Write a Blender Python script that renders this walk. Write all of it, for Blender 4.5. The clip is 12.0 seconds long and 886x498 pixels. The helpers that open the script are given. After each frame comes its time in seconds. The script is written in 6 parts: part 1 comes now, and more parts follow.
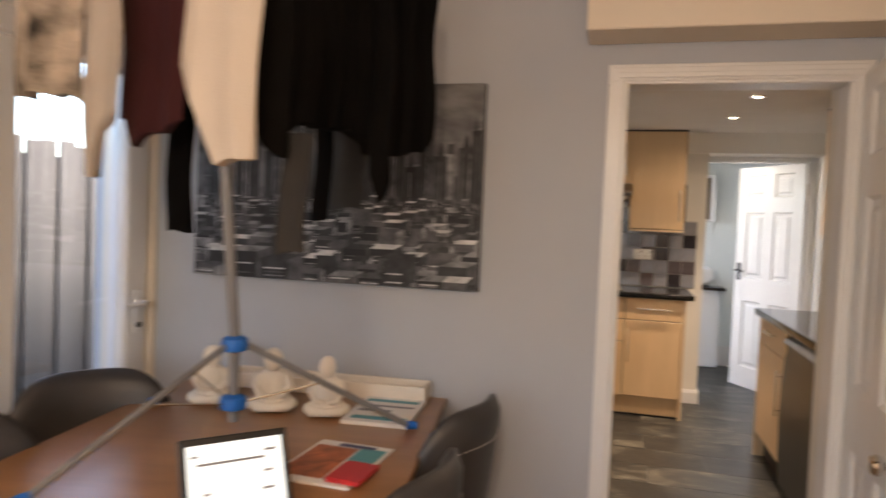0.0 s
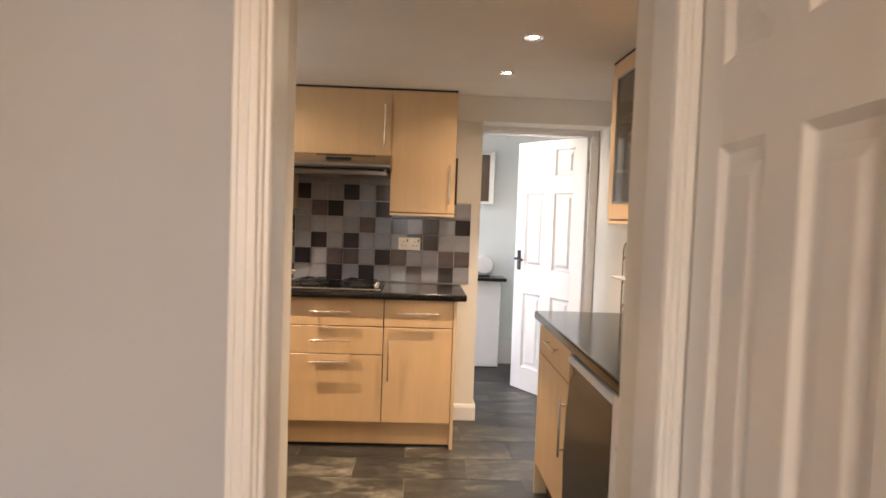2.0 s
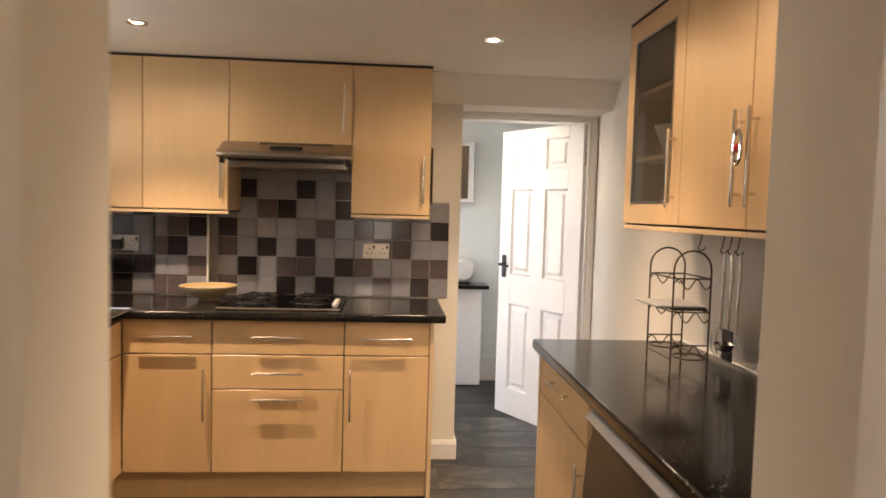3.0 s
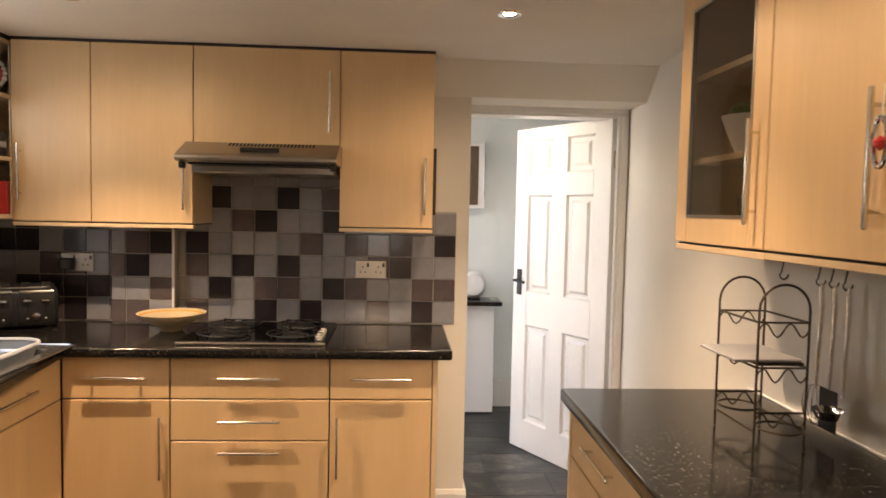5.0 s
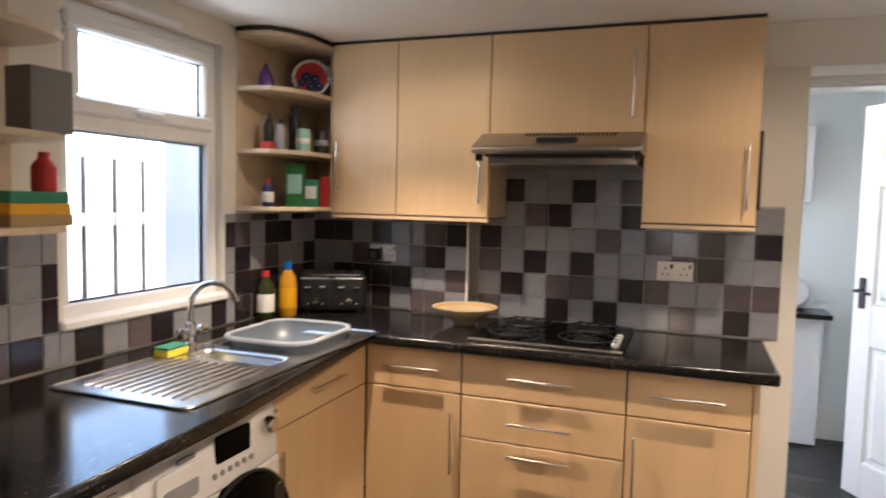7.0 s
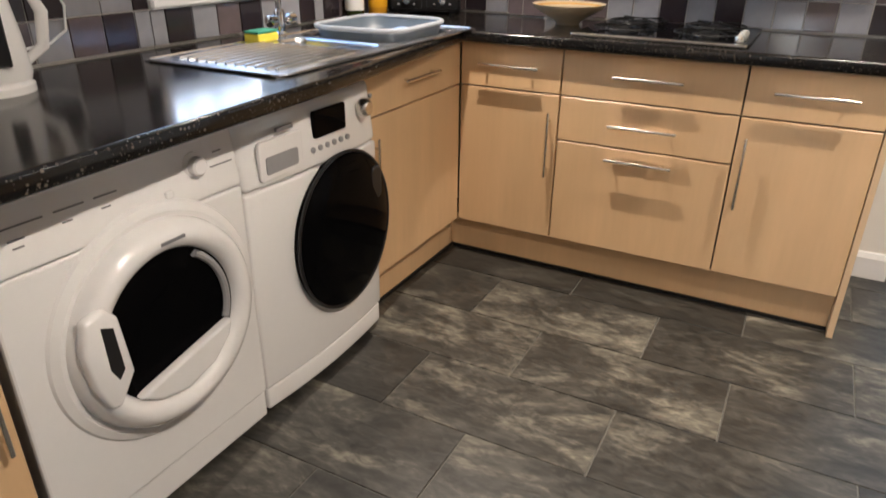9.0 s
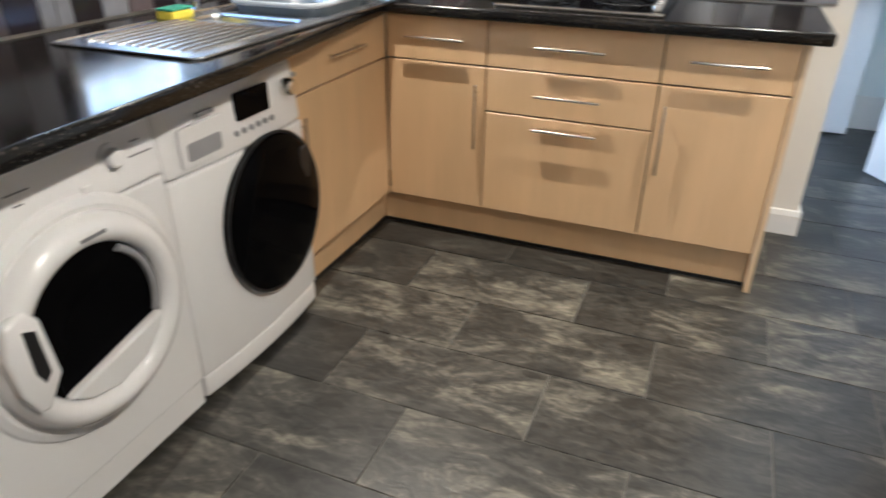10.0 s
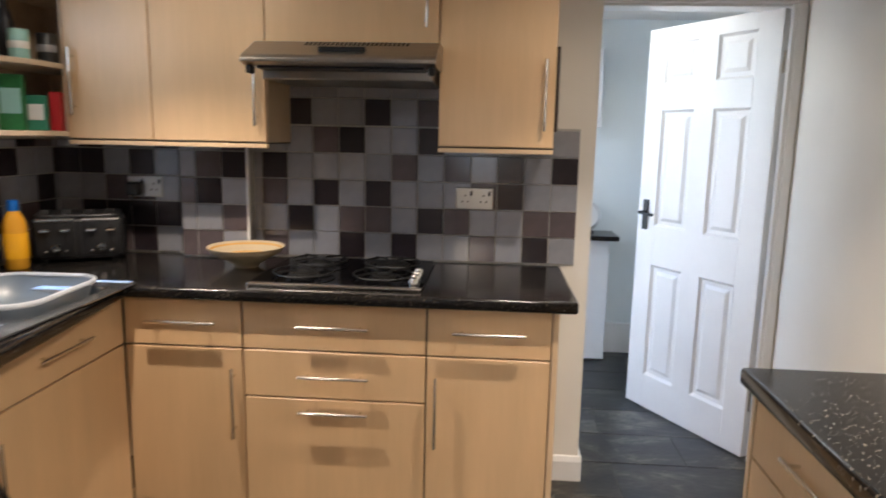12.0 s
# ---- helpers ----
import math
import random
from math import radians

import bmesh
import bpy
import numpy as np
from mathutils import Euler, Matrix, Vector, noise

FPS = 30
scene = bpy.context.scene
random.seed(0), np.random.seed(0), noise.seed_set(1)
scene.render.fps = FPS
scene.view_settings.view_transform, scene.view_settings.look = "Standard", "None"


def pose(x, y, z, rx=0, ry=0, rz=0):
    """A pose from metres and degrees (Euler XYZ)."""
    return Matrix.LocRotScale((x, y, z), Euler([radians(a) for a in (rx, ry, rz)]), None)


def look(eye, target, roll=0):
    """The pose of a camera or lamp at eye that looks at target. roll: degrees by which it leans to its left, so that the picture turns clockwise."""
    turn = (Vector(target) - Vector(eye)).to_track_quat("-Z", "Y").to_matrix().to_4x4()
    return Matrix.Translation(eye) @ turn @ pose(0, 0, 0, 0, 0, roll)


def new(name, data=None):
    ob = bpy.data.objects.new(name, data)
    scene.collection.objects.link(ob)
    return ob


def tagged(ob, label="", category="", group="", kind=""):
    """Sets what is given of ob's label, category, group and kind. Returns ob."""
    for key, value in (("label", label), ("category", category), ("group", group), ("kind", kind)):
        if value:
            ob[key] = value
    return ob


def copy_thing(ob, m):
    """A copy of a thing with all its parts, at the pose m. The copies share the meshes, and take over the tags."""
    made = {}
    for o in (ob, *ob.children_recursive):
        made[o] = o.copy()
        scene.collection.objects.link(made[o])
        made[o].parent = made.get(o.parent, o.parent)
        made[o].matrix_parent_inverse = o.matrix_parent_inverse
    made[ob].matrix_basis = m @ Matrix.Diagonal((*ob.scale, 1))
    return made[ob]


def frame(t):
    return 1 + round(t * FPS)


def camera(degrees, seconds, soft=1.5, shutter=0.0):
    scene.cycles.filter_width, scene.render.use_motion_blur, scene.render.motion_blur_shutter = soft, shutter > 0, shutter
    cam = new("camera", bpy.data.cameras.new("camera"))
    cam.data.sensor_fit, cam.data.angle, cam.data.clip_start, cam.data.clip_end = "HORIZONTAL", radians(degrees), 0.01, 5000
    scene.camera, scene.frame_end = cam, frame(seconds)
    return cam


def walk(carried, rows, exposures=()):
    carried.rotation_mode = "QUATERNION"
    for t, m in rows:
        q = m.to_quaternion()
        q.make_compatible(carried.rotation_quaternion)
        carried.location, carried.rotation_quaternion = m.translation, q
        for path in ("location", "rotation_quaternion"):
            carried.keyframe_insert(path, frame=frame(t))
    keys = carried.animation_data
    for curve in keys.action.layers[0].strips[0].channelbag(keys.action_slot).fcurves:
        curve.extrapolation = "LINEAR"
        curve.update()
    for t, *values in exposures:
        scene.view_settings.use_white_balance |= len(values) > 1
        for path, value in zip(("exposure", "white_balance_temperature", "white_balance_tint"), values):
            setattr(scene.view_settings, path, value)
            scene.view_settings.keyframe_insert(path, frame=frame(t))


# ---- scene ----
cam = camera(66.9, 12.0, soft=1.6, shutter=0.5)
PATH = [
    (0, (-0.076, 0.045, 1.356), (-0.578, 1.979, 1.278), 2.3),
    (0.3, (-0.018, 0.161, 1.362), (-0.334, 2.134, 1.284), 2.2),
    (0.6, (0.016, 0.286, 1.378), (-0.176, 2.275, 1.288), 2.3),
    (1, (0.053, 0.525, 1.373), (-0.006, 2.522, 1.282), 2.1),
    (1.5, (0.103, 0.86, 1.374), (0.17, 2.856, 1.264), 2.0),
    (2, (0.174, 1.26, 1.366), (0.254, 3.256, 1.264), 2.0),
    (2.5, (0.163, 1.665, 1.392), (0.258, 3.659, 1.277), 1.8),
    (3, (0.205, 1.969, 1.401), (0.362, 3.959, 1.286), 1.6),
    (3.5, (0.253, 2.176, 1.428), (0.426, 4.165, 1.319), 1.5),
    (5.5, (0.268, 2.609, 1.448), (0.337, 4.605, 1.336), 1.1),
    (6, (0.237, 2.71, 1.451), (0.163, 4.706, 1.339), 1.0),
    (6.5, (0.204, 2.736, 1.457), (-0.23, 4.685, 1.341), 0.9),
    (6.7, (0.197, 2.73, 1.459), (-0.364, 4.646, 1.343), 1.0),
    (8.3, (0.139, 2.762, 1.266), (-0.737, 4.462, 0.68), 0.7),
    (8.5, (0.149, 2.766, 1.262), (-0.723, 4.428, 0.569), 0.6),
    (9, (0.154, 2.772, 1.229), (-0.69, 4.373, 0.378), 0.6),
    (9.5, (0.161, 2.776, 1.251), (-0.669, 4.342, 0.326), 0.3),
    (9.7, (0.162, 2.776, 1.252), (-0.658, 4.347, 0.326), 0.3),
    (10, (0.167, 2.78, 1.267), (-0.49, 4.416, 0.324), 0.6),
    (10.5, (0.187, 2.785, 1.311), (-0.275, 4.487, 0.368), 0.9),
    (11, (0.199, 2.842, 1.391), (-0.254, 4.588, 0.526), 0.6),
    (11.5, (0.169, 2.909, 1.42), (-0.155, 4.82, 0.928), 1.2),
    (12, (0.192, 3.036, 1.413), (0.055, 5.003, 1.077), 1.2),
]
EXPOSURES = [(0.0, 3.55, 6850, 13), (0.5, 3.95, 7050, 14), (1.5, 4.02, 7050, 14), (2.5, 3.88, 7250, 14), (3.5, 3.75, 7850, 15), (5.5, 3.78, 7650, 14),
             (6.5, 3.76, 6550, 11), (8.5, 3.85, 5850, 9), (9.5, 3.88, 5300, 4), (10.5, 3.92, 5150, 2), (11.5, 3.74, 5600, 4), (12.0, 3.63, 5750, 8)]
walk(cam, [(t, look(eye, target, roll)) for t, eye, target, roll in PATH], EXPOSURES)

# ---- world, sun and lamps ----
world = bpy.data.worlds.new("sky")
scene.world = world
world.use_nodes = True
wn = world.node_tree.nodes
sky = wn.new("ShaderNodeTexSky")
sky.sky_type = "NISHITA"
sky.sun_disc = False
sky.sun_elevation, sky.sun_rotation = radians(44), radians(80)
sky.air_density, sky.dust_density = 1.0, 3.0
wn["Background"].inputs["Strength"].default_value = 0.15
world.node_tree.links.new(sky.outputs[0], wn["Background"].inputs["Color"])


def lamp(name, kind, m, power, color, **more):
    d = bpy.data.lights.new(name, kind)
    d.energy, d.color = power, color
    if kind == "AREA":
        d.shape, d.size, d.size_y = "RECTANGLE", more["w"], more["h"]
    if kind == "SPOT":
        d.spot_size, d.spot_blend, d.shadow_soft_size = more["cone"], more["blend"], more["size"]
    if kind == "SUN":
        d.angle = more["angle"]
    if kind == "POINT":
        d.shadow_soft_size = more["size"]
    ob = new(name, d)
    ob.matrix_world = m
    return ob


CEIL = 2.124
lamp("sun", "SUN", look((6, 1.0, 6.0), (0, 0, 0)), 1.0, (1.0, 0.96, 0.9), angle=radians(15))
WARM = (1.0, 0.78, 0.58)
SPOTS = [(0.638, 4.10), (0.622, 4.815), (-0.833, 4.81), (0.62, 3.38)]
for k, (x, y) in enumerate(SPOTS):
    aim = (x, y, 0) if k < 3 else (-0.75, 3.50, 0)   # the one over the doorway is turned towards the machines
    lamp("downlight_beam", "SPOT", look((x, y, CEIL - 0.012), aim), (6.5, 9.5, 13.0, 9.0)[k], WARM, cone=radians((88, 96, 96, 90)[k]), blend=1.0, size=0.009)
    lamp("downlight_spill", "SPOT", look((x, y, CEIL - 0.014), (x, y, 0)), 0.7, WARM, cone=radians(165), blend=0.5, size=0.025)
# added lamp, out of view, that brightens the utility room
lamp("utility_fill_light", "SPOT", look((0.76, 6.32, 2.10), (0.76, 6.32, 0)), 1.25, (1.0, 0.95, 0.86), cone=radians(170), blend=0.4, size=0.08)
lamp("kitchen_window_daylight", "AREA", look((-1.69, 4.585, 1.84), (0.0, 4.585, 1.10)), 0.35, (0.80, 0.90, 1.0), w=0.60, h=0.20)
# area lamp added for cool daylight from the unseen opening in the back wall
lamp("dining_daylight_fill", "AREA", look((-0.65, -2.25, 1.45), (-0.65, 0.0, 1.40)), 1.0, (0.78, 0.89, 1.0), w=1.6, h=1.0)
# warm light of an unseen ceiling lamp, assumed from the room's warm tint
lamp("dining_assumed_lamp_light", "POINT", pose(-0.15, -0.6, 1.95), 4.0, (1.0, 0.74, 0.50), size=0.12)


# ---- materials ----
def mat(name, color, rough=0.5, metal=0.0, spread=0.06, scale=6.0, bump=0.02, bscale=60.0, stretch=(1, 1, 1), rnd=0.0, spec=0.5, coat=0.0, transmission=0.0, emit=0.0):
    """A principled material: two scales of tone variation, a fine bump, and a per-object shift."""
    m = bpy.data.materials.new(name)
    m.use_nodes = True
    nt = m.node_tree
    n, l = nt.nodes, nt.links
    b = n["Principled BSDF"]
    b.inputs["Roughness"].default_value = rough
    b.inputs["Metallic"].default_value = metal
    b.inputs["Specular IOR Level"].default_value = spec
    b.inputs["Coat Weight"].default_value = coat
    b.inputs["Transmission Weight"].default_value = transmission
    tc = n.new("ShaderNodeTexCoord")
    mp = n.new("ShaderNodeMapping")
    mp.inputs["Scale"].default_value = stretch
    l.new(tc.outputs["Object"], mp.inputs["Vector"])
    a = n.new("ShaderNodeTexNoise")
    a.inputs["Scale"].default_value, a.inputs["Detail"].default_value = scale, 5
    l.new(mp.outputs[0], a.inputs["Vector"])
    c = n.new("ShaderNodeTexNoise")
    c.inputs["Scale"].default_value, c.inputs["Detail"].default_value = bscale, 3
    l.new(mp.outputs[0], c.inputs["Vector"])
    add = n.new("ShaderNodeMath")
    add.operation = "MULTIPLY_ADD"
    add.inputs[1].default_value = 0.35
    l.new(c.outputs["Fac"], add.inputs[0])
    l.new(a.outputs["Fac"], add.inputs[2])
    ramp = n.new("ShaderNodeMapRange")
    ramp.inputs["From Min"].default_value, ramp.inputs["From Max"].default_value = 0.35, 1.0
    ramp.inputs["To Min"].default_value, ramp.inputs["To Max"].default_value = 1 - spread * 1.6, 1 + spread
    l.new(add.outputs[0], ramp.inputs["Value"])
    val = ramp.outputs[0]
    if rnd:
        oi = n.new("ShaderNodeObjectInfo")
        r2 = n.new("ShaderNodeMapRange")
        r2.inputs["To Min"].default_value, r2.inputs["To Max"].default_value = 1 - rnd, 1 + rnd
        l.new(oi.outputs["Random"], r2.inputs["Value"])
        mul = n.new("ShaderNodeMath")
        mul.operation = "MULTIPLY"
        l.new(val, mul.inputs[0])
        l.new(r2.outputs[0], mul.inputs[1])
        val = mul.outputs[0]
    hs = n.new("ShaderNodeHueSaturation")
    hs.inputs["Color"].default_value = (*color, 1)
    l.new(val, hs.inputs["Value"])
    l.new(hs.outputs[0], b.inputs["Base Color"])
    if bump:
        bp = n.new("ShaderNodeBump")
        bp.inputs["Strength"].default_value, bp.inputs["Distance"].default_value = min(1.0, bump * 10), 0.002
        l.new(c.outputs["Fac"], bp.inputs["Height"])
        l.new(bp.outputs[0], b.inputs["Normal"])
    if emit:
        b.inputs["Emission Color"].default_value = (*color, 1)
        b.inputs["Emission Strength"].default_value = emit
    return m


def wood(name, color, rough=0.38, stretch=(14, 14, 1.2), spread=0.10):
    return mat(name, color, rough, spread=spread, scale=1.3, bump=0.004, bscale=9, stretch=stretch, rnd=0.05)


def granite():
    m = mat("black_granite_laminate", (0.006, 0.0055, 0.0055), 0.15, spread=0.2, scale=20, bump=0.0, spec=0.42)
    n, l = m.node_tree.nodes, m.node_tree.links
    b = n["Principled BSDF"]
    hs = b.inputs["Base Color"].links[0].from_node
    tc = next(k for k in n if k.type == "TEX_COORD")
    layers = []
    for size, spots, lo, hi in ((70, 11, 0.41, 0.50), (135, 16, 0.38, 0.48)):
        v = n.new("ShaderNodeTexVoronoi")
        v.inputs["Scale"].default_value = size
        v.inputs["Randomness"].default_value = 1.0
        big = n.new("ShaderNodeTexNoise")
        big.inputs["Scale"].default_value, big.inputs["Detail"].default_value = spots, 3
        l.new(tc.outputs["Object"], v.inputs["Vector"])
        l.new(tc.outputs["Object"], big.inputs["Vector"])
        r = n.new("ShaderNodeValToRGB")
        r.color_ramp.elements[0].position, r.color_ramp.elements[1].position = lo, hi
        l.new(big.outputs["Fac"], r.inputs[0])
        r2 = n.new("ShaderNodeValToRGB")
        r2.color_ramp.elements[0].position, r2.color_ramp.elements[0].color = 0.12, (1, 1, 1, 1)
        r2.color_ramp.elements[1].position, r2.color_ramp.elements[1].color = 0.27, (0, 0, 0, 1)
        l.new(v.outputs["Distance"], r2.inputs[0])
        one = n.new("ShaderNodeMath")
        one.operation = "MULTIPLY"
        l.new(r.outputs[0], one.inputs[0])
        l.new(r2.outputs[0], one.inputs[1])
        layers.append(one)
    mu = n.new("ShaderNodeMath")
    mu.operation = "MAXIMUM"
    l.new(layers[0].outputs[0], mu.inputs[0])
    l.new(layers[1].outputs[0], mu.inputs[1])
    mx = n.new("ShaderNodeMix")
    mx.data_type = "RGBA"
    mx.inputs[7].default_value = (0.105, 0.09, 0.072, 1)
    l.new(mu.outputs[0], mx.inputs[0])
    l.new(hs.outputs[0], mx.inputs[6])
    l.new(mx.outputs[2], b.inputs["Base Color"])
    return m


def slate():
    """Slate-look vinyl tile: cloudy grey with pale veins, each tile of its own tone."""
    m = bpy.data.materials.new("slate_vinyl")
    m.use_nodes = True
    n, l = m.node_tree.nodes, m.node_tree.links
    b = n["Principled BSDF"]
    tc, oi = n.new("ShaderNodeTexCoord"), n.new("ShaderNodeObjectInfo")
    off = n.new("ShaderNodeVectorMath")
    off.operation = "MULTIPLY_ADD"
    cmb = n.new("ShaderNodeCombineXYZ")
    for k in range(3):
        l.new(oi.outputs["Random"], cmb.inputs[k])
    off.inputs[1].default_value = (37, 53, 11)
    l.new(cmb.outputs[0], off.inputs[0])
    l.new(tc.outputs["Object"], off.inputs[2])
    a = n.new("ShaderNodeTexNoise")
    a.inputs["Scale"].default_value, a.inputs["Detail"].default_value, a.inputs["Roughness"].default_value, a.inputs["Distortion"].default_value = 4.6, 15, 0.70, 0.55
    grain = n.new("ShaderNodeMapping")
    grain.inputs["Scale"].default_value = (0.62, 1.35, 1.0)
    l.new(off.outputs[0], grain.inputs["Vector"])
    l.new(grain.outputs[0], a.inputs["Vector"])
    r = n.new("ShaderNodeValToRGB")
    e = r.color_ramp.elements
    e[0].position, e[0].color = 0.40, (0.017, 0.0165, 0.015, 1)
    e[1].position, e[1].color = 0.76, (0.19, 0.178, 0.145, 1)
    for p, c in ((0.50, (0.030, 0.029, 0.026, 1)), (0.555, (0.044, 0.042, 0.037, 1)), (0.575, (0.070, 0.066, 0.056, 1)), (0.64, (0.098, 0.092, 0.076, 1))):
        k = e.new(p)
        k.color = c
    tone = n.new("ShaderNodeMapRange")
    tone.inputs["To Min"].default_value, tone.inputs["To Max"].default_value = -0.085, 0.06
    l.new(oi.outputs["Random"], tone.inputs["Value"])
    sm = n.new("ShaderNodeMath")
    l.new(a.outputs["Fac"], sm.inputs[0])
    l.new(tone.outputs[0], sm.inputs[1])
    l.new(sm.outputs[0], r.inputs[0])
    g = n.new("ShaderNodeTexNoise")
    g.inputs["Scale"].default_value, g.inputs["Detail"].default_value, g.inputs["Distortion"].default_value = 26, 12, 1.2
    l.new(grain.outputs[0], g.inputs["Vector"])
    r2 = n.new("ShaderNodeValToRGB")
    r2.color_ramp.elements[0].position, r2.color_ramp.elements[0].color = 0.38, (0.58, 0.58, 0.57, 1)
    r2.color_ramp.elements[1].position, r2.color_ramp.elements[1].color = 0.66, (1.5, 1.48, 1.42, 1)
    l.new(g.outputs["Fac"], r2.inputs[0])
    mx = n.new("ShaderNodeMix")
    mx.data_type, mx.blend_type = "RGBA", "MULTIPLY"
    mx.inputs[0].default_value = 1.0
    l.new(r.outputs[0], mx.inputs[6])
    l.new(r2.outputs[0], mx.inputs[7])
    l.new(mx.outputs[2], b.inputs["Base Color"])
    rr = n.new("ShaderNodeMapRange")
    rr.inputs["To Min"].default_value, rr.inputs["To Max"].default_value = 0.28, 0.5
    l.new(g.outputs["Fac"], rr.inputs["Value"])
    l.new(rr.outputs[0], b.inputs["Roughness"])
    bp = n.new("ShaderNodeBump")
    bp.inputs["Strength"].default_value, bp.inputs["Distance"].default_value = 0.35, 0.003
    l.new(g.outputs["Fac"], bp.inputs["Height"])
    l.new(bp.outputs[0], b.inputs["Normal"])
    return m


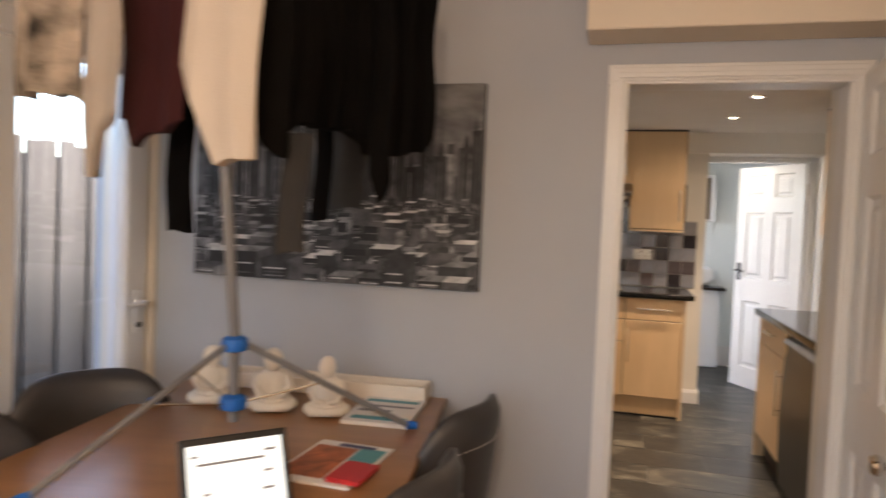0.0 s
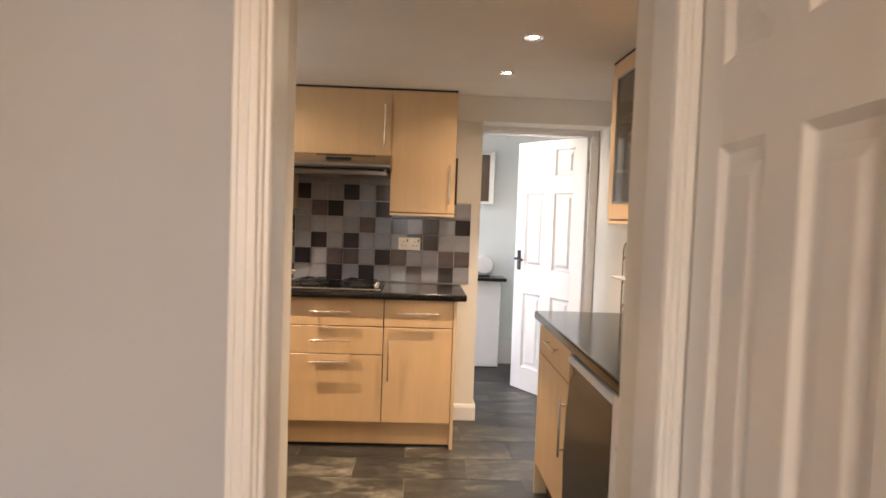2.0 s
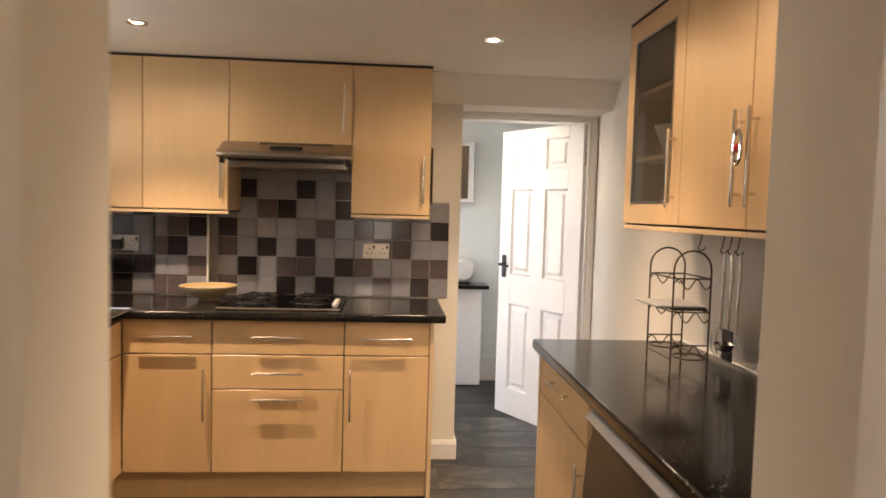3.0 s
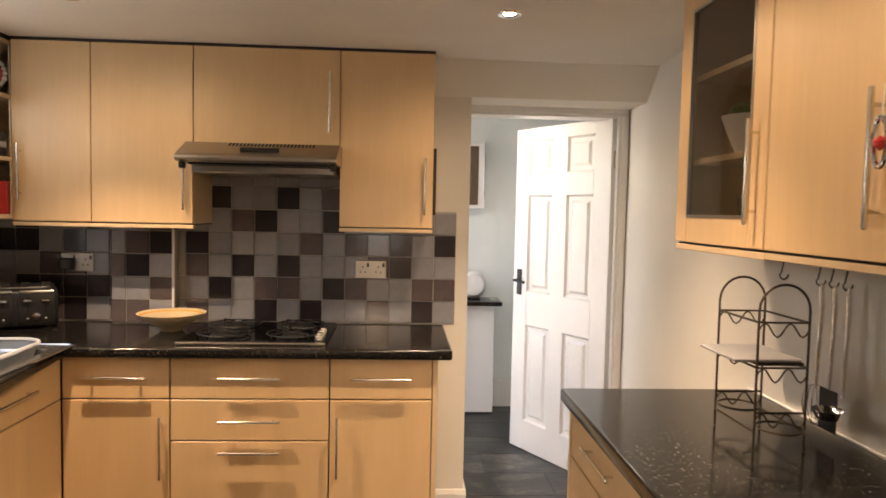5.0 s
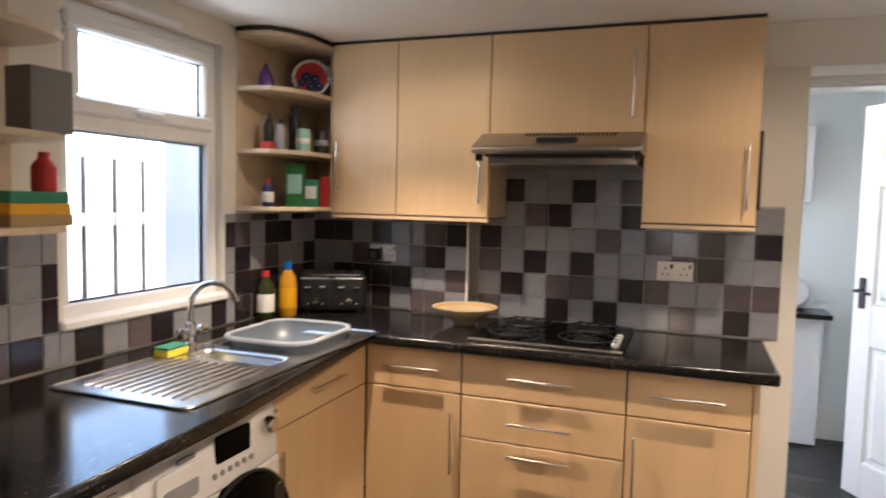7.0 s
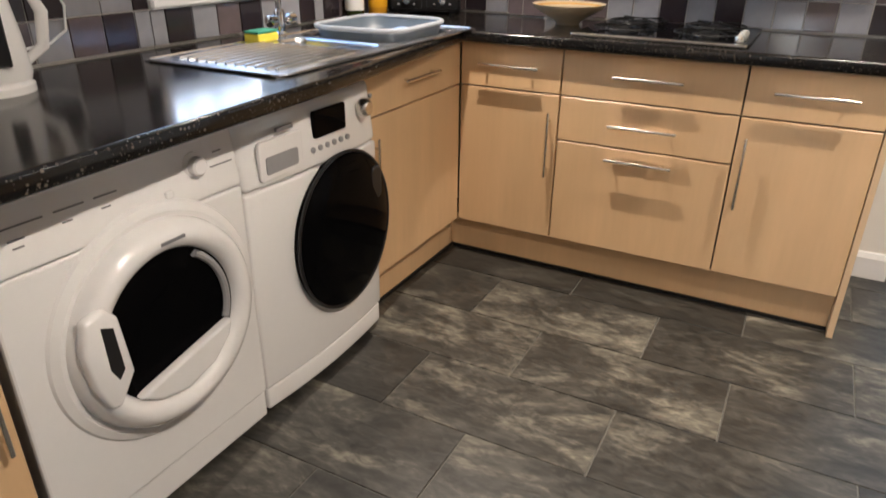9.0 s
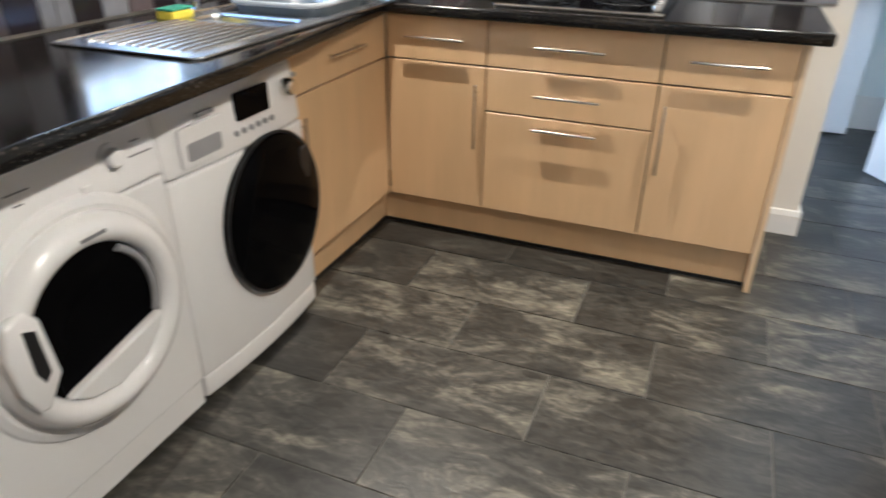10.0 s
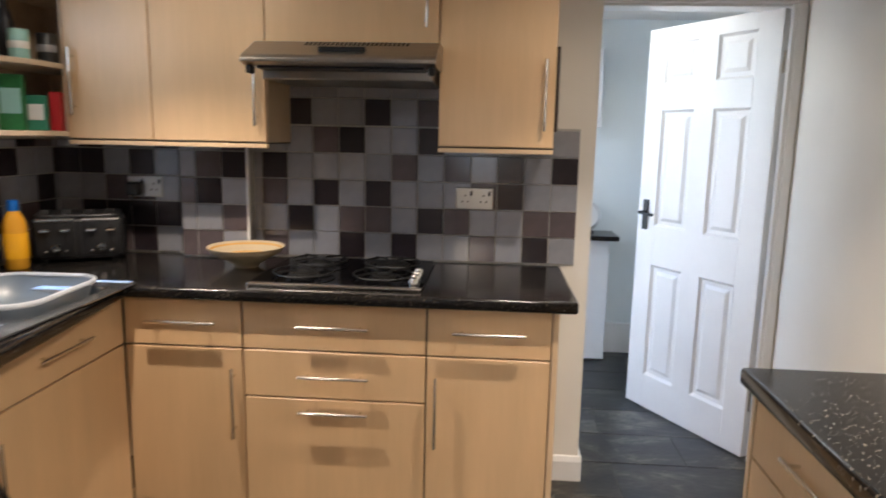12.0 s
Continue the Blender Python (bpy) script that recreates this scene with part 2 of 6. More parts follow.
M = dict(
    dining_wall=mat("grey_lilac_paint", (0.455, 0.47, 0.50), 0.85, spread=0.03, scale=3, bump=0.015, bscale=220),
    cream=mat("cream_paint", (0.76, 0.66, 0.53), 0.6, spread=0.03, scale=3, bump=0.01, bscale=160),
    kitchen_wall=mat("warm_white_paint", (0.76, 0.72, 0.65), 0.8, spread=0.03, scale=3, bump=0.015, bscale=200),
    cool_wall=mat("pale_blue_white_paint", (0.76, 0.79, 0.775), 0.8, spread=0.02, scale=3, bump=0.01, bscale=200),
    ceiling=mat("ceiling_paint", (0.78, 0.74, 0.68), 0.85, spread=0.03, scale=4, bump=0.02, bscale=180),
    gloss=mat("white_gloss_paint", (0.78, 0.76, 0.73), 0.32, spread=0.03, scale=5, bump=0.008, bscale=90),
    upvc=mat("white_upvc", (0.82, 0.82, 0.82), 0.3, spread=0.02, bump=0.0),
    maple=wood("maple_veneer", (0.67, 0.455, 0.248), stretch=(7, 7, 0.8), spread=0.07),
    maple_side=wood("maple_edge", (0.66, 0.48, 0.29), stretch=(7, 7, 0.8), spread=0.06),
    shelfwood=wood("maple_shelf", (0.62, 0.50, 0.36), stretch=(2, 14, 14)),
    # near-black for real dark trim, and for shade painted into cabinet gaps
    dark_trim_shade=mat("dark_shadow_trim", (0.03, 0.018, 0.012), 0.6),
    granite=granite(),
    slate=slate(),
    joint=mat("floor_joint", (0.10, 0.097, 0.085), 0.7, bscale=120),
    oakfloor=wood("oak_floor", (0.26, 0.16, 0.085), 0.4, stretch=(2, 14, 14)),
    tile_light=mat("grey_ceramic", (0.285, 0.285, 0.31), 0.14, spread=0.10, scale=9, bump=0.012, bscale=30, rnd=0.08),
    tile_dark=mat("plum_ceramic", (0.030, 0.023, 0.027), 0.13, spread=0.15, scale=9, bump=0.012, bscale=30, rnd=0.2),
    tile_mid=mat("taupe_ceramic", (0.11, 0.087, 0.090), 0.14, spread=0.15, scale=9, bump=0.012, bscale=30, rnd=0.15),
    grout=mat("pale_grout", (0.42, 0.40, 0.37), 0.9, bscale=200),
    steel=mat("brushed_steel", (0.74, 0.70, 0.63), 0.24, 1.0, spread=0.06, scale=4, bump=0.01, bscale=80, stretch=(1, 30, 1)),
    sinksteel=mat("sink_steel", (0.70, 0.71, 0.72), 0.24, 1.0, spread=0.05, scale=6, bump=0.012, bscale=60),
    chrome=mat("chrome", (0.8, 0.8, 0.8), 0.07, 1.0, bump=0.0),
    hood_steel=mat("hood_steel", (0.42, 0.39, 0.35), 0.32, 1.0, spread=0.08, bump=0.01, stretch=(1, 20, 1)),
    iron=mat("black_iron", (0.012, 0.012, 0.012), 0.5, 0.3, bump=0.03),
    wire=mat("bronze_wire", (0.10, 0.075, 0.05), 0.35, 0.9, bump=0.01),
    enamel=mat("white_enamel", (0.80, 0.79, 0.78), 0.22, spread=0.02, scale=3, bump=0.0, coat=0.3),
    seal=mat("grey_plastic", (0.30, 0.30, 0.31), 0.45),
    print_grey=mat("print_grey", (0.20, 0.20, 0.21), 0.6, bump=0.0),
    blackgloss=mat("black_gloss_glass", (0.002, 0.002, 0.0025), 0.06, spread=0.1, bump=0.0, spec=0.04),
    blackplastic=mat("black_plastic", (0.012, 0.012, 0.013), 0.35, spread=0.1, bump=0.01),
    darkhole=mat("dark_drum", (0.03, 0.03, 0.032), 0.4, 0.6),
    fridge=mat("dark_silver_door", (0.075, 0.072, 0.070), 0.3, 0.7, spread=0.08, bump=0.01, stretch=(1, 1, 12)),
    canvas_edge=mat("canvas_edge", (0.05, 0.05, 0.05), 0.8, bump=0.03, bscale=300),
    print_sky=mat("print_cloudy_sky", (0.15, 0.15, 0.155), 0.6, spread=0.75, scale=5, bump=0.01, bscale=14, stretch=(1, 1, 2)),
    print_black=mat("print_black", (0.010, 0.010, 0.011), 0.6, spread=0.5, scale=30, bump=0.0, bscale=90),
    print_dark=mat("print_dark_grey", (0.030, 0.030, 0.032), 0.6, spread=0.6, scale=25, bump=0.0, bscale=90),
    print_mid=mat("print_mid_grey", (0.085, 0.085, 0.088), 0.6, spread=0.6, scale=25, bump=0.0, bscale=90),
    print_pale=mat("print_pale_grey", (0.22, 0.22, 0.225), 0.6, spread=0.6, scale=25, bump=0.0, bscale=90),
    print_white=mat("print_white", (0.58, 0.57, 0.56), 0.6, spread=0.4, scale=30, bump=0.0, bscale=90),
    tabletop=wood("orange_oak_tabletop", (0.33, 0.16, 0.066), 0.28, stretch=(1.5, 12, 12), spread=0.16),
    leather=mat("dark_grey_leather", (0.045, 0.042, 0.043), 0.42, spread=0.15, scale=10, bump=0.05, bscale=180),
    thread=mat("white_thread", (0.7, 0.68, 0.65), 0.8),
    plaster=mat("white_plaster", (0.78, 0.72, 0.63), 0.6, spread=0.05, bump=0.03),
    blue=mat("blue_plastic", (0.01, 0.13, 0.50), 0.35, bump=0.0),
    pole=mat("grey_coated_steel", (0.24, 0.24, 0.25), 0.38, 0.4, bump=0.0),
    cloth_black=mat("black_cotton", (0.0045, 0.004, 0.004), 0.95, spec=0.08, spread=0.2, bump=0.08, bscale=400),
    cloth_grey=mat("charcoal_cotton", (0.035, 0.033, 0.032), 0.95, spec=0.15, spread=0.2, bump=0.08, bscale=400),
    cloth_slate=mat("slate_cotton", (0.045, 0.047, 0.05), 0.95, spread=0.2, bump=0.08, bscale=400, spec=0.15),
    cloth_cream=mat("cream_cotton", (0.50, 0.44, 0.38), 0.95, spread=0.06, bump=0.08, bscale=400),
    cloth_maroon=mat("maroon_cotton", (0.055, 0.010, 0.012), 0.95, spread=0.15, bump=0.08, bscale=400),
    cloth_print=mat("printed_cotton", (0.55, 0.46, 0.37), 0.95, spread=0.9, scale=7, bump=0.08, bscale=400),
    paper=mat("white_paper", (0.78, 0.76, 0.73), 0.7, spread=0.03, bump=0.01),
    teal=mat("teal_print", (0.10, 0.33, 0.38), 0.6),
    orange=mat("orange_print", (0.42, 0.13, 0.05), 0.5, spread=0.5, scale=20),
    red=mat("red_plastic", (0.52, 0.03, 0.035), 0.35),
    green=mat("green_card", (0.025, 0.17, 0.045), 0.45, spread=0.2, scale=30),
    navy=mat("navy_plastic", (0.015, 0.025, 0.12), 0.35),
    purple=mat("purple_glaze", (0.07, 0.02, 0.12), 0.25),
    olive=mat("olive_bottle", (0.030, 0.040, 0.010), 0.15, bump=0.0),
    amber=mat("amber_liquid", (0.62, 0.30, 0.02), 0.15, bump=0.0),
    yellow=mat("yellow_liquid", (0.75, 0.38, 0.01), 0.2),
    sponge=mat("yellow_sponge", (0.72, 0.60, 0.05), 0.95, bump=0.1, bscale=120),
    scour=mat("green_scourer", (0.05, 0.24, 0.15), 0.95, bump=0.1, bscale=160),
    mint=mat("mint_label", (0.30, 0.52, 0.46), 0.5),
    washbowl=mat("grey_washing_up_bowl", (0.10, 0.125, 0.155), 0.4, bump=0.0),
    washrim=mat("pale_bowl_rim", (0.32, 0.34, 0.37), 0.35, bump=0.0),
    fruitbowl=mat("yellow_glazed_bowl", (0.62, 0.36, 0.11), 0.25, spread=0.1),
    bowl_out=mat("cream_bowl_underside", (0.52, 0.42, 0.27), 0.35, spread=0.1),
    # fence boards coloured paler, standing in for brighter daylight outside the kitchen
    daylight_fence=mat("daylight_pale_fence_board", (0.78, 0.78, 0.78), 0.85, spread=0.25, scale=3, bump=0.06, bscale=30, stretch=(10, 10, 1), rnd=0.18),
    fence=mat("weathered_fence_board", (0.085, 0.08, 0.076), 0.85, spread=0.25, scale=3, bump=0.06, bscale=30, stretch=(10, 10, 1), rnd=0.18),
    paving=mat("pale_paving", (0.36, 0.34, 0.31), 0.9, spread=0.15, bump=0.05),
    screen=mat("lit_screen", (0.80, 0.92, 0.96), 0.2, bump=0.0, emit=0.075),
    bulb=mat("lit_bulb", (1.0, 0.85, 0.62), 0.4, bump=0.0, emit=14.0),
    walnut=mat("walnut_front", (0.11, 0.07, 0.04), 0.4, spread=0.2),
    gold=mat("gold_frame", (0.45, 0.33, 0.15), 0.4, 0.6),
)
_glass = bpy.data.materials.new("clear_glass")
_glass.use_nodes = True
_g = _glass.node_tree.nodes["Principled BSDF"]
_g.inputs["Transmission Weight"].default_value, _g.inputs["Roughness"].default_value, _g.inputs["IOR"].default_value = 1.0, 0.02, 1.45
M["glass"] = _glass
_tint = bpy.data.materials.new("smoked_glass")
_tint.use_nodes = True
_g = _tint.node_tree.nodes["Principled BSDF"]
_g.inputs["Base Color"].default_value = (0.62, 0.60, 0.57, 1)
_g.inputs["Transmission Weight"].default_value, _g.inputs["Roughness"].default_value, _g.inputs["IOR"].default_value = 1.0, 0.03, 1.35
M["smoked"] = _tint


# ---- builders ----
def bm_box(x0, x1, y0, y1, z0, z1, bevel=0.0, seg=1, bm=None):
    own = bm is None
    b = bmesh.new()
    bmesh.ops.create_cube(b, size=1)
    for v in b.verts:
        v.co = Vector((x0 + (v.co.x + 0.5) * (x1 - x0), y0 + (v.co.y + 0.5) * (y1 - y0), z0 + (v.co.z + 0.5) * (z1 - z0)))
    if bevel:
        bmesh.ops.bevel(b, geom=b.edges[:], offset=bevel, segments=seg, affect="EDGES", profile=0.5)
    return b if own else join(bm, b)


def join(bm, other):
    tmp = bpy.data.meshes.new("tmp")
    other.to_mesh(tmp)
    bm.from_mesh(tmp)
    bpy.data.meshes.remove(tmp)
    other.free()
    return bm


def bm_tube(points, r, seg=8, closed=False):
    """A round bar along a line of points."""
    b = bmesh.new()
    pts = [Vector(p) for p in points]
    rings = []
    n = len(pts)
    up = None
    for i, p in enumerate(pts):
        if closed:
            d = pts[(i + 1) % n] - pts[i - 1]
        else:
            d = pts[min(i + 1, n - 1)] - pts[max(i - 1, 0)]
        d.normalize()
        if up is None:
            up = Vector((0, 0, 1)) if abs(d.z) < 0.9 else Vector((0, 1, 0))
        s = d.cross(up).normalized()
        up = s.cross(d).normalized()
        rr = r[i] if isinstance(r, (list, tuple)) else r
        rings.append([b.verts.new(p + rr * (math.cos(a) * s + math.sin(a) * up)) for a in [k * 2 * math.pi / seg for k in range(seg)]])
    last = n if closed else n - 1
    for i in range(last):
        q = rings[(i + 1) % n]
        for k in range(seg):
            b.faces.new((rings[i][k], rings[i][(k + 1) % seg], q[(k + 1) % seg], q[k]))
    if not closed:
        b.faces.new(rings[0][::-1])
        b.faces.new(rings[-1])
    bmesh.ops.recalc_face_normals(b, faces=b.faces[:])
    return b


def bm_lathe(profile, seg=28, center=(0, 0, 0), axis="z", sx=1.0, sy=1.0, caps=True):
    """A turned shape: profile of (radius, height)."""
    b = bmesh.new()
    rings = []
    for r, h in profile:
        ring = []
        for k in range(seg):
            a = 2 * math.pi * k / seg
            u, v = r * math.cos(a) * sx, r * math.sin(a) * sy
            c = (u, v, h) if axis == "z" else ((h, u, v) if axis == "x" else (u, h, v))
            ring.append(b.verts.new(Vector(c) + Vector(center)))
        rings.append(ring)
    for p, q in zip(rings, rings[1:]):
        for k in range(seg):
            b.faces.new((p[k], p[(k + 1) % seg], q[(k + 1) % seg], q[k]))
    if caps:
        b.faces.new(rings[0][::-1])
        b.faces.new(rings[-1])
    bmesh.ops.remove_doubles(b, verts=b.verts[:], dist=1e-5)
    bmesh.ops.recalc_face_normals(b, faces=b.faces[:])
    return b


def bm_prism(outline, z0, z1, bevel=0.0, axis="z", seg=2):
    """An outline of (u, v) drawn out from z0 to z1 along an axis."""
    b = bmesh.new()

    def at(u, v, w):
        return (u, v, w) if axis == "z" else ((w, u, v) if axis == "x" else (u, w, v))

    lo = [b.verts.new(at(u, v, z0)) for u, v in outline]
    hi = [b.verts.new(at(u, v, z1)) for u, v in outline]
    b.faces.new(lo[::-1])
    b.faces.new(hi)
    n = len(lo)
    for k in range(n):
        b.faces.new((lo[k], lo[(k + 1) % n], hi[(k + 1) % n], hi[k]))
    bmesh.ops.recalc_face_normals(b, faces=b.faces[:])
    if bevel:
        bmesh.ops.bevel(b, geom=b.edges[:], offset=bevel, segments=seg, affect="EDGES", profile=0.5)
    return b


def rounded(x0, x1, y0, y1, r, seg=6):
    pts = []
    for cx, cy, a0 in ((x1 - r, y1 - r, 0), (x0 + r, y1 - r, 90), (x0 + r, y0 + r, 180), (x1 - r, y0 + r, 270)):
        for k in range(seg + 1):
            a = radians(a0 + 90 * k / seg)
            pts.append((cx + r * math.cos(a), cy + r * math.sin(a)))
    return pts


def smooth(bm, angle=40):
    for f in bm.faces:
        f.smooth = True
    lim = radians(angle)
    for e in bm.edges:
        if len(e.link_faces) == 2 and e.calc_face_angle(0) > lim:
            e.smooth = False
    return bm


def thing(name, m, label, category, group="", kind=""):
    ob = new(name)
    ob.empty_display_size = 0.1
    ob.matrix_world = m if isinstance(m, Matrix) else pose(*m)
    return tagged(ob, label, category, group, kind)


def world_of(ob):
    m = ob.matrix_basis.copy()
    while ob.parent:
        ob = ob.parent
        m = ob.matrix_basis @ m
    return m


def part(name, bm, material, parent, label="", local=True):
    """One mesh object under a thing or part. local: the mesh is in the thing's own axes; else in the world's."""
    if not local:
        bm.transform(world_of(parent).inverted())
    me = bpy.data.meshes.new(name)
    bm.to_mesh(me)
    bm.free()
    me.materials.append(M[material] if isinstance(material, str) else material)
    ob = new(name, me)
    ob.parent = parent
    return tagged(ob, label)


def solo(name, bm, material, label, category, kind="", group="", base=None):
    """A thing that is one mesh; base: its origin."""
    me = bpy.data.meshes.new(name)
    if base:
        bm.transform(Matrix.Translation(-Vector(base)))
    bm.to_mesh(me)
    bm.free()
    me.materials.append(M[material] if isinstance(material, str) else material)
    ob = new(name, me)
    if base:
        ob.location = base
    return tagged(ob, label, category, group, kind)


def structure(name, bm, material, label, category):
    return solo(name, bm, material, label, category, "structure")


def bar_handle(p, q, out, parent, inset=0.13, material="steel"):
    """A flat strip handle from p to q, held off the front by two posts."""
    p, q, o = Vector(p), Vector(q), Vector(out)
    d = (q - p).normalized()
    side = d.cross(o).normalized()
    b = bmesh.new()
    vs = []
    for e in (p, q):
        for a, c in ((0.0205, -0.005), (0.0305, -0.005), (0.0305, 0.005), (0.0205, 0.005)):
            vs.append(b.verts.new(e + o * a + side * c))
    for k in range(4):
        b.faces.new((vs[k], vs[(k + 1) % 4], vs[4 + (k + 1) % 4], vs[4 + k]))
    b.faces.new(vs[:4][::-1])
    b.faces.new(vs[4:])
    bmesh.ops.recalc_face_normals(b, faces=b.faces[:])
    bmesh.ops.bevel(b, geom=b.edges[:], offset=0.0038, segments=3, affect="EDGES", profile=0.5)
    for k in (inset, 1 - inset):
        c = p.lerp(q, k)
        join(b, bm_tube([c, c + o * 0.0225], 0.0042, 8))
    return part("handle", smooth(b), material, parent, "brushed steel bar handle")


# ---- the setting ----
XL, XR = -1.585, 1.37            # kitchen side walls
XF = 1.424                       # the side wall where it meets the utility doorway
YN, YH = 2.70, 5.68              # kitchen near wall, hob wall
DL, DR, DB = -1.87, 0.69, -2.2  # dining: garden-door wall, panelled wall, wall behind
YD = 2.372                       # dining face of the wall between
OX0, OX1, OZ = -0.097, 0.637, 1.888  # opening between dining room and kitchen
WX0, WX1 = 4.22, 4.955           # kitchen window along y
WZ0, WZ1 = 1.04, 2.03
GY0, GY1, GZ = 1.585, 2.355, 2.02  # garden door along y

structure("floor_dining", bm_box(DL - 0.3, DR + 0.3, DB - 0.2, YD, -0.08, -0.004), "oakfloor", "brown wooden dining room floor", "floor")
structure("ceiling_dining", bm_box(DL - 0.3, DR + 0.3, DB - 0.2, YD, 2.32, 2.42), "ceiling", "white painted dining room ceiling", "ceiling")
structure("ceiling_kitchen", bm_box(XL - 0.2, XR + 0.25, YN - 0.01, 6.05, CEIL, CEIL + 0.1), "ceiling", "low warm white kitchen ceiling", "ceiling")
structure("ceiling_utility", bm_box(-0.6, 1.9, 6.05, 7.6, 2.14, 2.24), "ceiling", "white utility room ceiling", "ceiling")

w = bm_box(DL - 0.3, OX0, YD, YN, -0.05, 2.42)
bm_box(OX1, XR + 0.2, YD, YN, -0.05, 2.42, bm=w)
bm_box(OX0, OX1, YD, YN, OZ, 2.42, bm=w)
structure("wall_between", w, "dining_wall", "pale grey painted wall with an open doorway", "wall")
w = bm_box(XL - 0.3, XL, YN, WX0, -0.05, 2.2)
bm_box(XL - 0.3, XL, WX1, YH + 0.4, -0.05, 2.2, bm=w)
bm_box(XL - 0.3, XL, WX0, WX1, -0.05, WZ0, bm=w)
bm_box(XL - 0.3, XL, WX0, WX1, WZ1, 2.2, bm=w)
structure("wall_kitchen_window", w, "kitchen_wall", "warm white kitchen wall around the window", "wall")
structure("wall_kitchen_hob", bm_box(XL, 0.588, YH, 6.0, -0.05, 2.2), "kitchen_wall", "warm white kitchen wall behind the hob", "wall")
structure("wall_kitchen_side", bm_prism([(XR, YN), (XR, 4.56), (XF, 5.62), (XF, 6.0), (XR + 0.25, 6.0), (XR + 0.25, YN)], -0.05, 2.2), "kitchen_wall", "warm white kitchen side wall", "wall")
structure("header_boxing", bm_prism([(5.52, CEIL + 0.02), (5.52, CEIL - 0.004), (YH - 0.006, 1.985), (5.97, 1.985), (5.97, CEIL + 0.02)], 0.4035, XF + 0.02, axis="x"),
          "kitchen_wall", "sloping boxed header above the utility doorway", "wall")
w = bm_box(DL - 0.25, DL, DB, GY0, -0.05, 2.42)
bm_box(DL - 0.25, DL, GY1, YD, -0.05, 2.42, bm=w)
bm_box(DL - 0.25, DL, GY0, GY1, GZ, 2.42, bm=w)
structure("wall_dining_garden", w, "cream", "cream wall around the garden door", "wall")
# the opening in this unseen wall is added to let daylight in
w = bm_box(DL - 0.25, -1.5, DB - 0.2, DB, -0.05, 2.42)
bm_box(0.2, DR + 0.2, DB - 0.2, DB, -0.05, 2.42, bm=w)
bm_box(-1.5, 0.2, DB - 0.2, DB, -0.05, 0.9, bm=w)
bm_box(-1.5, 0.2, DB - 0.2, DB, 2.0, 2.42, bm=w)
structure("wall_dining_back", w, "cream", "cream dining room wall with an unseen opening added for daylight", "wall")
structure("wall_dining_panelled", bm_box(DR, DR + 0.2, DB - 0.2, YD, -0.05, 2.42), "cream", "cream wall with dado panelling", "wall")
w = bm_box(-0.6, 1.9, 7.44, 7.6, -0.05, 2.25)
structure("wall_utility_back", w, "cool_wall", "pale bluish white utility room wall", "wall")
structure("wall_utility_side", bm_box(1.62, 1.9, 6.05, 7.44, -0.05, 2.25), "cool_wall", "pale utility room side wall", "wall")
# unseen opening, made wide and tall so that daylight brightens the utility room
w = bm_box(-0.6, -0.4, 6.05, 6.12, -0.05, 2.25)
bm_box(-0.6, -0.4, 7.2, 7.44, -0.05, 2.25, bm=w)
bm_box(-0.6, -0.4, 6.12, 7.2, -0.05, 0.12, bm=w)
bm_box(-0.6, -0.4, 6.12, 7.2, 2.08, 2.25, bm=w)
structure("wall_utility_window", w, "cool_wall", "pale utility room wall with an unseen opening for daylight", "wall")
w = bm_box(-0.6, 0.50, 6.0, 6.05, -0.05, 2.25)
bm_box(XF + 0.002, 1.9, 6.0, 6.05, -0.05, 2.25, bm=w)
bm_box(0.50, XF + 0.002, 6.0, 6.05, 2.03, 2.25, bm=w)
structure("wall_utility_front", w, "kitchen_wall", "warm white wall around the utility door", "wall")
structure("bulkhead", bm_box(-0.20, DR - 0.002, 2.19, YD - 0.002, 1.972, 2.32, 0.004), "cream", "cream boxed bulkhead above the doorway", "trim")

# skirting at the end of the hob wall
b = bm_prism([(5.664, 0.0), (5.664, 0.085), (5.672, 0.105), (YH, 0.108), (YH, 0.0)], 0.425, 0.602, axis="x")
bm_box(0.588, 0.602, YH - 0.002, 5.95, 0.0, 0.105, bm=b)
structure("baseboard_nib", b, "gloss", "white painted skirting board on the wall end", "baseboard")
structure("baseboard_utility", bm_box(0.4, 1.62, 7.425, 7.44, 0.0, 0.20), "gloss", "white skirting in the utility room", "baseboard")


def architrave_profile(name, x0, x1, top, y, out, w0, base, parent=None):
    """Moulded architrave round an opening in a wall along x: two stepped legs and a head."""
    steps = ((0.0, w0, 0.012), (0.010, w0 - 0.012, 0.019), (0.018, w0 * 0.55, 0.026))
    for side in ("left", "right", "head"):
        bm = bmesh.new()
        for a, c, d in steps:
            yy = sorted((y, y + out * d))
            if side == "left":
                bm_box(x0 - c, x0 - a, yy[0], yy[1], base, top + a, 0.003, bm=bm)
            elif side == "right":
                bm_box(x1 + a, x1 + c, yy[0], yy[1], base, top + a, 0.003, bm=bm)
            else:
                bm_box(x0 - c, x1 + c, yy[0], yy[1], top + a, top + c, 0.003, bm=bm)
        part("architrave_" + ("head" if side == "head" else "leg"), bm, "gloss", parent, local=False)


frame1 = thing("door_frame_1", (0.26, YD, 0), "white gloss moulded door frame of the kitchen doorway", "door frame", kind="structure")
architrave_profile("architrave", -0.065, 0.592, 1.838, YD, -1, 0.066, 0.0, frame1)
b = bm_box(OX0 + 0.001, -0.065, YD + 0.001, YD + 0.11, 0, 1.838)
part("lining_left", b, "gloss", frame1, local=False)
part("lining_right", bm_box(0.592, OX1 - 0.001, YD + 0.001, YD + 0.11, 0, 1.838), "gloss", frame1, local=False)
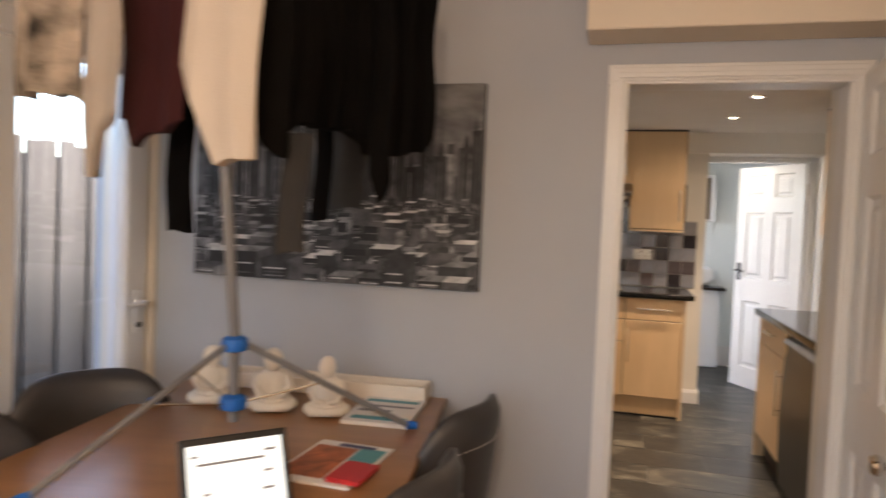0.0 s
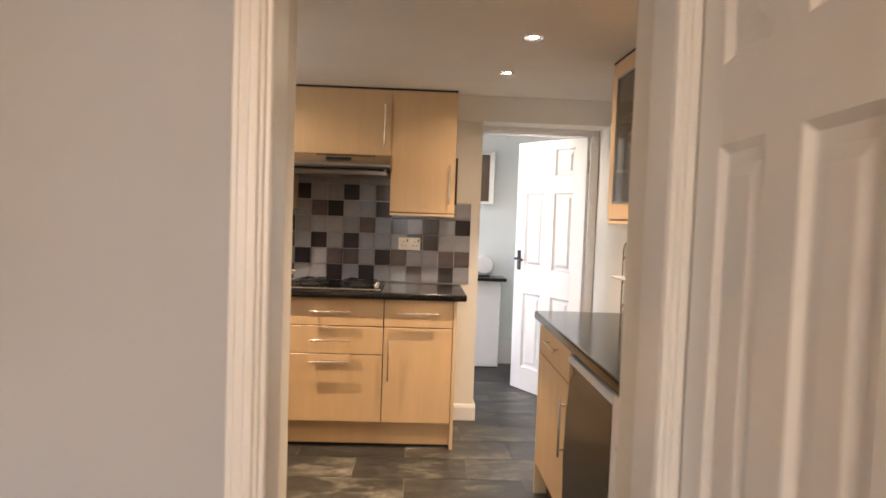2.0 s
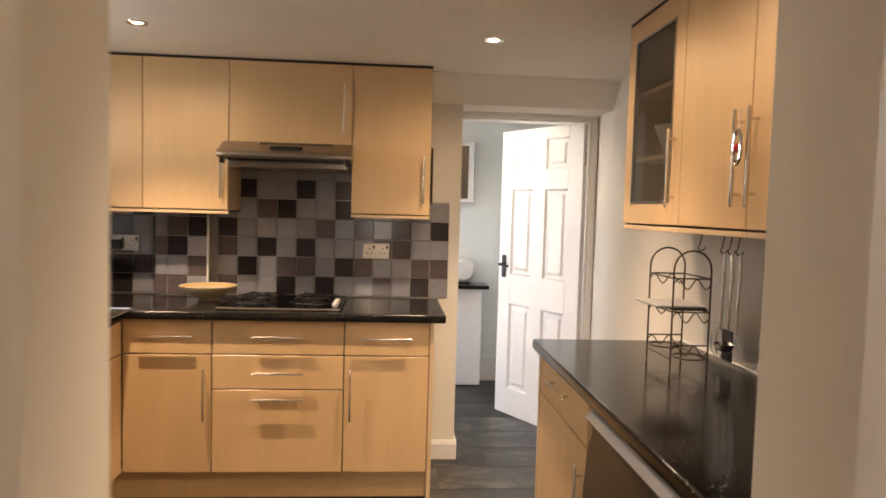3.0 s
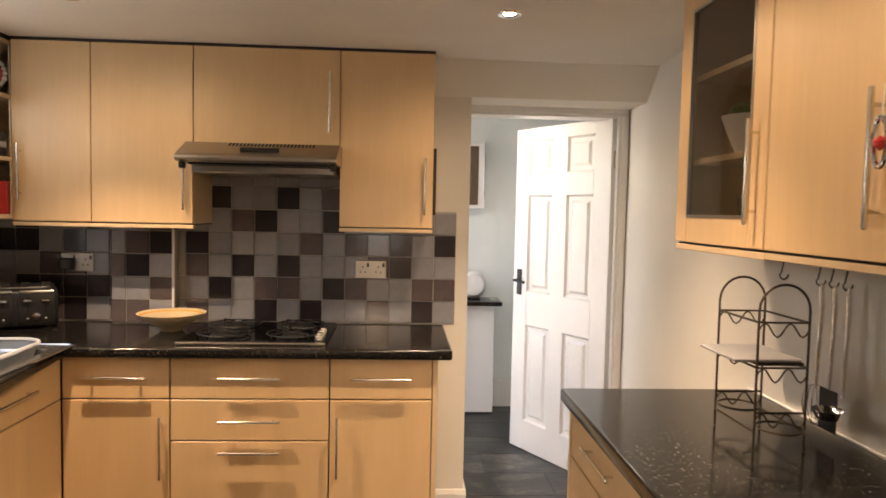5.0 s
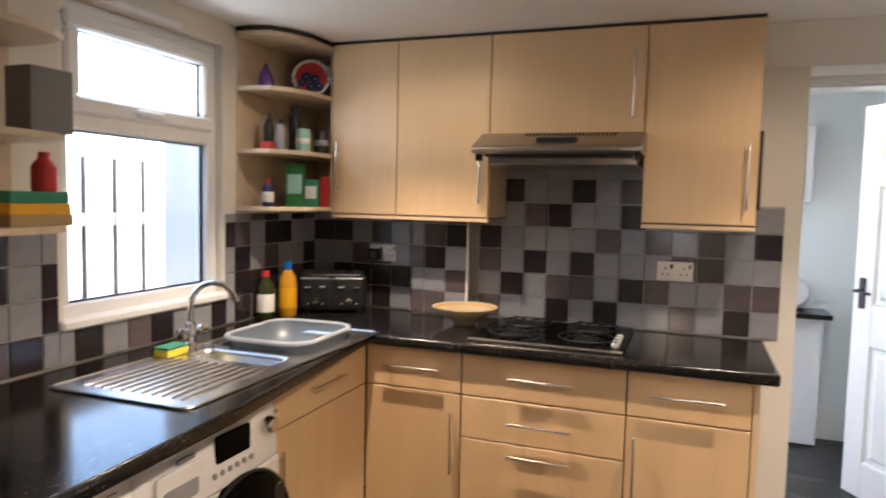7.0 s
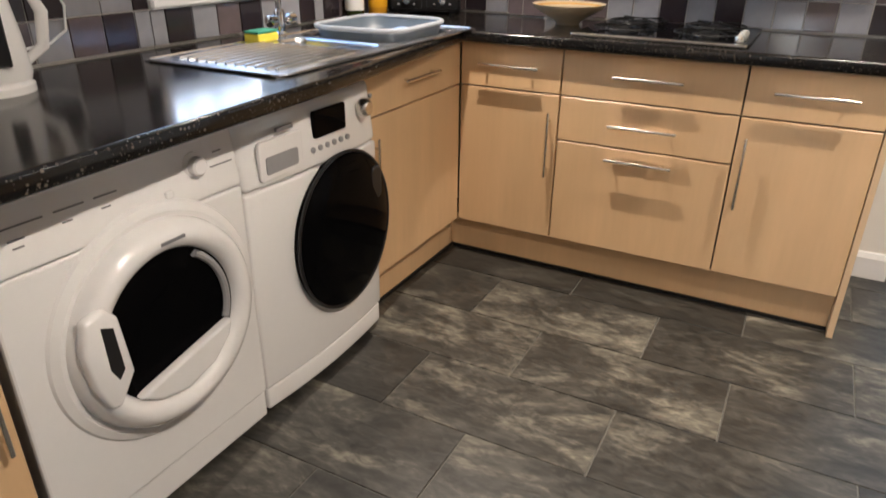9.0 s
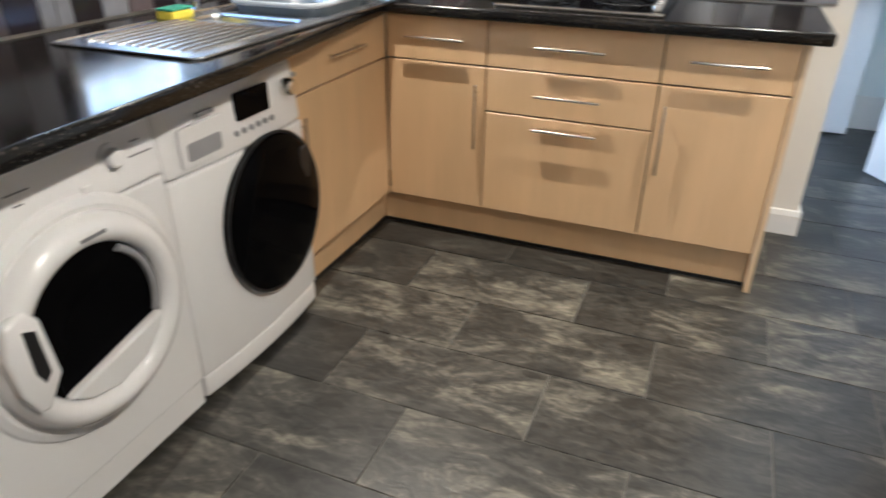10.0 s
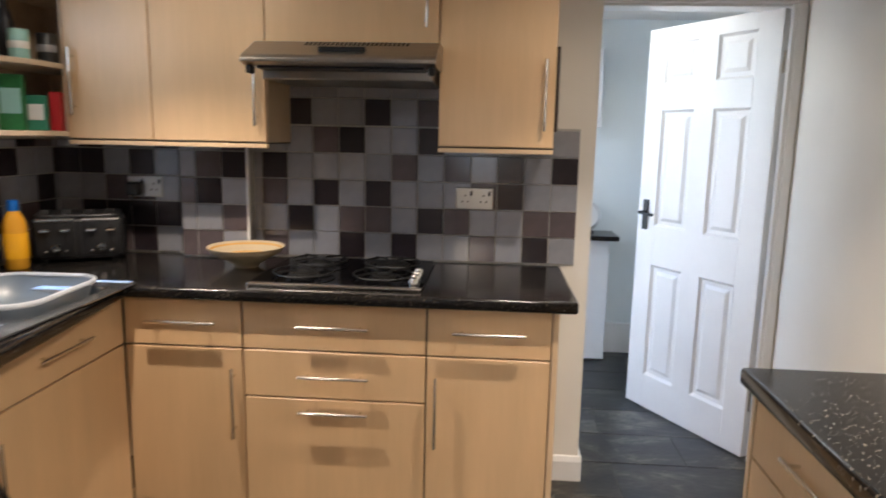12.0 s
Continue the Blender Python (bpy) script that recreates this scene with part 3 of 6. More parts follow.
part("lining_head", bm_box(OX0 + 0.001, OX1 - 0.001, YD + 0.001, YD + 0.11, 1.838, OZ - 0.001), "gloss", frame1, local=False)
# plastered reveal of the thick wall, in the kitchen's paint
rv = bm_box(OX0 + 0.0005, OX0 + 0.006, YD + 0.111, YN + 0.002, 0, OZ - 0.006)
bm_box(OX1 - 0.006, OX1 - 0.0005, YD + 0.111, YN + 0.002, 0, OZ - 0.006, bm=rv)
bm_box(OX0 + 0.0005, OX1 - 0.0005, YD + 0.111, YN + 0.002, OZ - 0.006, OZ - 0.0005, bm=rv)
structure("reveal_plaster", rv, "kitchen_wall", "plain plastered reveal of the thick wall", "trim")

frame2 = thing("door_frame_2", (0.97, 5.96, 0), "white gloss door frame of the utility doorway", "door frame", kind="structure")
part("lining_right", bm_box(1.392, XF - 0.001, 5.93, 6.049, 0, 1.944, 0.003), "gloss", frame2, local=False)
part("lining_left", bm_box(0.589, 0.607, 5.93, 6.049, 0, 1.944, 0.003), "gloss", frame2, local=False)
part("lining_head", bm_box(0.589, XF - 0.001, 5.93, 6.049, 1.9445, 2.03, 0.003), "gloss", frame2, local=False)
leg = bm_box(1.366, XF - 0.002, 5.908, 5.9295, 0, 1.955, 0.005)
bm_box(1.382, XF - 0.004, 5.900, 5.9075, 0, 1.955, 0.003, bm=leg)
part("architrave_leg", leg, "gloss", frame2, local=False)
head = bm_box(0.590, XF - 0.002, 5.908, 5.9295, 1.9555, 2.005, 0.005)
bm_box(0.590, XF - 0.004, 5.900, 5.9075, 1.972, 2.005, 0.003, bm=head)
part("architrave_head", head, "gloss", frame2, local=False)


def door_leaf(name, m, width, height, label, handle_x, flip, handle_kind, st=0.105, mu=0.10):
    """Six-panel door: local x from the hinge, y through its thickness, z up."""
    t = 0.040
    d = thing(name, m, label, "door", kind="structure")
    b = bmesh.new()
    mid = width / 2
    rails = [(0.0, height * 0.092), (height * 0.395, height * 0.498), (height * 0.797, height * 0.861), (height * 0.963, height)]
    bm_box(0, st, 0, t, 0, height, 0.002, bm=b)
    bm_box(width - st, width, 0, t, 0, height, 0.002, bm=b)
    for z0, z1 in rails:
        bm_box(st, width - st, 0.0004, t - 0.0004, z0, z1, bm=b)
    for (a, z0), (z1, c) in zip(rails, rails[1:]):
        bm_box(mid - mu / 2, mid + mu / 2, 0.0004, t - 0.0004, z0, z1, bm=b)
    part("leaf_frame", b, "gloss", d)
    for (a, z0), (z1, c) in zip(rails, rails[1:]):
        for x0, x1 in ((st, mid - mu / 2), (mid + mu / 2, width - st)):
            p = bmesh.new()
            for y0, s in ((0.0, 1), (t, -1)):
                k = [(0.0, 0.0), (0.012, 0.011), (0.030, 0.012), (0.048, 0.004)]
                rings = []
                for inset, depth in k:
                    yy = y0 + s * depth
                    rings.append([p.verts.new(c3) for c3 in ((x0 + inset, yy, z0 + inset), (x1 - inset, yy, z0 + inset), (x1 - inset, yy, z1 - inset), (x0 + inset, yy, z1 - inset))])
                for q, r in zip(rings, rings[1:]):
                    for i in range(4):
                        p.faces.new((q[i], q[(i + 1) % 4], r[(i + 1) % 4], r[i]))
                p.faces.new(rings[-1])
            bmesh.ops.recalc_face_normals(p, faces=p.faces[:])
            part("panel", p, "gloss", d)
    for s, y0 in ((-1, 0.0), (1, t)):
        if handle_kind == "lever":
            b = bm_box(handle_x - 0.02, handle_x + 0.02, *sorted((y0, y0 + s * 0.008)), 0.945, 1.10, 0.003)
            h = part("handle_plate", b, "iron", d, "dark metal handle plate")
            b = bm_tube([(handle_x, y0 + s * 0.006, 1.035), (handle_x, y0 + s * 0.05, 1.035), (handle_x - flip * 0.02, y0 + s * 0.055, 1.035), (handle_x - flip * 0.10, y0 + s * 0.052, 1.03)], 0.008, 8)
            part("lever", smooth(b), "iron", h)
        else:
            b = bm_lathe([(0.024, 0), (0.024, 0.005), (0.010, 0.009), (0.010, 0.028), (0.022, 0.036), (0.026, 0.048), (0.020, 0.058), (0.004, 0.061)], 20, axis="y")
            if s < 0:
                bmesh.ops.scale(b, vec=(1, -1, 1), verts=b.verts[:])
                bmesh.ops.reverse_faces(b, faces=b.faces[:])
            bmesh.ops.translate(b, vec=(handle_x - 0.02, y0, 0.83), verts=b.verts[:])
            part("door_knob", smooth(b), "chrome", d, "chrome round door knob")
    for z in (0.22, height - 0.26):
        part("hinge", smooth(bm_tube([(-0.004, t / 2, z), (-0.004, t / 2, z + 0.09)], 0.007, 8)), "steel", d)
    return d


door_leaf("door_1", pose(0.627, 2.343, 0.006, 0, 0, -95.3), 0.615, 1.852, "open white six-panel door with a chrome knob", 0.585, 1, "knob", 0.10, 0.10)
door_leaf("door_2", pose(1.386, 5.972, 0.006, 0, 0, 120.2), 0.762, 1.945, "half-open white six-panel door with a dark lever handle", 0.705, 1, "lever", 0.12, 0.115)

# panelled dado on the cream wall
PW = 0.615  # face of the boxed-out panelling
trim = thing("dado_panelling", (PW, 0.8, 0), "cream painted dado rail and raised panel mouldings", "panelling", kind="structure")
part("upper_board", bm_box(PW, DR - 0.001, -2.15, 1.718, 1.085, 2.31), "cream", trim, local=False)
part("lower_board", bm_box(PW - 0.002, DR - 0.001, -2.15, 1.718, 0.0, 1.085), "cream", trim, local=False)
part("dado_rail", bm_prism([(PW + 0.001, 1.085), (PW - 0.012, 1.09), (PW - 0.016, 1.11), (PW - 0.026, 1.125), (PW - 0.028, 1.142), (PW - 0.018, 1.153), (PW - 0.006, 1.16), (PW + 0.001, 1.16)], -2.15, 1.72, axis="y"), "cream", trim, local=False)
part("upright_moulding", bm_prism([(PW + 0.001, 1.72), (PW - 0.016, 1.72), (PW - 0.018, 1.69), (PW - 0.012, 1.665), (PW - 0.005, 1.645), (PW + 0.001, 1.637)], 1.155, 2.31, axis="z"), "cream", trim, local=False)
part("lower_board_cap", bm_box(PW - 0.008, PW - 0.0015, -2.1, 1.65, 0.10, 1.066, 0.003), "cream", trim, local=False)
for k in range(4):
    y1 = 1.59 - k * 0.62
    y0, z0, z1 = y1 - 0.54, 0.2, 0.975
    b = bm_box(PW - 0.020, PW - 0.007, y0, y1, z1 - 0.03, z1, 0.006)
    bm_box(PW - 0.020, PW - 0.007, y0, y1, z0, z0 + 0.03, 0.006, bm=b)
    bm_box(PW - 0.020, PW - 0.007, y0, y0 + 0.03, z0 + 0.03, z1 - 0.03, 0.006, bm=b)
    bm_box(PW - 0.020, PW - 0.007, y1 - 0.03, y1, z0 + 0.03, z1 - 0.03, 0.006, bm=b)
    part("panel_moulding", b, "cream", trim, local=False)


# ---- windows ----
def frame_bars(x0, x1, ys, zs, w, bev=0.006):
    """A rectangular ring in a wall along y."""
    b = bm_box(x0, x1, ys[0], ys[1], zs[0], zs[0] + w, bev)
    bm_box(x0, x1, ys[0], ys[1], zs[1] - w, zs[1], bev, bm=b)
    bm_box(x0, x1, ys[0], ys[0] + w, zs[0] + w, zs[1] - w, bev, bm=b)
    bm_box(x0, x1, ys[1] - w, ys[1], zs[0] + w, zs[1] - w, bev, bm=b)
    return b


win = thing("window_1", (XL - 0.07, 4.58, WZ0), "white plastic window with a fanlight above the sink", "window", kind="structure")
part("window_frame", frame_bars(XL - 0.10, XL - 0.03, (WX0, WX1), (WZ0, WZ1), 0.05), "upvc", win, local=False)
part("transom", bm_box(XL - 0.095, XL - 0.028, WX0 + 0.05, WX1 - 0.05, 1.635, 1.70, 0.006), "upvc", win, local=False)
fan = part("fanlight_sash", frame_bars(XL - 0.075, XL - 0.012, (WX0 + 0.035, WX1 - 0.035), (1.685, 1.995), 0.055, 0.01), "upvc", win, local=False)
part("fanlight_pane", bm_box(XL - 0.05, XL - 0.044, WX0 + 0.09, WX1 - 0.09, 1.74, 1.94), "glass", fan, local=False).visible_shadow = False
part("fanlight_gasket", frame_bars(XL - 0.052, XL - 0.040, (WX0 + 0.088, WX1 - 0.088), (1.738, 1.942), 0.006, 0), "iron", fan, local=False)
part("fanlight_catch", bm_box(XL - 0.012, XL + 0.012, 4.52, 4.64, 1.70, 1.722, 0.006), "upvc", fan, local=False)
part("pane", bm_box(XL - 0.07, XL - 0.064, WX0 + 0.05, WX1 - 0.05, WZ0 + 0.05, 1.635), "glass", win, local=False).visible_shadow = False
part("gasket", frame_bars(XL - 0.072, XL - 0.058, (WX0 + 0.05, WX1 - 0.05), (WZ0 + 0.05, 1.635), 0.006, 0), "iron", win, local=False)
part("window_sill", bm_box(XL - 0.03, XL + 0.022, WX0 - 0.02, WX1 + 0.012, WZ0 - 0.022, WZ0 + 0.012, 0.008), "upvc", win, local=False)
part("trickle_vent", bm_box(XL + 0.0, XL + 0.016, 4.36, 4.72, 2.035, 2.06, 0.005), "upvc", win, local=False)

gd = thing("door_3", (DL - 0.08, 1.86, 0), "white plastic glazed garden door with a lever handle", "door", kind="structure")
part("door_frame", frame_bars(DL - 0.12, DL - 0.03, (GY0, GY1), (0, GZ), 0.06), "upvc", gd, local=False)
sash = part("sash", frame_bars(DL - 0.10, DL - 0.012, (GY0 + 0.055, GY1 - 0.055), (0.05, GZ - 0.055), 0.09, 0.01), "upvc", gd, local=False)
part("pane", bm_box(DL - 0.06, DL - 0.054, GY0 + 0.14, GY1 - 0.14, 0.14, GZ - 0.14), "glass", sash, local=False).visible_shadow = False
part("door_handle", smooth(bm_tube([(DL - 0.012, 2.268, 1.0), (DL + 0.04, 2.268, 1.0), (DL + 0.045, 2.25, 1.0), (DL + 0.042, 2.14, 0.995)], 0.009, 8)), "upvc", sash, local=False)
part("handle_plate", bm_box(DL - 0.012, DL - 0.002, 2.251, 2.285, 0.88, 1.05, 0.004), "upvc", sash, local=False)
part("lock_cylinder", smooth(bm_lathe([(0.011, 0), (0.011, 0.012)], 14, (DL - 0.004, 2.268, 0.912), "x")), "iron", sash, local=False)

# ---- outside ----
structure("ground", bm_box(-60, 40, -40, 60, -0.25, -0.12), "paving", "pale paved ground outside", "ground")
def garden_fence(y0, count, half, material, label):
    """Upright boards lapped on rails, from y0 on."""
    f = thing("fence", (-3.3, y0, -0.12), label, "fence")
    first = part("board", bm_box(-0.009, 0.009, -half, half, 0, 1.86, 0.003), material, f)
    for k in range(1, count):
        o = first.copy()
        scene.collection.objects.link(o)
        o.location = (0.022 * (k % 2), 0.118 * k, 0.012 * math.sin(k * 2.1))
    end = 0.118 * (count - 1) + 0.05
    # dark board added behind the gaps in place of the laps' shadow
    part("backing_board", bm_box(-0.075, -0.062, -0.05, end, 0.0, 1.78), "fence", f)
    for z in (0.35, 1.35):
        part("rail", bm_box(-0.06, -0.012, -0.05, end, z, z + 0.08), material, f)


# one fence in two tones; the kitchen run's pale colour carries the daylight
garden_fence(-1.0, 47, 0.056, "fence", "dark weathered vertical board garden fence")
garden_fence(4.56, 46, 0.045, "daylight_fence", "vertical board garden fence outside the kitchen, coloured pale for bright daylight")

# ---- downlights ----
def downlight(x, y, label):
    d = thing("downlight", (x, y, CEIL), label, "ceiling light", "kitchen downlights")
    part("bezel", smooth(bm_lathe([(0.022, -0.001), (0.028, -0.006), (0.040, -0.006), (0.042, 0.0), (0.022, 0.0)], 28, caps=False)), "chrome", d, "chrome trim ring")
    part("bulb", bm_lathe([(0.001, -0.0035), (0.016, -0.0035), (0.021, -0.0005)], 20), "bulb", d)


for x, y in SPOTS:
    downlight(x, y, "lit round recessed ceiling downlight with chrome ring")

# ---- fitted kitchen ----
PL, TOP = 0.15, 0.87     # plinth height, underside of worktop
D1, D2 = 0.708, 0.545    # drawer lines


def base_unit(m, width, fronts, label, depth=0.56, group="kitchen base units", high=0.002):
    """Cupboard in local axes: x along the front from 0 to width, the front at y = 0 facing -y."""
    u = thing("base_cabinet", m, label, "cabinet", group)
    b = bm_box(0.001, width - 0.001, 0.019, depth, PL, TOP - high)
    # carcass coloured near-black so the gaps between fronts carry painted shade
    part("body", b, "dark_trim_shade", u)
    g = 0.0030
    for kind, z0, z1, hand in fronts:
        name = "drawer_front" if kind == "drawer" else "cupboard_door"
        f = part(name, bm_box(g, width - g, 0.0, 0.018, z0 + g, z1 - g, 0.0015), "maple", u)
        if hand is None:
            continue
        if kind == "drawer":
            c, z = width / 2, hand
            L = min(0.118, width * 0.33)
            bar_handle((c - L, 0, z), (c + L, 0, z), (0, -1, 0), f)
        else:
            x = 0.032 if hand == "l" else width - 0.032
            bar_handle((x, 0, 0.40), (x, 0, 0.645), (0, -1, 0), f)
    return u


HY = 5.10
base_unit(pose(-1.005, HY, 0), 0.401, [("drawer", D1, TOP, 0.793), ("door", PL, D1, "r")], "maple base cabinet with a drawer over a door")
base_unit(pose(-0.604, HY, 0), 0.605, [("drawer", D1, TOP, 0.793), ("drawer", D2, D1, 0.625), ("drawer", PL, D2, 0.503)], "maple three-drawer base cabinet under the hob")
hob_end = base_unit(pose(0.001, HY, 0), 0.40, [("drawer", D1, TOP, 0.793), ("door", PL, D1, "l")], "maple base cabinet with a drawer over a door")
part("end_panel", bm_box(0.4015, 0.4205, HY - 0.003, YH - 0.004, 0.0, TOP - 0.001, 0.001), "maple_side", hob_end, local=False)
solo("plinth", bm_box(-1.06, 0.4005, HY + 0.05, HY + 0.066, 0.012, PL - 0.002), "maple", "maple plinth board below the hob cabinets", "plinth", base=(-0.3, 5.16, 0.012))
solo("plinth", bm_box(-1.072, -1.056, 4.45, HY + 0.05, 0.012, PL - 0.002), "maple", "maple plinth board below the sink cabinet", "plinth", base=(-1.06, 4.8, 0.012))
solo("plinth_seal", bm_box(-1.045, 0.4005, HY + 0.044, HY + 0.062, 0.0, 0.0118), "iron", "black sealing strip under the hob plinth", "seal", base=(-0.3, 5.15, 0.0))
solo("plinth_seal", bm_box(-1.068, -1.05, 4.45, HY + 0.043, 0.0, 0.0118), "iron", "black sealing strip under the sink plinth", "seal", base=(-1.06, 4.8, 0.0))
# the left run: its fronts face +x
base_unit(pose(-1.005, 4.455, 0, 0, 0, 90), 0.642, [("drawer", D1, TOP, 0.793), ("door", PL, D1, "l")], "maple sink cabinet with a drawer front over a door", high=0.2)
base_unit(pose(-0.945, 2.72, 0, 0, 0, 90), 0.53, [("door", PL, TOP, "r")], "maple base cabinet beside the tumble dryer")
# the right run: its fronts face -x
right_end = base_unit(pose(0.80, 4.505, 0, 0, 0, -90), 0.625, [("drawer", D1, TOP, 0.80), ("door", PL, D1, "r")], "maple base cabinet with a drawer at the worktop end")
solo("plinth", bm_box(0.855, 0.871, 3.89, 4.49, 0.0, PL - 0.002), "dark_trim_shade", "dark recessed plinth below the end cabinet", "plinth", base=(0.86, 4.2, 0.0))
part("end_panel", bm_box(0.797, XR - 0.003, 4.5055, 4.522, 0.0, TOP - 0.001, 0.001), "maple_side", right_end, local=False)


def worktop(outline, label, base):
    b = smooth(bm_prism(outline, TOP, 0.91, 0.009, seg=3), 50)
    for f in b.faces:
        if abs(f.normal.z) > 0.99:
            f.smooth = False
    return solo("worktop", b, "granite", label, "worktop", base=base)


# sink and hob cut the left worktop: laid as one L
LX5, LX3 = -0.982, -0.812
l_top = worktop([(0.475, 5.074), (0.475, YH - 0.001), (XL + 0.001, YH - 0.001), (XL + 0.001, YN + 0.003), (LX3 + 0.05, YN + 0.003), (LX3, 3.2), (-0.862, 4.1), (LX5, 5.074)],
        "glossy black granite-effect L-shaped worktop", (-0.9, 5.3, TOP))
worktop([(0.768, 4.535), (0.755, YN + 0.003), (XR - 0.001, YN + 0.003), (XR - 0.001, 4.535)], "glossy black granite-effect worktop with pale flecks", (1.07, 3.6, TOP))


structure("worktop_sealant", bm_box(XR - 0.006, XR - 0.0005, YN + 0.004, 4.534, 0.9105, 0.917, 0.0015), "gloss", "white sealant bead behind the worktop", "trim")


def cut(ob, bm):
    """Cut a shape out of a thing's mesh for good."""
    me = bpy.data.meshes.new("cutter")
    bm.to_mesh(me)
    bm.free()
    c = new("cutter", me)
    c.matrix_world = Matrix.Identity(4)
    mod = ob.modifiers.new("cut", "BOOLEAN")
    mod.operation, mod.object, mod.solver = "DIFFERENCE", c, "EXACT"
    bpy.context.view_layer.update()
    res = bpy.data.meshes.new_from_object(ob.evaluated_get(bpy.context.evaluated_depsgraph_get()))
    ob.modifiers.clear()
    ob.data = res
    bpy.data.objects.remove(c)


BOWLS = ((-1.36, -1.02, 4.47, 4.60, 0.13), (-1.38, -1.00, 4.645, 5.03, 0.17))
for x0, x1, y0, y1, d in BOWLS:
    cut(l_top, bm_box(x0 - 0.008, x1 + 0.008, y0 - 0.008, y1 + 0.008, 0.8, 1.0))
# ---- wall cabinets ----
CB, CT = 1.372, 2.113


def wall_unit(m, width, z0, doors, label, depth=0.29):
    u = thing("wall_cabinet", m, label, "cabinet", "kitchen wall cabinets")
    b = bm_box(0.0, width, 0.0205, depth, z0, CT)
    part("body", b, "maple_side", u)
    for x0, x1, hx, hz0, hz1, glass in doors:
        g = 0.002
        if not glass:
            f = part("cupboard_door", bm_box(x0 + g, x1 - g, 0.0, 0.018, z0 + g, CT - g, 0.0015), "maple", u)
        bar_handle((hx, 0, hz0), (hx, 0, hz1), (0, -1, 0), f)
    # dark strip painted in for the shadow between cabinet top and ceiling
    part("dark_top_strip", bm_box(0.0, width, 0.001, depth, CT + 0.001, CEIL - 0.001), "dark_trim_shade", u)
    if z0 < 1.5:
        part("light_rail", bm_box(0.0, width, 0.004, 0.024, z0 - 0.020, z0 - 0.004, 0.002), "maple_side", u)
        # dark sheet on the underside paints the shade behind the light rail
        part("shadow_gap", bm_box(0.002, width - 0.002, 0.010, depth, z0 - 0.005, z0 - 0.0005), "dark_trim_shade", u)
    return u


WY = 5.386
wall_unit(pose(-1.335, WY, 0), 0.317, CB, [(0, 0.317, 0.035, 1.455, 1.69, False)], "narrow maple wall cabinet beside the corner shelves")
wall_unit(pose(-1.018, WY, 0), 0.414, CB, [(0, 0.414, 0.38, 1.43, 1.665, False)], "maple wall cabinet beside the extractor hood")
wall_unit(pose(-0.604, WY, 0), 0.607, 1.712, [(0, 0.607, 0.565, 1.765, 2.02, False)], "short maple wall cabinet above the extractor hood")
end_cab = wall_unit(pose(0.003, WY, 0), 0.398, CB, [(0, 0.398, 0.362, 1.43, 1.67, False)], "maple wall cabinet at the end of the hob run")
part("side_bar", bm_box(0.399, 0.413, 0.05, 0.07, 1.43, 1.72, 0.004), "dark_trim_shade", end_cab, "dark wooden bar on the cabinet side")


def corner_shelves(name, outline_at, label, zs, base):
    """Open end-shelf unit; outline_at gives a shelf's outline."""
    u = thing(name, base, label, "shelf unit")
    for z in zs:
        b = bm_prism(outline_at, z, z + 0.018, 0.003)
        part("shelf", b, "shelfwood", u, local=False)
    # dark sheet over the shelves stands in for the shadow along the ceiling
    part("top_strip", bm_prism(outline_at, CEIL - 0.018, CEIL - 0.002), "dark_trim_shade", u, local=False)
    return u


SZ = (1.380, 1.615, 1.868, 2.086)
shelf_outline = [(XL + 0.006, 5.03), (-1.50, 5.03), (-1.43, 5.05), (-1.375, 5.12), (-1.342, 5.22), (-1.337, WY), (-1.337, 5.672), (XL + 0.006, 5.672)]
cs = corner_shelves("corner_shelf", shelf_outline, "open maple corner shelf unit with rounded shelves full of jars", SZ, (-1.46, 5.4, 1.368))
part("back_panel", bm_box(XL + 0.001, XL + 0.005, 5.04, 5.672, 1.386, CEIL - 0.02), "shelfwood", cs, local=False)
part("side_panel", bm_box(-1.342, -1.337, WY + 0.0, 5.672, 1.386, CEIL - 0.02), "shelfwood", cs, local=False)
part("back_panel", bm_box(XL + 0.006, -1.343, 5.673, 5.677, 1.386, CEIL - 0.02), "shelfwood", cs, local=False)

LSZ = (1.335, 1.57, 1.83, 2.074)
ls_outline = [(XL + 0.006, 4.07), (-1.42, 4.07), (-1.36, 4.045), (-1.325, 3.99), (-1.305, 3.90), (-1.300, 3.80), (XL + 0.006, 3.80)]
ls = corner_shelves("end_shelf", ls_outline, "open maple end shelves beside the window", LSZ, (-1.45, 3.93, 1.335))
part("back_panel", bm_box(XL + 0.001, XL + 0.005, 3.80, 4.06, 1.353, CEIL - 0.02), "shelfwood", ls, local=False)
wall_unit(pose(-1.30, 2.92, 0, 0, 0, 90), 0.44, 1.345, [(0, 0.44, 0.40, 1.41, 1.645, False)], "maple wall cabinet above the kettle", 0.28)
wall_unit(pose(-1.30, 3.36, 0, 0, 0, 90), 0.439, 1.345, [(0, 0.439, 0.035, 1.41, 1.645, False)], "maple wall cabinet beside the end shelves", 0.28)

# right wall: glazed cabinet and a double cabinet
RX = 1.10
gc = thing("glass_cabinet", pose(RX, 4.505, 0, 0, 0, -90), "maple wall cabinet with a smoked glass door holding glassware", "cabinet", "kitchen wall cabinets")
GW, GD = 0.50, 0.267
b = bm_box(0, 0.017, 0.0205, GD, CB, CT)
bm_box(GW - 0.017, GW, 0.0205, GD, CB, CT, bm=b)
bm_box(0.017, GW - 0.017, 0.0205, GD, CB, CB + 0.017, bm=b)
bm_box(0.017, GW - 0.017, 0.0205, GD, CT - 0.017, CT, bm=b)
bm_box(0.017, GW - 0.017, GD - 0.006, GD, CB + 0.017, CT - 0.017, bm=b)
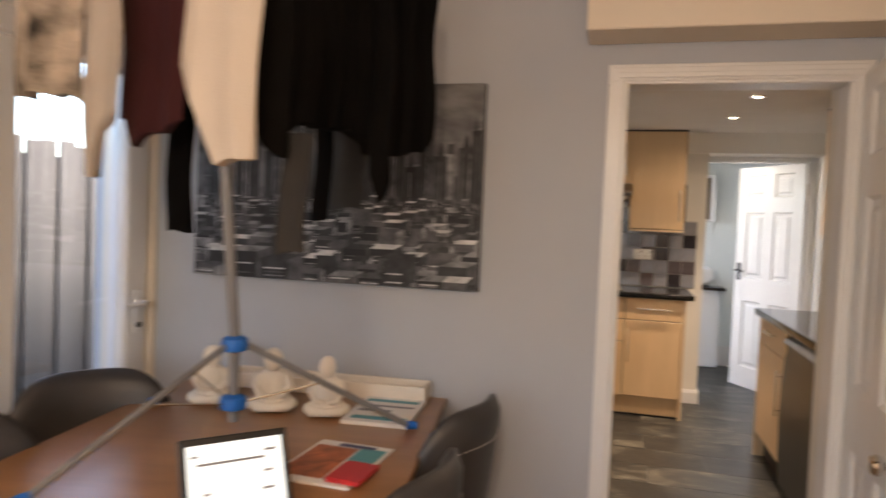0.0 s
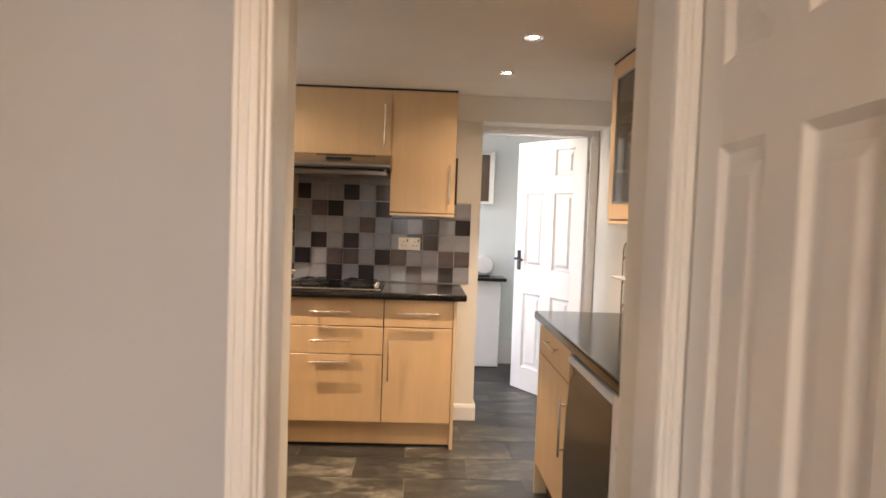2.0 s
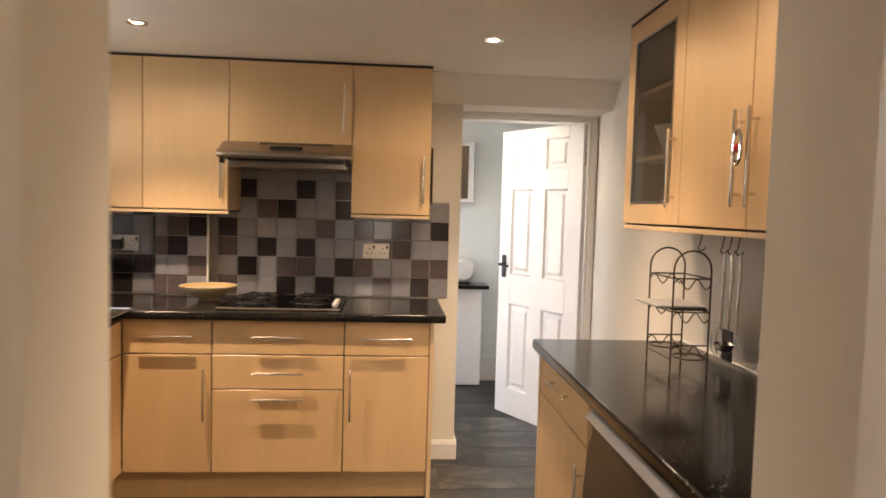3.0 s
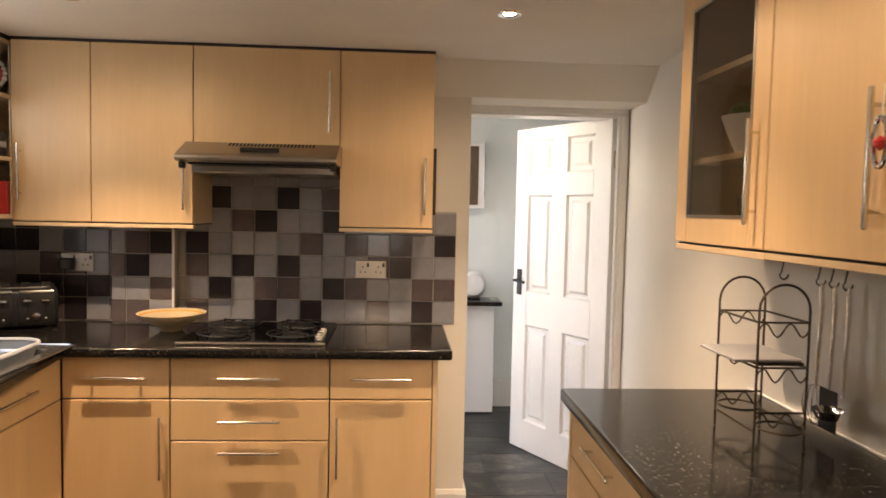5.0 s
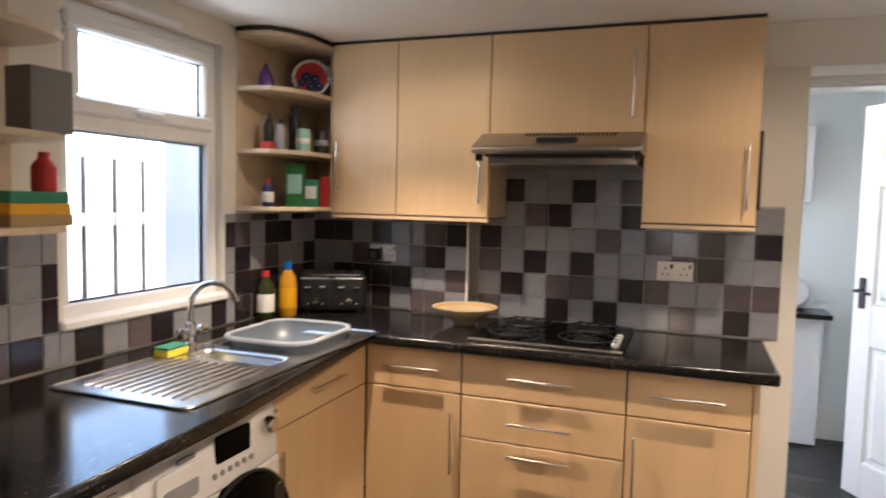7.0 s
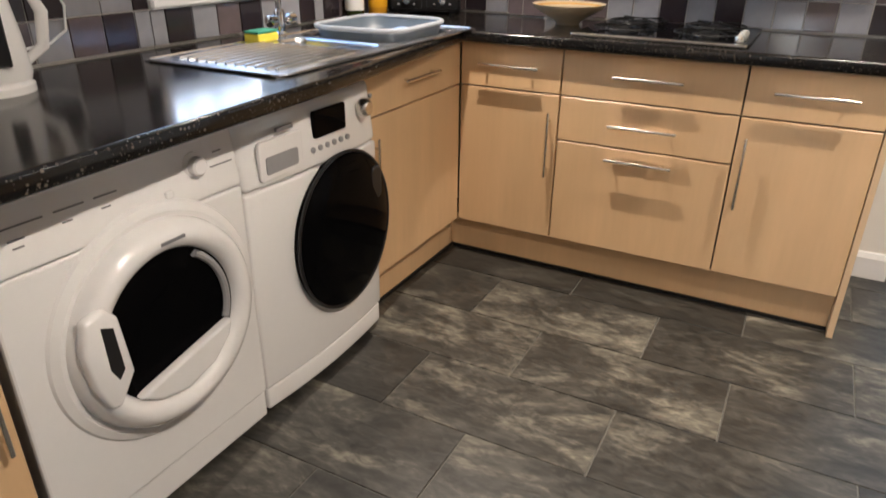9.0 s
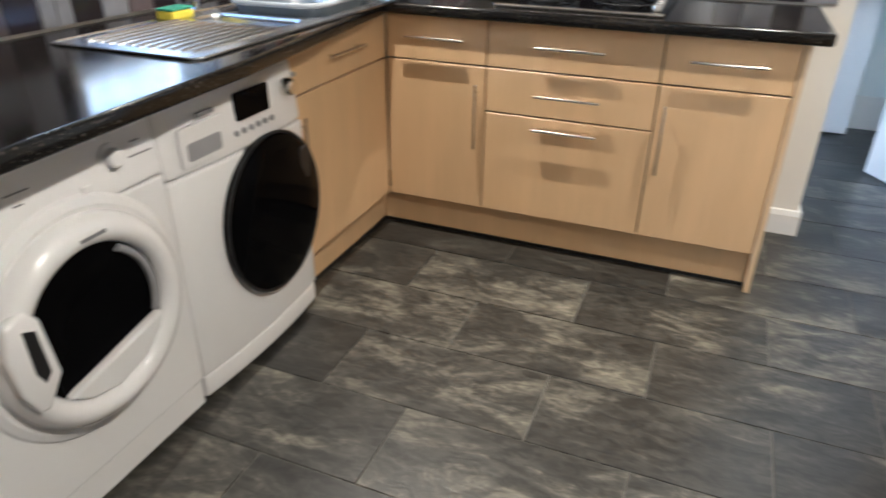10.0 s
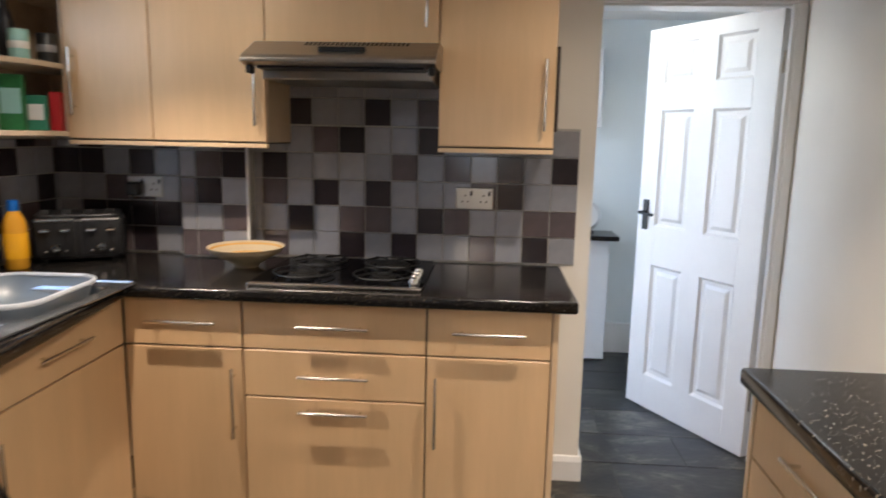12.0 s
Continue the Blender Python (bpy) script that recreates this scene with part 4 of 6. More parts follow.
part("body", b, "maple_side", gc)
for z in (1.60, 1.84):
    part("shelf", bm_box(0.018, GW - 0.018, 0.03, GD - 0.007, z, z + 0.016), "maple_side", gc)
b = bm_box(0.002, 0.075, 0, 0.018, CB + 0.002, CT - 0.002, 0.002)
bm_box(GW - 0.075, GW - 0.002, 0, 0.018, CB + 0.002, CT - 0.002, 0.002, bm=b)
bm_box(0.075, GW - 0.075, 0.0005, 0.0175, CB + 0.002, CB + 0.075, bm=b)
bm_box(0.075, GW - 0.075, 0.0005, 0.0175, CT - 0.075, CT - 0.002, bm=b)
f = part("cupboard_door", b, "maple", gc)
b = bm_box(0.073, 0.081, -0.002, 0.012, CB + 0.073, CT - 0.073)
bm_box(GW - 0.081, GW - 0.073, -0.002, 0.012, CB + 0.073, CT - 0.073, bm=b)
bm_box(0.081, GW - 0.081, -0.0015, 0.012, CB + 0.073, CB + 0.081, bm=b)
bm_box(0.081, GW - 0.081, -0.0015, 0.012, CT - 0.081, CT - 0.073, bm=b)
part("bead", b, "hood_steel", f, "dark metal glazing bead")
part("pane", bm_box(0.080, GW - 0.080, 0.005, 0.009, CB + 0.080, CT - 0.080), "smoked", f)
bar_handle((GW - 0.045, 0, 1.43), (GW - 0.045, 0, 1.68), (0, -1, 0), f)
# ceiling shadow above the glazed cabinet, built as a dark strip
part("dark_top_strip", bm_box(0.0, GW, 0.001, GD, CT + 0.001, CEIL - 0.001), "dark_trim_shade", gc)
part("light_rail", bm_box(0.0, GW, 0.004, 0.024, CB - 0.022, CB - 0.005, 0.002), "maple_side", gc)
# underside shade of the glazed cabinet, painted as a dark sheet
part("shadow_gap", bm_box(0.002, GW - 0.002, 0.012, GD, CB - 0.006, CB - 0.0005), "dark_trim_shade", gc)
wall_unit(pose(RX, 4.004, 0, 0, 0, -90), 0.402, CB, [(0, 0.402, 0.368, 1.43, 1.68, False)], "maple wall cabinet above the wire rack", GD)
wall_unit(pose(RX, 3.601, 0, 0, 0, -90), 0.42, CB, [(0, 0.42, 0.036, 1.43, 1.68, False)], "maple wall cabinet beside the doorway", GD)
o = thing("hanging_ornament", (RX - 0.042, 3.585, 1.62), "silver teardrop ornament hung on a cabinet handle", "ornament")
part("drop", smooth(bm_tube([(0.0, math.sin(a) * 0.017, -0.042 + 0.042 * math.cos(a)) for a in [k * 2 * math.pi / 24 for k in range(24)]], 0.005, 8, True)), "chrome", o)
part("cord", bm_tube([(0, 0, 0), (0.006, 0.003, 0.055)], 0.0015, 6), "paper", o)
part("bead", smooth(bm_lathe([(0.001, -0.012), (0.010, -0.004), (0.011, 0.004), (0.001, 0.013)], 14, (0, 0, -0.045))), "red", o)

# ---- extractor hood and hob ----
hood = thing("extractor_hood", (-0.30, 5.45, 1.60), "brushed steel visor extractor hood above the hob", "extractor hood")
HX0, HX1 = -0.598, 0.0
part("body", bm_box(HX0 + 0.012, HX1 - 0.012, 5.30, YH - 0.012, 1.585, 1.708, 0.004), "hood_steel", hood, local=False)
part("visor", bm_prism([(5.30, 1.708), (5.175, 1.652), (5.160, 1.640), (5.160, 1.628), (5.185, 1.620), (5.40, 1.622), (5.40, 1.708)], HX0 - 0.012, HX1 + 0.012, 0.003, axis="x"), "hood_steel", hood, local=False)
for k in range(24):
    x = -0.43 + 0.0145 * k
    part("vent_slit", bm_prism([(5.293, 1.7062), (5.263, 1.6928), (5.263, 1.6898), (5.293, 1.7032)], x, x + 0.0085, axis="x"), "iron", hood, local=False)
part("badge_strip", bm_box(-0.37, -0.22, 5.203, 5.222, 1.664, 1.681, 0.002), "iron", hood, local=False)
part("filter", bm_box(HX0 + 0.03, HX1 - 0.03, 5.20, 5.40, 1.612, 1.6195), "iron", hood, local=False)
part("bracket", bm_box(HX0 - 0.004, HX0 + 0.014, 5.19, 5.23, 1.595, 1.620, 0.003), "iron", hood, local=False)
part("bracket", bm_box(HX1 - 0.016, HX1 + 0.004, 5.19, 5.23, 1.595, 1.620, 0.003), "iron", hood, local=False)

hob = thing("gas_hob", (-0.31, 5.40, 0.91), "black gas hob with four burners and a steel front edge", "hob")
part("base", bm_prism(rounded(-0.60, -0.02, 5.155, 5.63, 0.02), 0.911, 0.921, 0.003), "blackgloss", hob, local=False)
part("front_edge", bm_box(-0.598, -0.022, 5.132, 5.156, 0.911, 0.9225, 0.004, 2), "steel", hob, "bright steel front edge", local=False)
for cx, cy, r in ((-0.45, 5.29, 0.040), (-0.17, 5.29, 0.030), (-0.45, 5.51, 0.030), (-0.17, 5.51, 0.046)):
    part("burner", smooth(bm_lathe([(r + 0.014, 0.921), (r + 0.012, 0.930), (r, 0.932), (r, 0.935), (r * 0.7, 0.937), (0.001, 0.937)], 22, (cx, cy, 0))), "iron", hob, local=False)
    b = bmesh.new()
    for k in range(4):
        a = k * math.pi / 2 + math.pi / 4
        dx, dy = math.cos(a), math.sin(a)
        join(b, bm_tube([(cx + dx * 0.105, cy + dy * 0.105, 0.921), (cx + dx * 0.105, cy + dy * 0.105, 0.940), (cx + dx * 0.025, cy + dy * 0.025, 0.942)], 0.0034, 6))
    join(b, bm_tube([(cx + 0.105 * math.cos(a), cy + 0.105 * math.sin(a), 0.934) for a in [j * math.pi / 12 for j in range(24)]], 0.003, 6, True))
    part("pan_support", b, "iron", hob, local=False)
for k in range(4):
    part("knob", smooth(bm_lathe([(0.016, 0.921), (0.016, 0.936), (0.012, 0.942), (0.001, 0.942)], 16, (-0.055, 5.20 + 0.055 * k, 0))), "steel", hob, local=False)

# ---- sink ----
sk = thing("sink", (-1.17, 4.6, 0.91), "stainless steel one-and-a-half bowl sink with ribbed drainer", "sink")
SX0, SX1, SY0, SY1 = -1.425, -0.955, 4.03, 5.11


def sheet_with_holes(x0, x1, y0, y1, holes, z, t):
    """A plate made of strips round rectangular holes that share the same x range."""
    b = bmesh.new()
    ys = [y0] + [v for h in holes for v in (h[2], h[3])] + [y1]
    for a, c in zip(ys[::2], ys[1::2]):
        bm_box(x0, x1, a, c, z, z + t, bm=b)
    for hx0, hx1, hy0, hy1 in holes:
        bm_box(x0, hx0, hy0, hy1, z, z + t, bm=b)
        bm_box(hx1, x1, hy0, hy1, z, z + t, bm=b)
    bmesh.ops.remove_doubles(b, verts=b.verts[:], dist=1e-5)
    return b


part("deck", sheet_with_holes(SX0, SX1, SY0, SY1, [(-1.36, -1.02, 4.47, 4.60), (-1.38, -1.00, 4.645, 5.03)], 0.9105, 0.004), "sinksteel", sk, local=False)
part("rim", smooth(bm_tube([(x, y, 0.914) for x, y in rounded(SX0, SX1, SY0, SY1, 0.03)], 0.004, 6, True)), "sinksteel", sk, local=False)
for hx0, hx1, hy0, hy1, d in BOWLS:
    b = bmesh.new()
    rings = []
    for inset, z in ((-0.004, 0.9146), (0.004, 0.912), (0.008, 0.90), (0.012, 0.93 - d), (0.03, 0.914 - d)):
        rings.append([b.verts.new((x, y, z)) for x, y in rounded(hx0 + inset, hx1 - inset, hy0 + inset, hy1 - inset, 0.035)])
    n = len(rings[0])
    for q, r in zip(rings, rings[1:]):
        for k in range(n):
            b.faces.new((q[k], q[(k + 1) % n], r[(k + 1) % n], r[k]))
    b.faces.new(rings[-1])
    part("bowl", smooth(b), "sinksteel", sk, local=False)
for k in range(11):
    x = -1.36 + k * 0.034
    part("drainer_rib", smooth(bm_tube([(x, 4.09, 0.9148), (x, 4.12, 0.9165), (x, 4.40, 0.9165), (x, 4.43, 0.9148)], 0.005, 6)), "sinksteel", sk, local=False)

tap = thing("tap", (-1.455, 4.62, 0.91), "chrome swan-neck mixer tap with round handles", "tap")
part("pillar", smooth(bm_lathe([(0.028, 0.0), (0.028, 0.008), (0.018, 0.014), (0.018, 0.075), (0.013, 0.085), (0.001, 0.09)], 18)), "chrome", tap)
neck = [(0, 0, 0.07), (0, 0, 0.15)] + [(0.085 - 0.085 * math.cos(a), 0.03 * math.sin(a / 2), 0.15 + 0.075 * math.sin(a)) for a in [k * math.pi / 14 for k in range(1, 13)]]
part("spout", smooth(bm_tube(neck, 0.0105, 12)), "chrome", tap)
part("spout_tip", smooth(bm_tube([neck[-1], (neck[-1][0] + 0.012, neck[-1][1], neck[-1][2] - 0.022)], 0.012, 12)), "chrome", tap)
for s in (-1, 1):
    part("tap_handle", smooth(bm_tube([(0, 0, 0.05), (0.004, s * 0.03, 0.05), (0.006, s * 0.036, 0.05), (0.007, s * 0.06, 0.05), (0.007, s * 0.066, 0.05)], [0.009, 0.009, 0.019, 0.020, 0.010], 16)), "chrome", tap)

wb = thing("washing_up_bowl", pose(-1.19, 4.838, 0.79, 0, 0, 2), "grey plastic washing-up bowl sitting in the sink", "washing-up bowl")
b = bmesh.new()
rings = []
for inset, z in ((0.0, 0.155), (0.004, 0.155), (0.035, 0.006), (0.035, 0.0), (0.0, 0.153), (-0.004, 0.155)):
    rings.append([b.verts.new((x, y, z)) for x, y in rounded(-0.17 + inset, 0.17 - inset, -0.20 + inset, 0.20 - inset, 0.085, 8)])
n = len(rings[0])
for q, r in zip(rings[1:3], rings[2:4]):
    for k in range(n):
        b.faces.new((q[k], q[(k + 1) % n], r[(k + 1) % n], r[k]))
for k in range(n):
    b.faces.new((rings[3][k], rings[3][(k + 1) % n], rings[4][(k + 1) % n], rings[4][k]))
    b.faces.new((rings[4][k], rings[4][(k + 1) % n], rings[1][(k + 1) % n], rings[1][k]))
b.faces.new(rings[2])
bmesh.ops.delete(b, geom=[v for v in b.verts if not v.link_faces], context="VERTS")
part("basin", smooth(b), "washbowl", wb)
part("rim", smooth(bm_tube([(x, y, 0.155) for x, y in rounded(-0.172, 0.172, -0.202, 0.202, 0.087, 8)], 0.008, 8, True)), "washrim", wb, "pale rolled rim")

sp_ = thing("sponge", (-1.392, 4.455, 0.9148), "yellow sponge with a green scourer top", "sponge")
part("foam", bm_box(-0.03, 0.03, -0.048, 0.048, 0, 0.026, 0.006, 2), "sponge", sp_)
part("scourer", bm_box(-0.03, 0.03, -0.048, 0.048, 0.0265, 0.034, 0.002), "scour", sp_)

# ---- appliances ----
def bm_disc_ring(cx, cy, cz, prof, seg=48, sy=1.0, sz=1.0, caps=True):
    """A turned shape facing +x: profile of (radius, x offset)."""
    return bm_lathe([(r, h) for r, h in prof], seg, (cx, cy, cz), "x", sy, sz, caps)


AX = -0.955
wm = thing("washing_machine", (AX - 0.3, 4.155, 0), "white front-loading washing machine with a big black round door", "washing machine", "laundry machines")
WY0, WY1 = 3.876, 4.446


def bowed(y0, y1, z0, z1, x_back, x_edge, bow, tilt=0.0, n=14, bevel=0.012):
    """A body whose front bows out gently; tilt leans the front back towards its top."""
    b = bmesh.new()
    ys = [y0 + (y1 - y0) * k / n for k in range(n + 1)]
    rows = []
    zs = (z0, z1)
    for z in zs:
        lean = -tilt if z == z1 else 0.0
        row = [(x_back, y0, z)] + [(x_edge + bow * (1 - ((2 * (y - y0) / (y1 - y0)) - 1) ** 2) + lean, y, z) for y in ys] + [(x_back, y1, z)]
        rows.append([b.verts.new(p) for p in row])
    m = len(rows[0])
    for k in range(m):
        b.faces.new((rows[0][k], rows[0][(k + 1) % m], rows[1][(k + 1) % m], rows[1][k]))
    b.faces.new(rows[0][::-1])
    b.faces.new(rows[1])
    bmesh.ops.recalc_face_normals(b, faces=b.faces[:])
    ed = [e for e in b.edges if e.calc_face_angle(0) > radians(35)]
    bmesh.ops.bevel(b, geom=ed, offset=bevel, segments=3, affect="EDGES", profile=0.5)
    return smooth(b, 30)


part("body", bowed(WY0, WY1, 0.09, 0.655, -1.5, AX - 0.012, 0.018, bevel=0.008), "enamel", wm, local=False)
part("control_panel", bowed(WY0, WY1, 0.657, 0.838, -1.5, AX - 0.010, 0.020, tilt=0.022, bevel=0.018), "enamel", wm, local=False)
part("kick_panel", bowed(WY0 + 0.003, WY1 - 0.003, 0.018, 0.088, -1.5, AX - 0.016, 0.018, bevel=0.008), "enamel", wm, local=False)
part("plinth_gap", bm_box(-1.48, AX - 0.05, WY0 + 0.02, WY1 - 0.02, 0.0, 0.02), "iron", wm, local=False)
cy, cz = 4.234, 0.440
d = part("door", smooth(bm_disc_ring(AX, cy, cz, [(0.232, 0.0), (0.236, 0.012), (0.228, 0.026), (0.20, 0.036), (0.14, 0.042), (0.06, 0.045), (0.001, 0.045)], 56, 0.925, 1.0), 25), "blackgloss", wm, "glossy black round door", local=False)
part("door_rim", smooth(bm_tube([(AX + 0.022, cy + 0.218 * math.cos(a), cz + 0.236 * math.sin(a)) for a in [k * 2 * math.pi / 56 for k in range(56)]], 0.005, 8, True)), "blackplastic", d, local=False)
part("door_grip", bm_prism(rounded(4.345, 4.395, 0.50, 0.60, 0.02), AX + 0.032, AX + 0.040, 0.003, axis="x"), "blackplastic", d, local=False)
part("display", bm_prism(rounded(4.135, 4.275, 0.735, 0.808, 0.006), AX - 0.005, AX + 0.006, 0.002, axis="x"), "blackgloss", wm, "dark display window", local=False)
part("programme_knob", smooth(bm_disc_ring(AX - 0.004, 4.368, 0.772, [(0.026, 0.0), (0.026, 0.012), (0.022, 0.024), (0.018, 0.028), (0.001, 0.029)], 28)), "steel", wm, "silver programme knob", local=False)
for k in range(6):
    part("button", smooth(bm_disc_ring(AX + 0.002, 4.125 + 0.031 * k, 0.708, [(0.008, 0.0), (0.008, 0.006), (0.005, 0.008), (0.001, 0.008)], 14)), "seal", wm, local=False)
for k in range(2):
    part("button", smooth(bm_disc_ring(AX - 0.012, 4.42, 0.765 + 0.03 * k, [(0.007, 0.0), (0.007, 0.006), (0.001, 0.007)], 14)), "seal", wm, local=False)
dr = part("detergent_drawer", bm_prism(rounded(3.925, 4.085, 0.675, 0.775, 0.01), AX - 0.006, AX + 0.004, 0.003, axis="x"), "enamel", wm, local=False)
part("drawer_pull", bm_prism(rounded(3.945, 4.065, 0.69, 0.735, 0.008), AX + 0.0035, AX + 0.006, 0.001, axis="x"), "seal", dr, local=False)
part("logo_bar", bm_box(AX + 0.000, AX + 0.0075, 3.99, 4.05, 0.788, 0.798), "print_grey", wm, local=False)

td = thing("tumble_dryer", (AX - 0.3, 3.565, 0), "white vented tumble dryer with a round glass door", "tumble dryer", "laundry machines")
TY0, TY1 = 3.272, 3.866
part("body", bm_box(-1.5, AX - 0.004, TY0, TY1, 0.10, 0.690, 0.006, 2), "enamel", td, local=False)
part("control_panel", bm_prism([(-1.5, 0.693), (AX - 0.004, 0.693), (AX - 0.004, 0.712), (AX - 0.022, 0.846), (-1.5, 0.846)], TY0, TY1, 0.006, axis="y"), "enamel", td, local=False)
part("kick_panel", bm_box(-1.49, AX - 0.010, TY0 + 0.002, TY1 - 0.002, 0.018, 0.098, 0.005, 2), "enamel", td, local=False)
part("plinth_gap", bm_box(-1.48, AX - 0.05, TY0 + 0.02, TY1 - 0.02, 0.0, 0.02), "iron", td, local=False)
cy, cz = 3.595, 0.466
part("door_surround", smooth(bm_disc_ring(AX - 0.006, cy, cz, [(0.268, 0.0), (0.262, 0.008), (0.245, 0.014), (0.23, 0.010), (0.05, 0.006), (0.001, 0.006)], 64), 30), "enamel", td, local=False)
d = part("door_ring", smooth(bm_disc_ring(AX, cy, cz, [(0.167, 0.006), (0.170, 0.028), (0.179, 0.042), (0.196, 0.049), (0.214, 0.044), (0.229, 0.026), (0.233, 0.006), (0.233, 0.0), (0.167, 0.0), (0.167, 0.006)], 64, caps=False), 50), "enamel", td, local=False)
part("door_glass", smooth(bm_disc_ring(AX + 0.004, cy, cz, [(0.1695, 0.0), (0.169, 0.018), (0.145, 0.008), (0.06, 0.004), (0.001, 0.003)], 48), 40), "blackgloss", d, "dark door glass", local=False)
lip = [(cy - 0.122, cz - 0.116), (cy + 0.150, cz - 0.060), (cy + 0.136, cz - 0.098), (cy + 0.085, cz - 0.143), (cy, cz - 0.166), (cy - 0.075, cz - 0.149)]
part("inner_lip", bm_prism(lip, AX + 0.012, AX + 0.038, 0.006, axis="x"), "enamel", d, local=False)
part("glass_rim", smooth(bm_tube([(AX + 0.020, cy + 0.156 * math.cos(a), cz + 0.156 * math.sin(a)) for a in [radians(-22 + k * 4) for k in range(21)]], 0.009, 8)), "seal", d, "grey door glass edge", local=False)
grip = [(cy - 0.212, cz + 0.118), (cy - 0.165, cz + 0.128), (cy - 0.142, cz + 0.10), (cy - 0.130, cz - 0.030), (cy - 0.172, cz - 0.090), (cy - 0.196, cz - 0.085), (cy - 0.218, cz - 0.03), (cy - 0.226, cz + 0.05)]
g = part("door_handle", smooth(bm_prism(grip, AX + 0.030, AX + 0.057, 0.009, axis="x", seg=3), 50), "enamel", d, local=False)
part("grip_slot", bm_prism([(cy - 0.184, cz + 0.096), (cy - 0.158, cz + 0.084), (cy - 0.152, cz - 0.012), (cy - 0.168, cz - 0.030), (cy - 0.182, cz + 0.0)], AX + 0.054, AX + 0.0585, 0.002, axis="x"), "blackplastic", g, local=False)
part("timer_knob", smooth(bm_disc_ring(AX - 0.016, 3.742, 0.772, [(0.030, 0.0), (0.030, 0.004), (0.021, 0.008), (0.020, 0.024), (0.016, 0.028), (0.001, 0.028)], 28)), "enamel", td, local=False)
part("push_button", bm_box(AX - 0.012, AX - 0.002, 3.652, 3.674, 0.722, 0.740, 0.003), "enamel", td, local=False)
for y0, y1, z in ((3.31, 3.40, 0.775), (3.42, 3.48, 0.775), (3.50, 3.55, 0.775), (3.33, 3.36, 0.752), (3.335, 3.355, 0.738), (3.43, 3.45, 0.752), (3.51, 3.53, 0.752), (3.80, 3.825, 0.785), (3.785, 3.85, 0.755)):
    xx = AX - 0.004 - 0.018 * (z - 0.712) / 0.134
    part("print_bar", bm_box(xx - 0.003, xx + 0.0012, y0, y1, z, z + 0.0032), "print_grey", td, local=False)
part("logo_bar", bm_box(AX + 0.046, AX + 0.0502, cy - 0.015, cy + 0.045, cz + 0.192, cz + 0.199), "print_grey", d, local=False)

fr = thing("undercounter_fridge", (1.1, 3.57, 0), "dark silver undercounter fridge with a curved handle edge", "fridge")
FY0, FY1 = 3.268, 3.872
part("body", bm_box(0.86, XR - 0.02, FY0, FY1, 0.02, 0.85), "blackplastic", fr, local=False)
prof = [(0.858, 0.05), (0.858, 0.80), (0.815, 0.80), (0.806, 0.79), (0.812, 0.76), (0.800, 0.72), (0.790, 0.60), (0.786, 0.42), (0.790, 0.20), (0.800, 0.06)]
part("door", smooth(bm_prism(prof, FY0 + 0.003, FY1 - 0.003, axis="y"), 35), "fridge", fr, local=False)
part("handle_edge", smooth(bm_prism([(0.800, 0.795), (0.786, 0.806), (0.800, 0.828), (0.858, 0.832), (0.858, 0.80)], FY0 + 0.003, FY1 - 0.003, 0.003, axis="y"), 40), "enamel", fr, "pale top edge", local=False)
wf = thing("white_freezer", (1.1, 2.98, 0), "white undercounter freezer with colourful fridge magnets", "freezer")
part("body", bm_box(0.84, XR - 0.02, 2.72, 3.262, 0.02, 0.85, 0.004), "enamel", wf, local=False)
part("door", smooth(bm_prism(rounded(0.785, 0.838, 2.722, 3.258, 0.012), 0.05, 0.845, 0.006), 40), "enamel", wf, local=False)
random.seed(11)
for k in range(16):
    y, z = 3.06 + 0.17 * random.random(), 0.22 + 0.5 * k / 16
    b = bm_box(0.779, 0.785, y, y + 0.018 + 0.02 * random.random(), z, z + 0.022, 0.002)
    part("magnet", b, ("print_grey", "gold", "navy", "green", "dark_trim_shade")[k % 5], wf, local=False)

# ---- things on the hob worktop ----
fb = thing("fruit_bowl", (-0.715, 5.455, 0.91), "shallow yellow glazed bowl, empty", "bowl")
part("outside", smooth(bm_lathe([(0.045, 0.0), (0.05, 0.012), (0.09, 0.036), (0.128, 0.058), (0.140, 0.072), (0.142, 0.077), (0.1385, 0.077), (0.128, 0.066), (0.08, 0.030), (0.001, 0.015)], 40), 60), "bowl_out", fb, "cream glazed underside")
part("inside", smooth(bm_lathe([(0.139, 0.077), (0.134, 0.072), (0.11, 0.050), (0.07, 0.028), (0.02, 0.018), (0.001, 0.018)], 40, caps=False), 60), "fruitbowl", fb)

ts = thing("toaster", pose(-1.385, 5.495, 0.91, 0, 0, 28), "black four-slot toaster with chrome trim", "toaster")
ts.scale.z = 0.90
part("body", smooth(bm_prism(rounded(-0.155, 0.155, -0.09, 0.09, 0.03), 0.012, 0.185, 0.014, seg=3), 45), "blackplastic", ts)
part("top_plate", smooth(bm_prism(rounded(-0.145, 0.145, -0.085, 0.085, 0.028), 0.183, 0.202, 0.007), 45), "blackplastic", ts)
